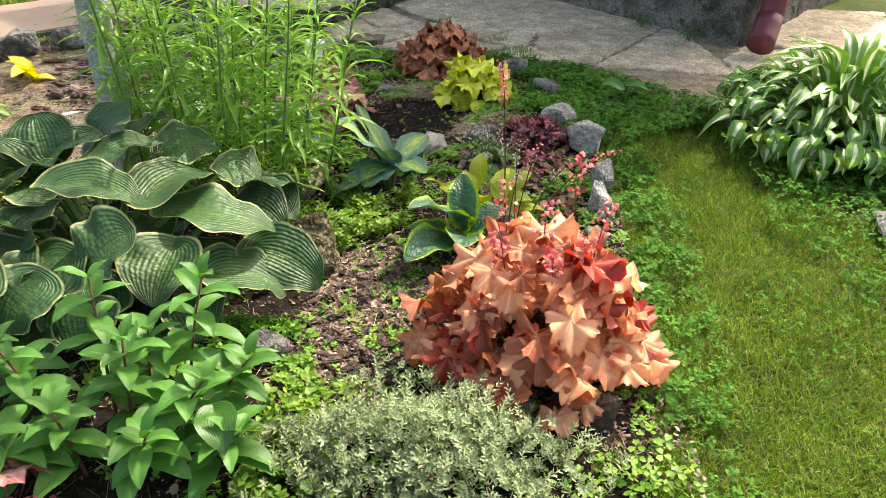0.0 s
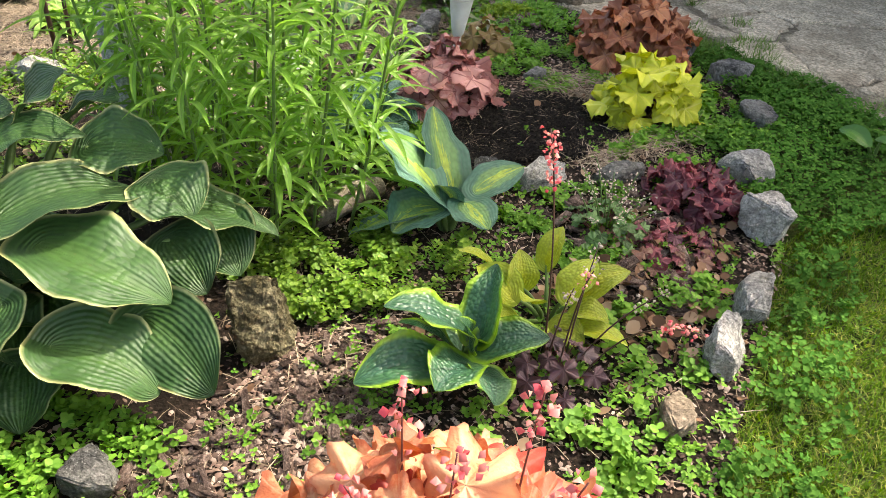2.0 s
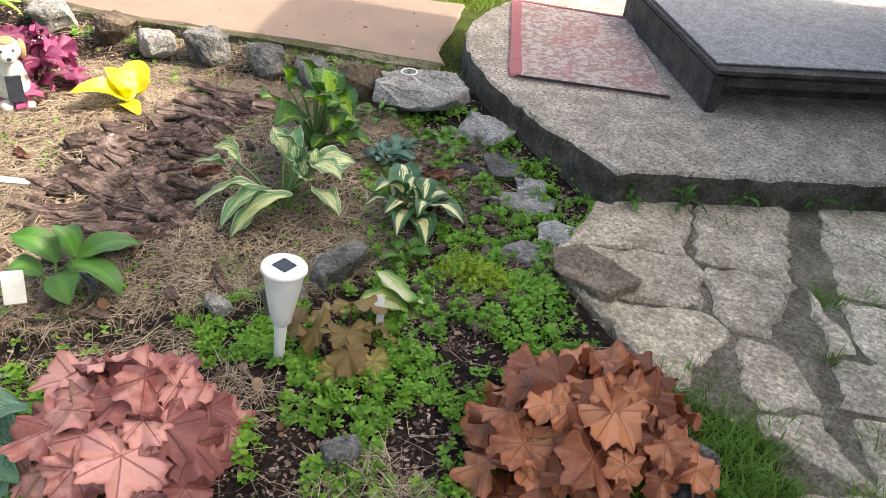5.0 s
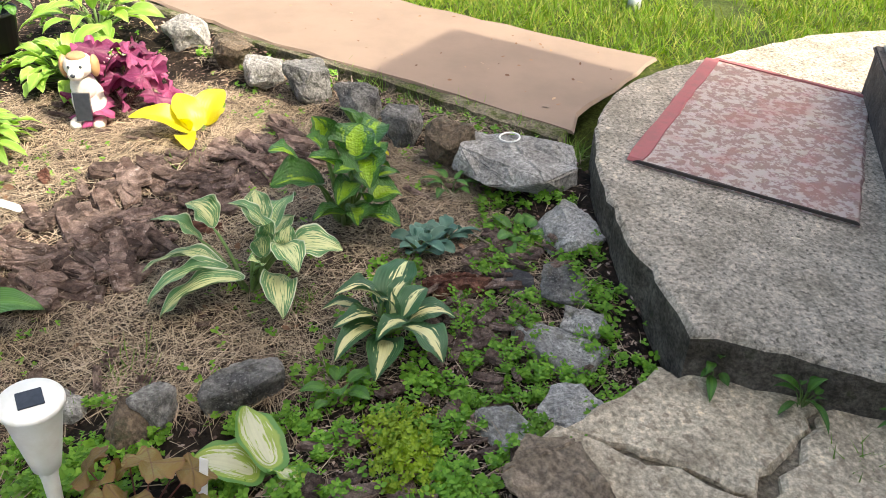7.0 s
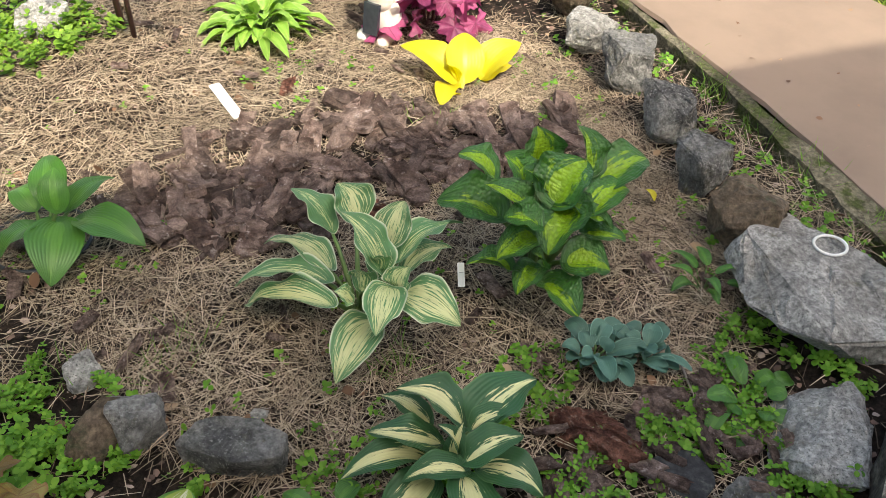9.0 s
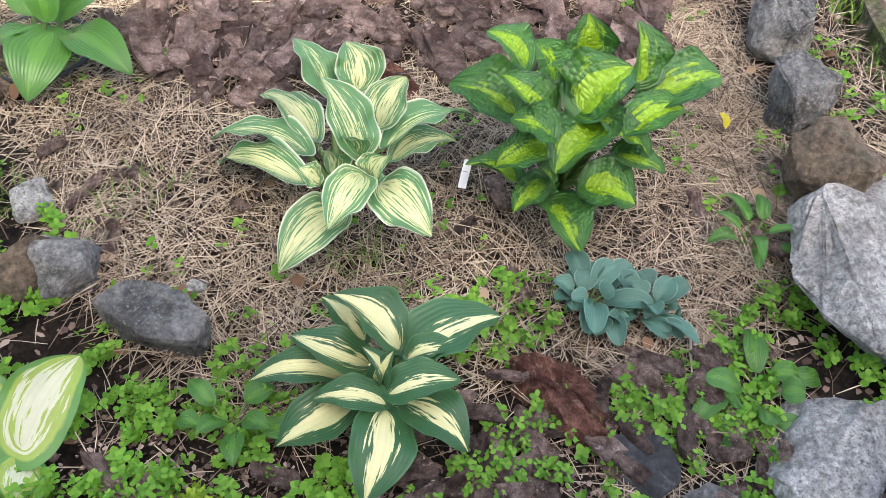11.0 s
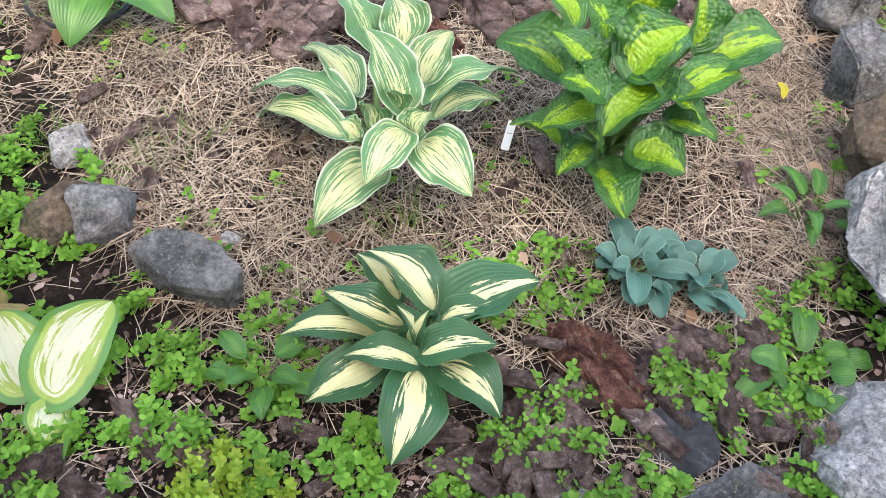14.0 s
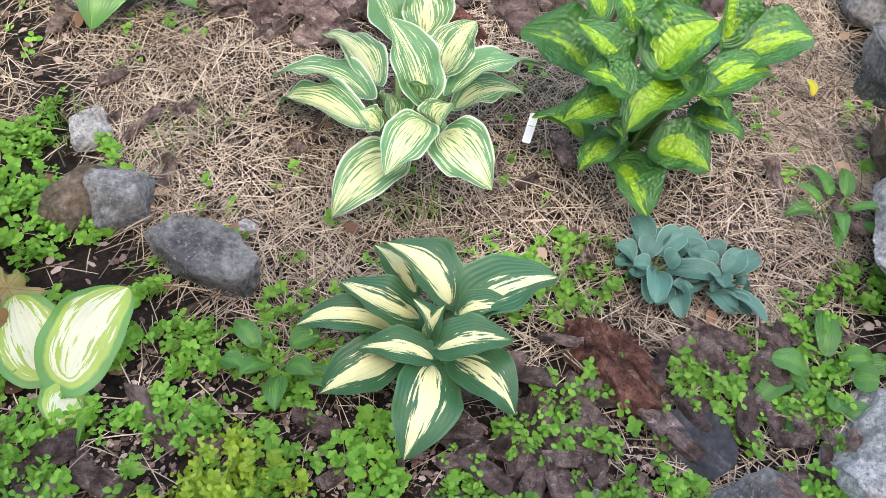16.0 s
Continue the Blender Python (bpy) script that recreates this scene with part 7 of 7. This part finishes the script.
LAWN = [(0.45, 0.0), (0.58, 1.0), (0.68, 1.9), (0.74, 2.7), (0.76, 3.6), (0.95, 3.95), (1.4, 4.2), (1.75, 3.3), (1.7, 3.0), (2.6, 2.4), (2.6, 0.0)]
grass("lawn", LAWN, 130000, 21, (0.016, 0.044), 0.0034, M_GRASS, "short sunlit mown lawn")
grass("far_grass", [(-2.84, 6.45), (-3.68, 5.5), (-4.3, 5.08), (-5.6, 4.2), (-7.5, 4.6), (-7.5, 9.5), (-2.6, 9.5), (-2.88, 7.8), (-2.78, 7.0)], 70000, 22, (0.04, 0.11), 0.005, M_GRASS, "longer sunlit grass beyond the walkway", 1.2, -0.5)
TUFTS = [(0.1, 5.13, 0.09, 260), (0.24, 5.04, 0.1, 320), (0.42, 4.97, 0.1, 240), (0.68, 4.9, 0.1, 160), (-0.17, 5.87, 0.05, 130), (0.02, 5.63, 0.03, 70), (-1.4, 4.77, 0.05, 130), (-1.16, 4.35, 0.05, 110), (0.42, 5.2, 0.1, 420), (0.3, 5.45, 0.06, 200), (-0.02, 5.12, 0.16, 500), (0.22, 5.0, 0.12, 380), (0.5, 5.02, 0.1, 260), (0.6, 4.85, 0.12, 160), (-0.6, 5.9, 0.05, 60), (-0.3, 6.5, 0.05, 60), (0.12, 5.25, 0.06, 80), (1.0, 4.8, 0.08, 80), (-0.1, 6.0, 0.04, 50), (-1.98, 5.66, 0.1, 120), (-2.08, 5.75, 0.06, 70), (-1.05, 4.2, 0.06, 90), (-1.25, 4.35, 0.04, 50), (0.2, 4.95, 0.1, 130), (1.55, 5.45, 0.12, 90), (-2.25, 4.4, 0.06, 70), (-1.35, 4.95, 0.05, 60), (-2.05, 4.72, 0.05, 40), (-2.95, 5.02, 0.06, 50), (-2.45, 5.45, 0.07, 90), (-2.6, 5.28, 0.06, 70), (-2.75, 5.12, 0.05, 60), (-2.28, 5.62, 0.06, 80), (-0.62, 3.62, 0.05, 50), (0.1, 2.2, 0.07, 70), (-0.35, 1.35, 0.1, 90), (0.62, 1.45, 0.1, 120), (0.75, 1.7, 0.1, 120)]
for k, (x, y, r, n) in enumerate(TUFTS):
    grass("grass_tuft", [(x + r * math.cos(q) * (0.8 + 0.4 * ((q * 7) % 1)), y + r * math.sin(q)) for q in np.linspace(0, 5.7, 9)], n, 500 + k, (0.035, 0.1), 0.0042, M_TUFT, "tuft of green grass in a gap")
for k, (x, y) in enumerate(((-0.9, 5.72), (-0.25, 6.95), (-0.46, 6.48), (-0.68, 6.08), (-0.78, 5.88), (-0.55, 6.35), (-0.35, 6.65), (1.62, 5.62), (1.35, 5.95))):
    wd = plant("wall_weed", x, y, "small green weed at the foot of the masonry", "weed")
    rosette(wd, M_PLAINH, 12, 0.09, 0.022, 0.1, 600 + k, 0.2, "lance", 0.0015)

w1 = plant("broadleaf_weed", -1.94, 5.29, "small broad-leaved weed beside the flat stone", "weed")
rosette(w1, M_PLAINH, 8, 0.12, 0.03, 0.09, 650, 0.3, "strap", 0.002)
w2 = plant("roundleaf_weed", -1.64, 5.46, "creeping weed with round dark green leaves", "weed")
rosette(w2, M_PLAINH, 14, 0.13, 0.045, 0.05, 651, 0.55, "round", 0.002, cup=0.1)
w3 = plant("broadleaf_weed", -1.03, 4.84, "young weed with oval green leaves", "weed")
rosette(w3, M_PLAINH, 7, 0.1, 0.04, 0.07, 652, 0.4, "ovate", 0.002)
tw = plant("twig", -1.62, 5.33, "pale dry stalk lying on the mulch", "twig")
part("stick", tube([(-0.06, -0.03, 0.012), (-0.01, 0.0, 0.014), (0.06, 0.045, 0.012)], [0.0028, 0.0025, 0.0016], 6), M_DRY, tw)
for px, py, ps in ((-1.52, 5.36, 0.022), (-1.47, 5.43, 0.026), (-1.38, 5.47, 0.018), (-1.56, 5.29, 0.018)):
    peb = part("pebble", hull_rock(ps, ps * 0.7, ps * 0.6, int(-px * 1000), 0.5, 0.05, 1), M_TANR)
    peb.matrix_world = pose(px, py, bed_z(px, py) + 0.012, 0, 0, 40)
    tagged(peb, "small tan pebble among the bark chips", "pebble", "tan pebbles in the mulch")
fl = plant("fallen_leaf", -2.17, 5.09, "small fallen yellow leaf on the mulch", "leaf")
leaf(fl, M_YELLOW, (-2.185, 5.08, -0.02), (-2.155, 5.105, -0.02), 0.022, stalk=0)
sp = plant("sapling", -2.17, 3.35, "young shrub with two thin bare brown stems", "shrub")
part("stem", tube([(0.0, 0.0, -0.02), (0.01, -0.02, 0.4), (-0.02, -0.05, 0.85), (-0.03, -0.05, 1.2)], [0.011, 0.009, 0.007, 0.005], 7), M_STEMD, sp)
part("stem", tube([(0.02, 0.06, -0.02), (0.03, 0.07, 0.4), (0.02, 0.12, 0.85), (0.05, 0.14, 1.2)], [0.009, 0.008, 0.006, 0.004], 7), M_STEMD, sp)

rng_b = np.random.default_rng(91)
bp = sow([(-2.3, 5.85), (-2.8, 6.3), (-4.3, 4.9), (-3.8, 4.25)], 70, 91)
scatter("leaf_debris", LEAF5, np.column_stack([bp, np.full(70, 0.023)]), rng_b.uniform(0, 6.28, 70), rng_b.normal(0, 0.2, 70), rng_b.normal(0, 0.3, 70), np.column_stack([rng_b.uniform(0.006, 0.02, 70), rng_b.uniform(0.008, 0.03, 70), np.full(70, 0.01)]), M_DEAD, None, "dry leaf scraps and twigs on the walkway", "leaf litter")

# ---- mulch ----
NEEDLE = ([(-0.5, 0, 0), (0.5, 0, 0), (-0.5, 0.5, 0.03), (0.5, 0.5, 0.03), (-0.3, 1, 0.0), (0.3, 1, 0.0)], [(0, 1, 3, 2), (2, 3, 5, 4)])


BARKP = [(-1.42, 3.92), (-1.55, 4.32), (-1.78, 4.42), (-2.05, 4.62), (-2.2, 4.95), (-2.5, 4.75), (-2.35, 4.5), (-2.2, 4.1), (-1.8, 3.85)]


def needles(name, poly, n, seed, label, patch=None, keep=0.0, lift=0.012):
    rng = np.random.default_rng(seed)
    p = sow(poly, n, seed, patch, keep)
    p = p[~inside(p, BARKP) | (rng.random(n) < 0.3)]
    if poly is BED:
        p = p[~inside(p, SOIL)]
    p, n = on_bed(p), len(p)
    p[:, 2] += rng.uniform(0.001, lift, n)
    sc = np.column_stack([rng.uniform(0.0013, 0.0021, n), rng.uniform(0.045, 0.1, n), rng.uniform(0.02, 0.12, n)])
    return scatter(name, NEEDLE, p, rng.uniform(0, 6.28, n), rng.normal(0.02, 0.07, n), rng.normal(0, 0.4, n), sc, M_NEEDLE, None, label, "needle mulch")


needles("pine_needles", NEEDLES, 42000, 31, "thick mat of dry tan pine needles")
needles("pine_needles", [(-0.6, 3.45), (-0.25, 3.32), (0.1, 3.6), (0.28, 3.95), (0.1, 4.2), (-0.3, 4.28), (-0.52, 3.95)], 1700, 32, "dry tan pine needles round the dug soil", 3.0, 0.05)
needles("pine_needles", SOIL, 60, 36, "stray needles on the dug soil", lift=0.04)
needles("pine_needles", [(-1.15, 3.4), (-0.6, 3.35), (-0.45, 3.95), (-0.6, 4.2), (-1.05, 4.15)], 1900, 37, "dry needles round the pink heuchera", 3.0, -0.1)
needles("pine_needles", [(0.0, 3.6), (0.35, 3.85), (0.35, 4.2), (0.1, 4.45), (-0.35, 4.3), (-0.3, 4.1), (0.05, 4.1), (0.15, 3.95)], 2300, 39, "dry needles heaped behind the dug soil", lift=0.045)
needles("pine_needles", [(-0.7, 4.5), (-1.02, 4.72), (-1.2, 5.1), (-1.5, 5.25), (-1.55, 5.5), (-0.95, 5.6), (-0.6, 5.1)], 700, 38, "stray needles under the chickweed")
needles("pine_needles", [(-3.0, 4.3), (-2.8, 4.72), (-2.35, 5.12), (-2.05, 5.4), (-1.85, 5.3), (-2.2, 4.9), (-2.6, 4.35)], 5200, 34, "dry needles drifted against the edging stones")
needles("pine_needles", [(-3.3, 4.45), (-2.75, 5.02), (-2.2, 5.62), (-2.08, 5.5), (-2.62, 4.92), (-3.2, 4.38)], 2600, 49, "dry needles caught between stones and curb")
needles("pine_needles", [(-1.95, 5.3), (-1.7, 5.5), (-1.3, 5.6), (-1.2, 5.45), (-1.6, 5.2)], 900, 35, "dry needles strewn beside the slab")
needles("pine_needles", BED, 6500, 33, "stray dry pine needles over the bed")

CRUMB = ([(0.5, 0.02, 0), (0.12, 0.42, 0), (-0.42, 0.25, 0), (-0.5, -0.22, 0), (0.22, -0.4, 0), (0.05, 0.05, 0.4), (-0.15, -0.08, 0.34)], [(0, 1, 5), (1, 2, 5), (2, 6, 5), (2, 3, 6), (3, 4, 6), (4, 5, 6), (4, 0, 5)])


def crumbs(name, poly, n, seed, size, material, label, patch=None, keep=0.0, lift=0.0):
    rng = np.random.default_rng(seed)
    p = sow(poly, n, seed, patch, keep)
    if material is M_LITTER:
        p = p[~inside(p, SOIL)]
    p, n = on_bed(p, lift), len(p)
    p[:, 2] += rng.uniform(-0.002, 0.006, n)
    s = rng.uniform(*size, n)
    return scatter(name, CRUMB, p, rng.uniform(0, 6.28, n), rng.normal(0, 0.3, n), rng.normal(0, 0.3, n), np.column_stack([s, s * rng.uniform(0.4, 1.0, n), s * 0.5]), material, None, label, "mulch")


GAP = [(-0.45, 1.6), (-0.12, 1.5), (0.05, 2.1), (0.0, 2.4), (-0.15, 2.6), (-0.38, 2.4)]
crumbs("bark_crumbs", GAP, 5200, 45, (0.006, 0.026), M_LITTER, "shredded grey-brown bark between the plants")
needles("pine_needles", GAP, 350, 46, "stray dry needles on the shredded bark")
crumbs("bark_crumbs", [(-0.5, 2.3), (0.75, 1.3), (0.76, 3.6), (0.6, 4.3), (0.3, 4.7), (-0.7, 4.6)], 15000, 47, (0.004, 0.02), M_LITTER, "crumbled bark among the small plants")
crumbs("bark_crumbs", BED, 26000, 41, (0.004, 0.022), M_LITTER, "crumbled bark over the bed")
crumbs("bark_crumbs", [(-0.7, 4.5), (-1.02, 4.72), (-1.2, 5.1), (-1.5, 5.25), (-1.4, 5.6), (-0.95, 5.6), (-0.6, 5.1), (-0.5, 4.7)], 8000, 42, (0.003, 0.013), M_LITTER, "crumbled bark under the chickweed")
crumbs("bark_crumbs", BARKP, 1600, 44, (0.006, 0.022), M_LITTER, "crumbled bark between the chips")
crumbs("soil_crumbs", SOIL, 900, 48, (0.01, 0.022), M_CRUMB, "clods of loose black soil", lift=0.012)
crumbs("soil_crumbs", SOIL, 9000, 43, (0.004, 0.012), M_CRUMB, "crumbs of loose black soil", lift=0.017)


def chip_mesh(seed):
    """A flat, ragged slab of bark, split in layers."""
    rng = np.random.default_rng(seed)
    bm = bmesh.new()
    for layer in range(2):
        k = 8
        top, low = [], []
        z0, z1 = (0.0, 0.007) if layer == 0 else (0.006, 0.012)
        grow = 1.0 if layer == 0 else 0.72
        ox, oy = (0, 0) if layer == 0 else (rng.normal(0, 0.008), rng.normal(0, 0.003))
        for i in range(k):
            a = i * math.tau / k + rng.normal(0, 0.16)
            r = 1 / max(abs(math.cos(a)) / 1.0, abs(math.sin(a)) / 0.95)
            x, y = 0.042 * grow * r * math.cos(a) * rng.uniform(0.85, 1.1) + ox, 0.019 * grow * r * math.sin(a) * rng.uniform(0.7, 1.1) + oy
            bow = 0.004 * (x / 0.04) ** 2
            low.append(bm.verts.new((x * 1.03, y * 1.05, z0 + bow - 0.003)))
            top.append(bm.verts.new((x, y, z1 + bow + rng.normal(0, 0.0012))))
        bm.faces.new(list(reversed(low)))
        mid = bm.verts.new((ox, oy, z1 + rng.normal(0.001, 0.001)))
        for i in range(k):
            bm.faces.new((low[i], low[(i + 1) % k], top[(i + 1) % k], top[i]))
            bm.faces.new((top[i], top[(i + 1) % k], mid))
    bmesh.ops.recalc_face_normals(bm, faces=bm.faces[:])
    me = bpy.data.meshes.new("bark_chip")
    bm.to_mesh(me)
    bm.free()
    me.materials.append(M_BARK)
    return me


CHIPS = [chip_mesh(700 + k) for k in range(12)]


def mulch(poly, n, seed, label, size=(0.6, 1.5), patch=None, keep=0.0, turn=None):
    rng = np.random.default_rng(seed)
    par = thing("bark_mulch", 0, 0, 0, label, "mulch", "", "structure")
    for x, y in sow(poly, n, seed, patch, keep):
        ob = new("bark_chip", CHIPS[int(rng.integers(0, 12))])
        ob.parent = par
        s = rng.uniform(*size)
        yaw = rng.uniform(0, 360) if turn is None else rng.normal(turn, 30)
        ob.matrix_basis = pose(x, y, bed_z(x, y) + rng.uniform(0.002, 0.024), rng.normal(0, 10), rng.normal(0, 7), yaw) @ Matrix.Diagonal((s * rng.uniform(0.75, 1.6), s * rng.uniform(0.8, 1.35), s * rng.uniform(0.5, 1.0), 1))


mulch(BARKP, 190, 1, "coarse grey-brown bark chips laid in a band", (0.7, 1.75), turn=45)
mulch(GAP, 230, 2, "grey-brown bark chips between the plants", (0.25, 0.62))
mulch([(-0.62, 4.6), (-1.0, 4.8), (-1.25, 5.12), (-1.62, 5.28), (-1.5, 5.5), (-1.1, 5.5), (-0.7, 5.2), (-0.55, 4.8)], 70, 3, "bark chips scattered under the chickweed", (0.5, 1.15))
mulch([(-1.05, 5.1), (-1.3, 5.05), (-1.62, 5.28), (-1.72, 5.42), (-1.5, 5.58), (-1.1, 5.3)], 75, 6, "split bark chips laid between the stones", (0.4, 0.95))
mulch(NEEDLES, 60, 4, "stray bark chips on the needle mulch", (0.4, 0.9))
mulch([(0.0, 3.3), (0.3, 2.9), (0.55, 3.0), (0.6, 3.6), (0.2, 3.6)], 70, 5, "bark chips among low plants", (0.5, 1.1))
for x, y, sx, sy, sz, turn, seed, mt, lb in ((-1.419, 5.192, 0.21, 0.13, 0.04, 78, 801, M_REDBARK, "large piece of red-brown pine bark"), (-1.538, 5.313, 0.1, 0.05, 0.03, 60, 802, M_BARK, "grey piece of pine bark"), (-1.80, 4.5, 0.15, 0.07, 0.03, 75, 803, M_REDBARK, "piece of red-brown pine bark"), (-1.162, 4.600, 0.05, 0.045, 0.02, 20, 804, M_ROCK, "pale flake of stone on the needles"), (-1.592, 5.378, 0.09, 0.08, 0.04, 10, 805, M_BARK, "grey piece of pine bark"), (-1.197, 5.211, 0.09, 0.04, 0.025, 30, 806, M_BARK, "grey piece of pine bark"), (-1.272, 5.268, 0.08, 0.05, 0.025, 80, 807, M_BARK, "grey piece of pine bark"), (-2.2, 3.95, 0.11, 0.05, 0.03, 20, 808, M_REDBARK, "piece of red-brown pine bark"), (-1.7, 4.28, 0.12, 0.06, 0.035, 20, 809, M_BARK, "thick grey slab of pine bark"), (-1.95, 4.35, 0.13, 0.06, 0.04, 60, 810, M_BARK, "thick grey slab of pine bark")):
    ob = part("bark_piece", hull_rock(sx, sy, sz, seed, 0.35, 0.12, 2), mt)
    ob.matrix_world = pose(x, y, bed_z(x, y) + sz * 0.45, 0, 0, turn)
    tagged(ob, lb, "bark")
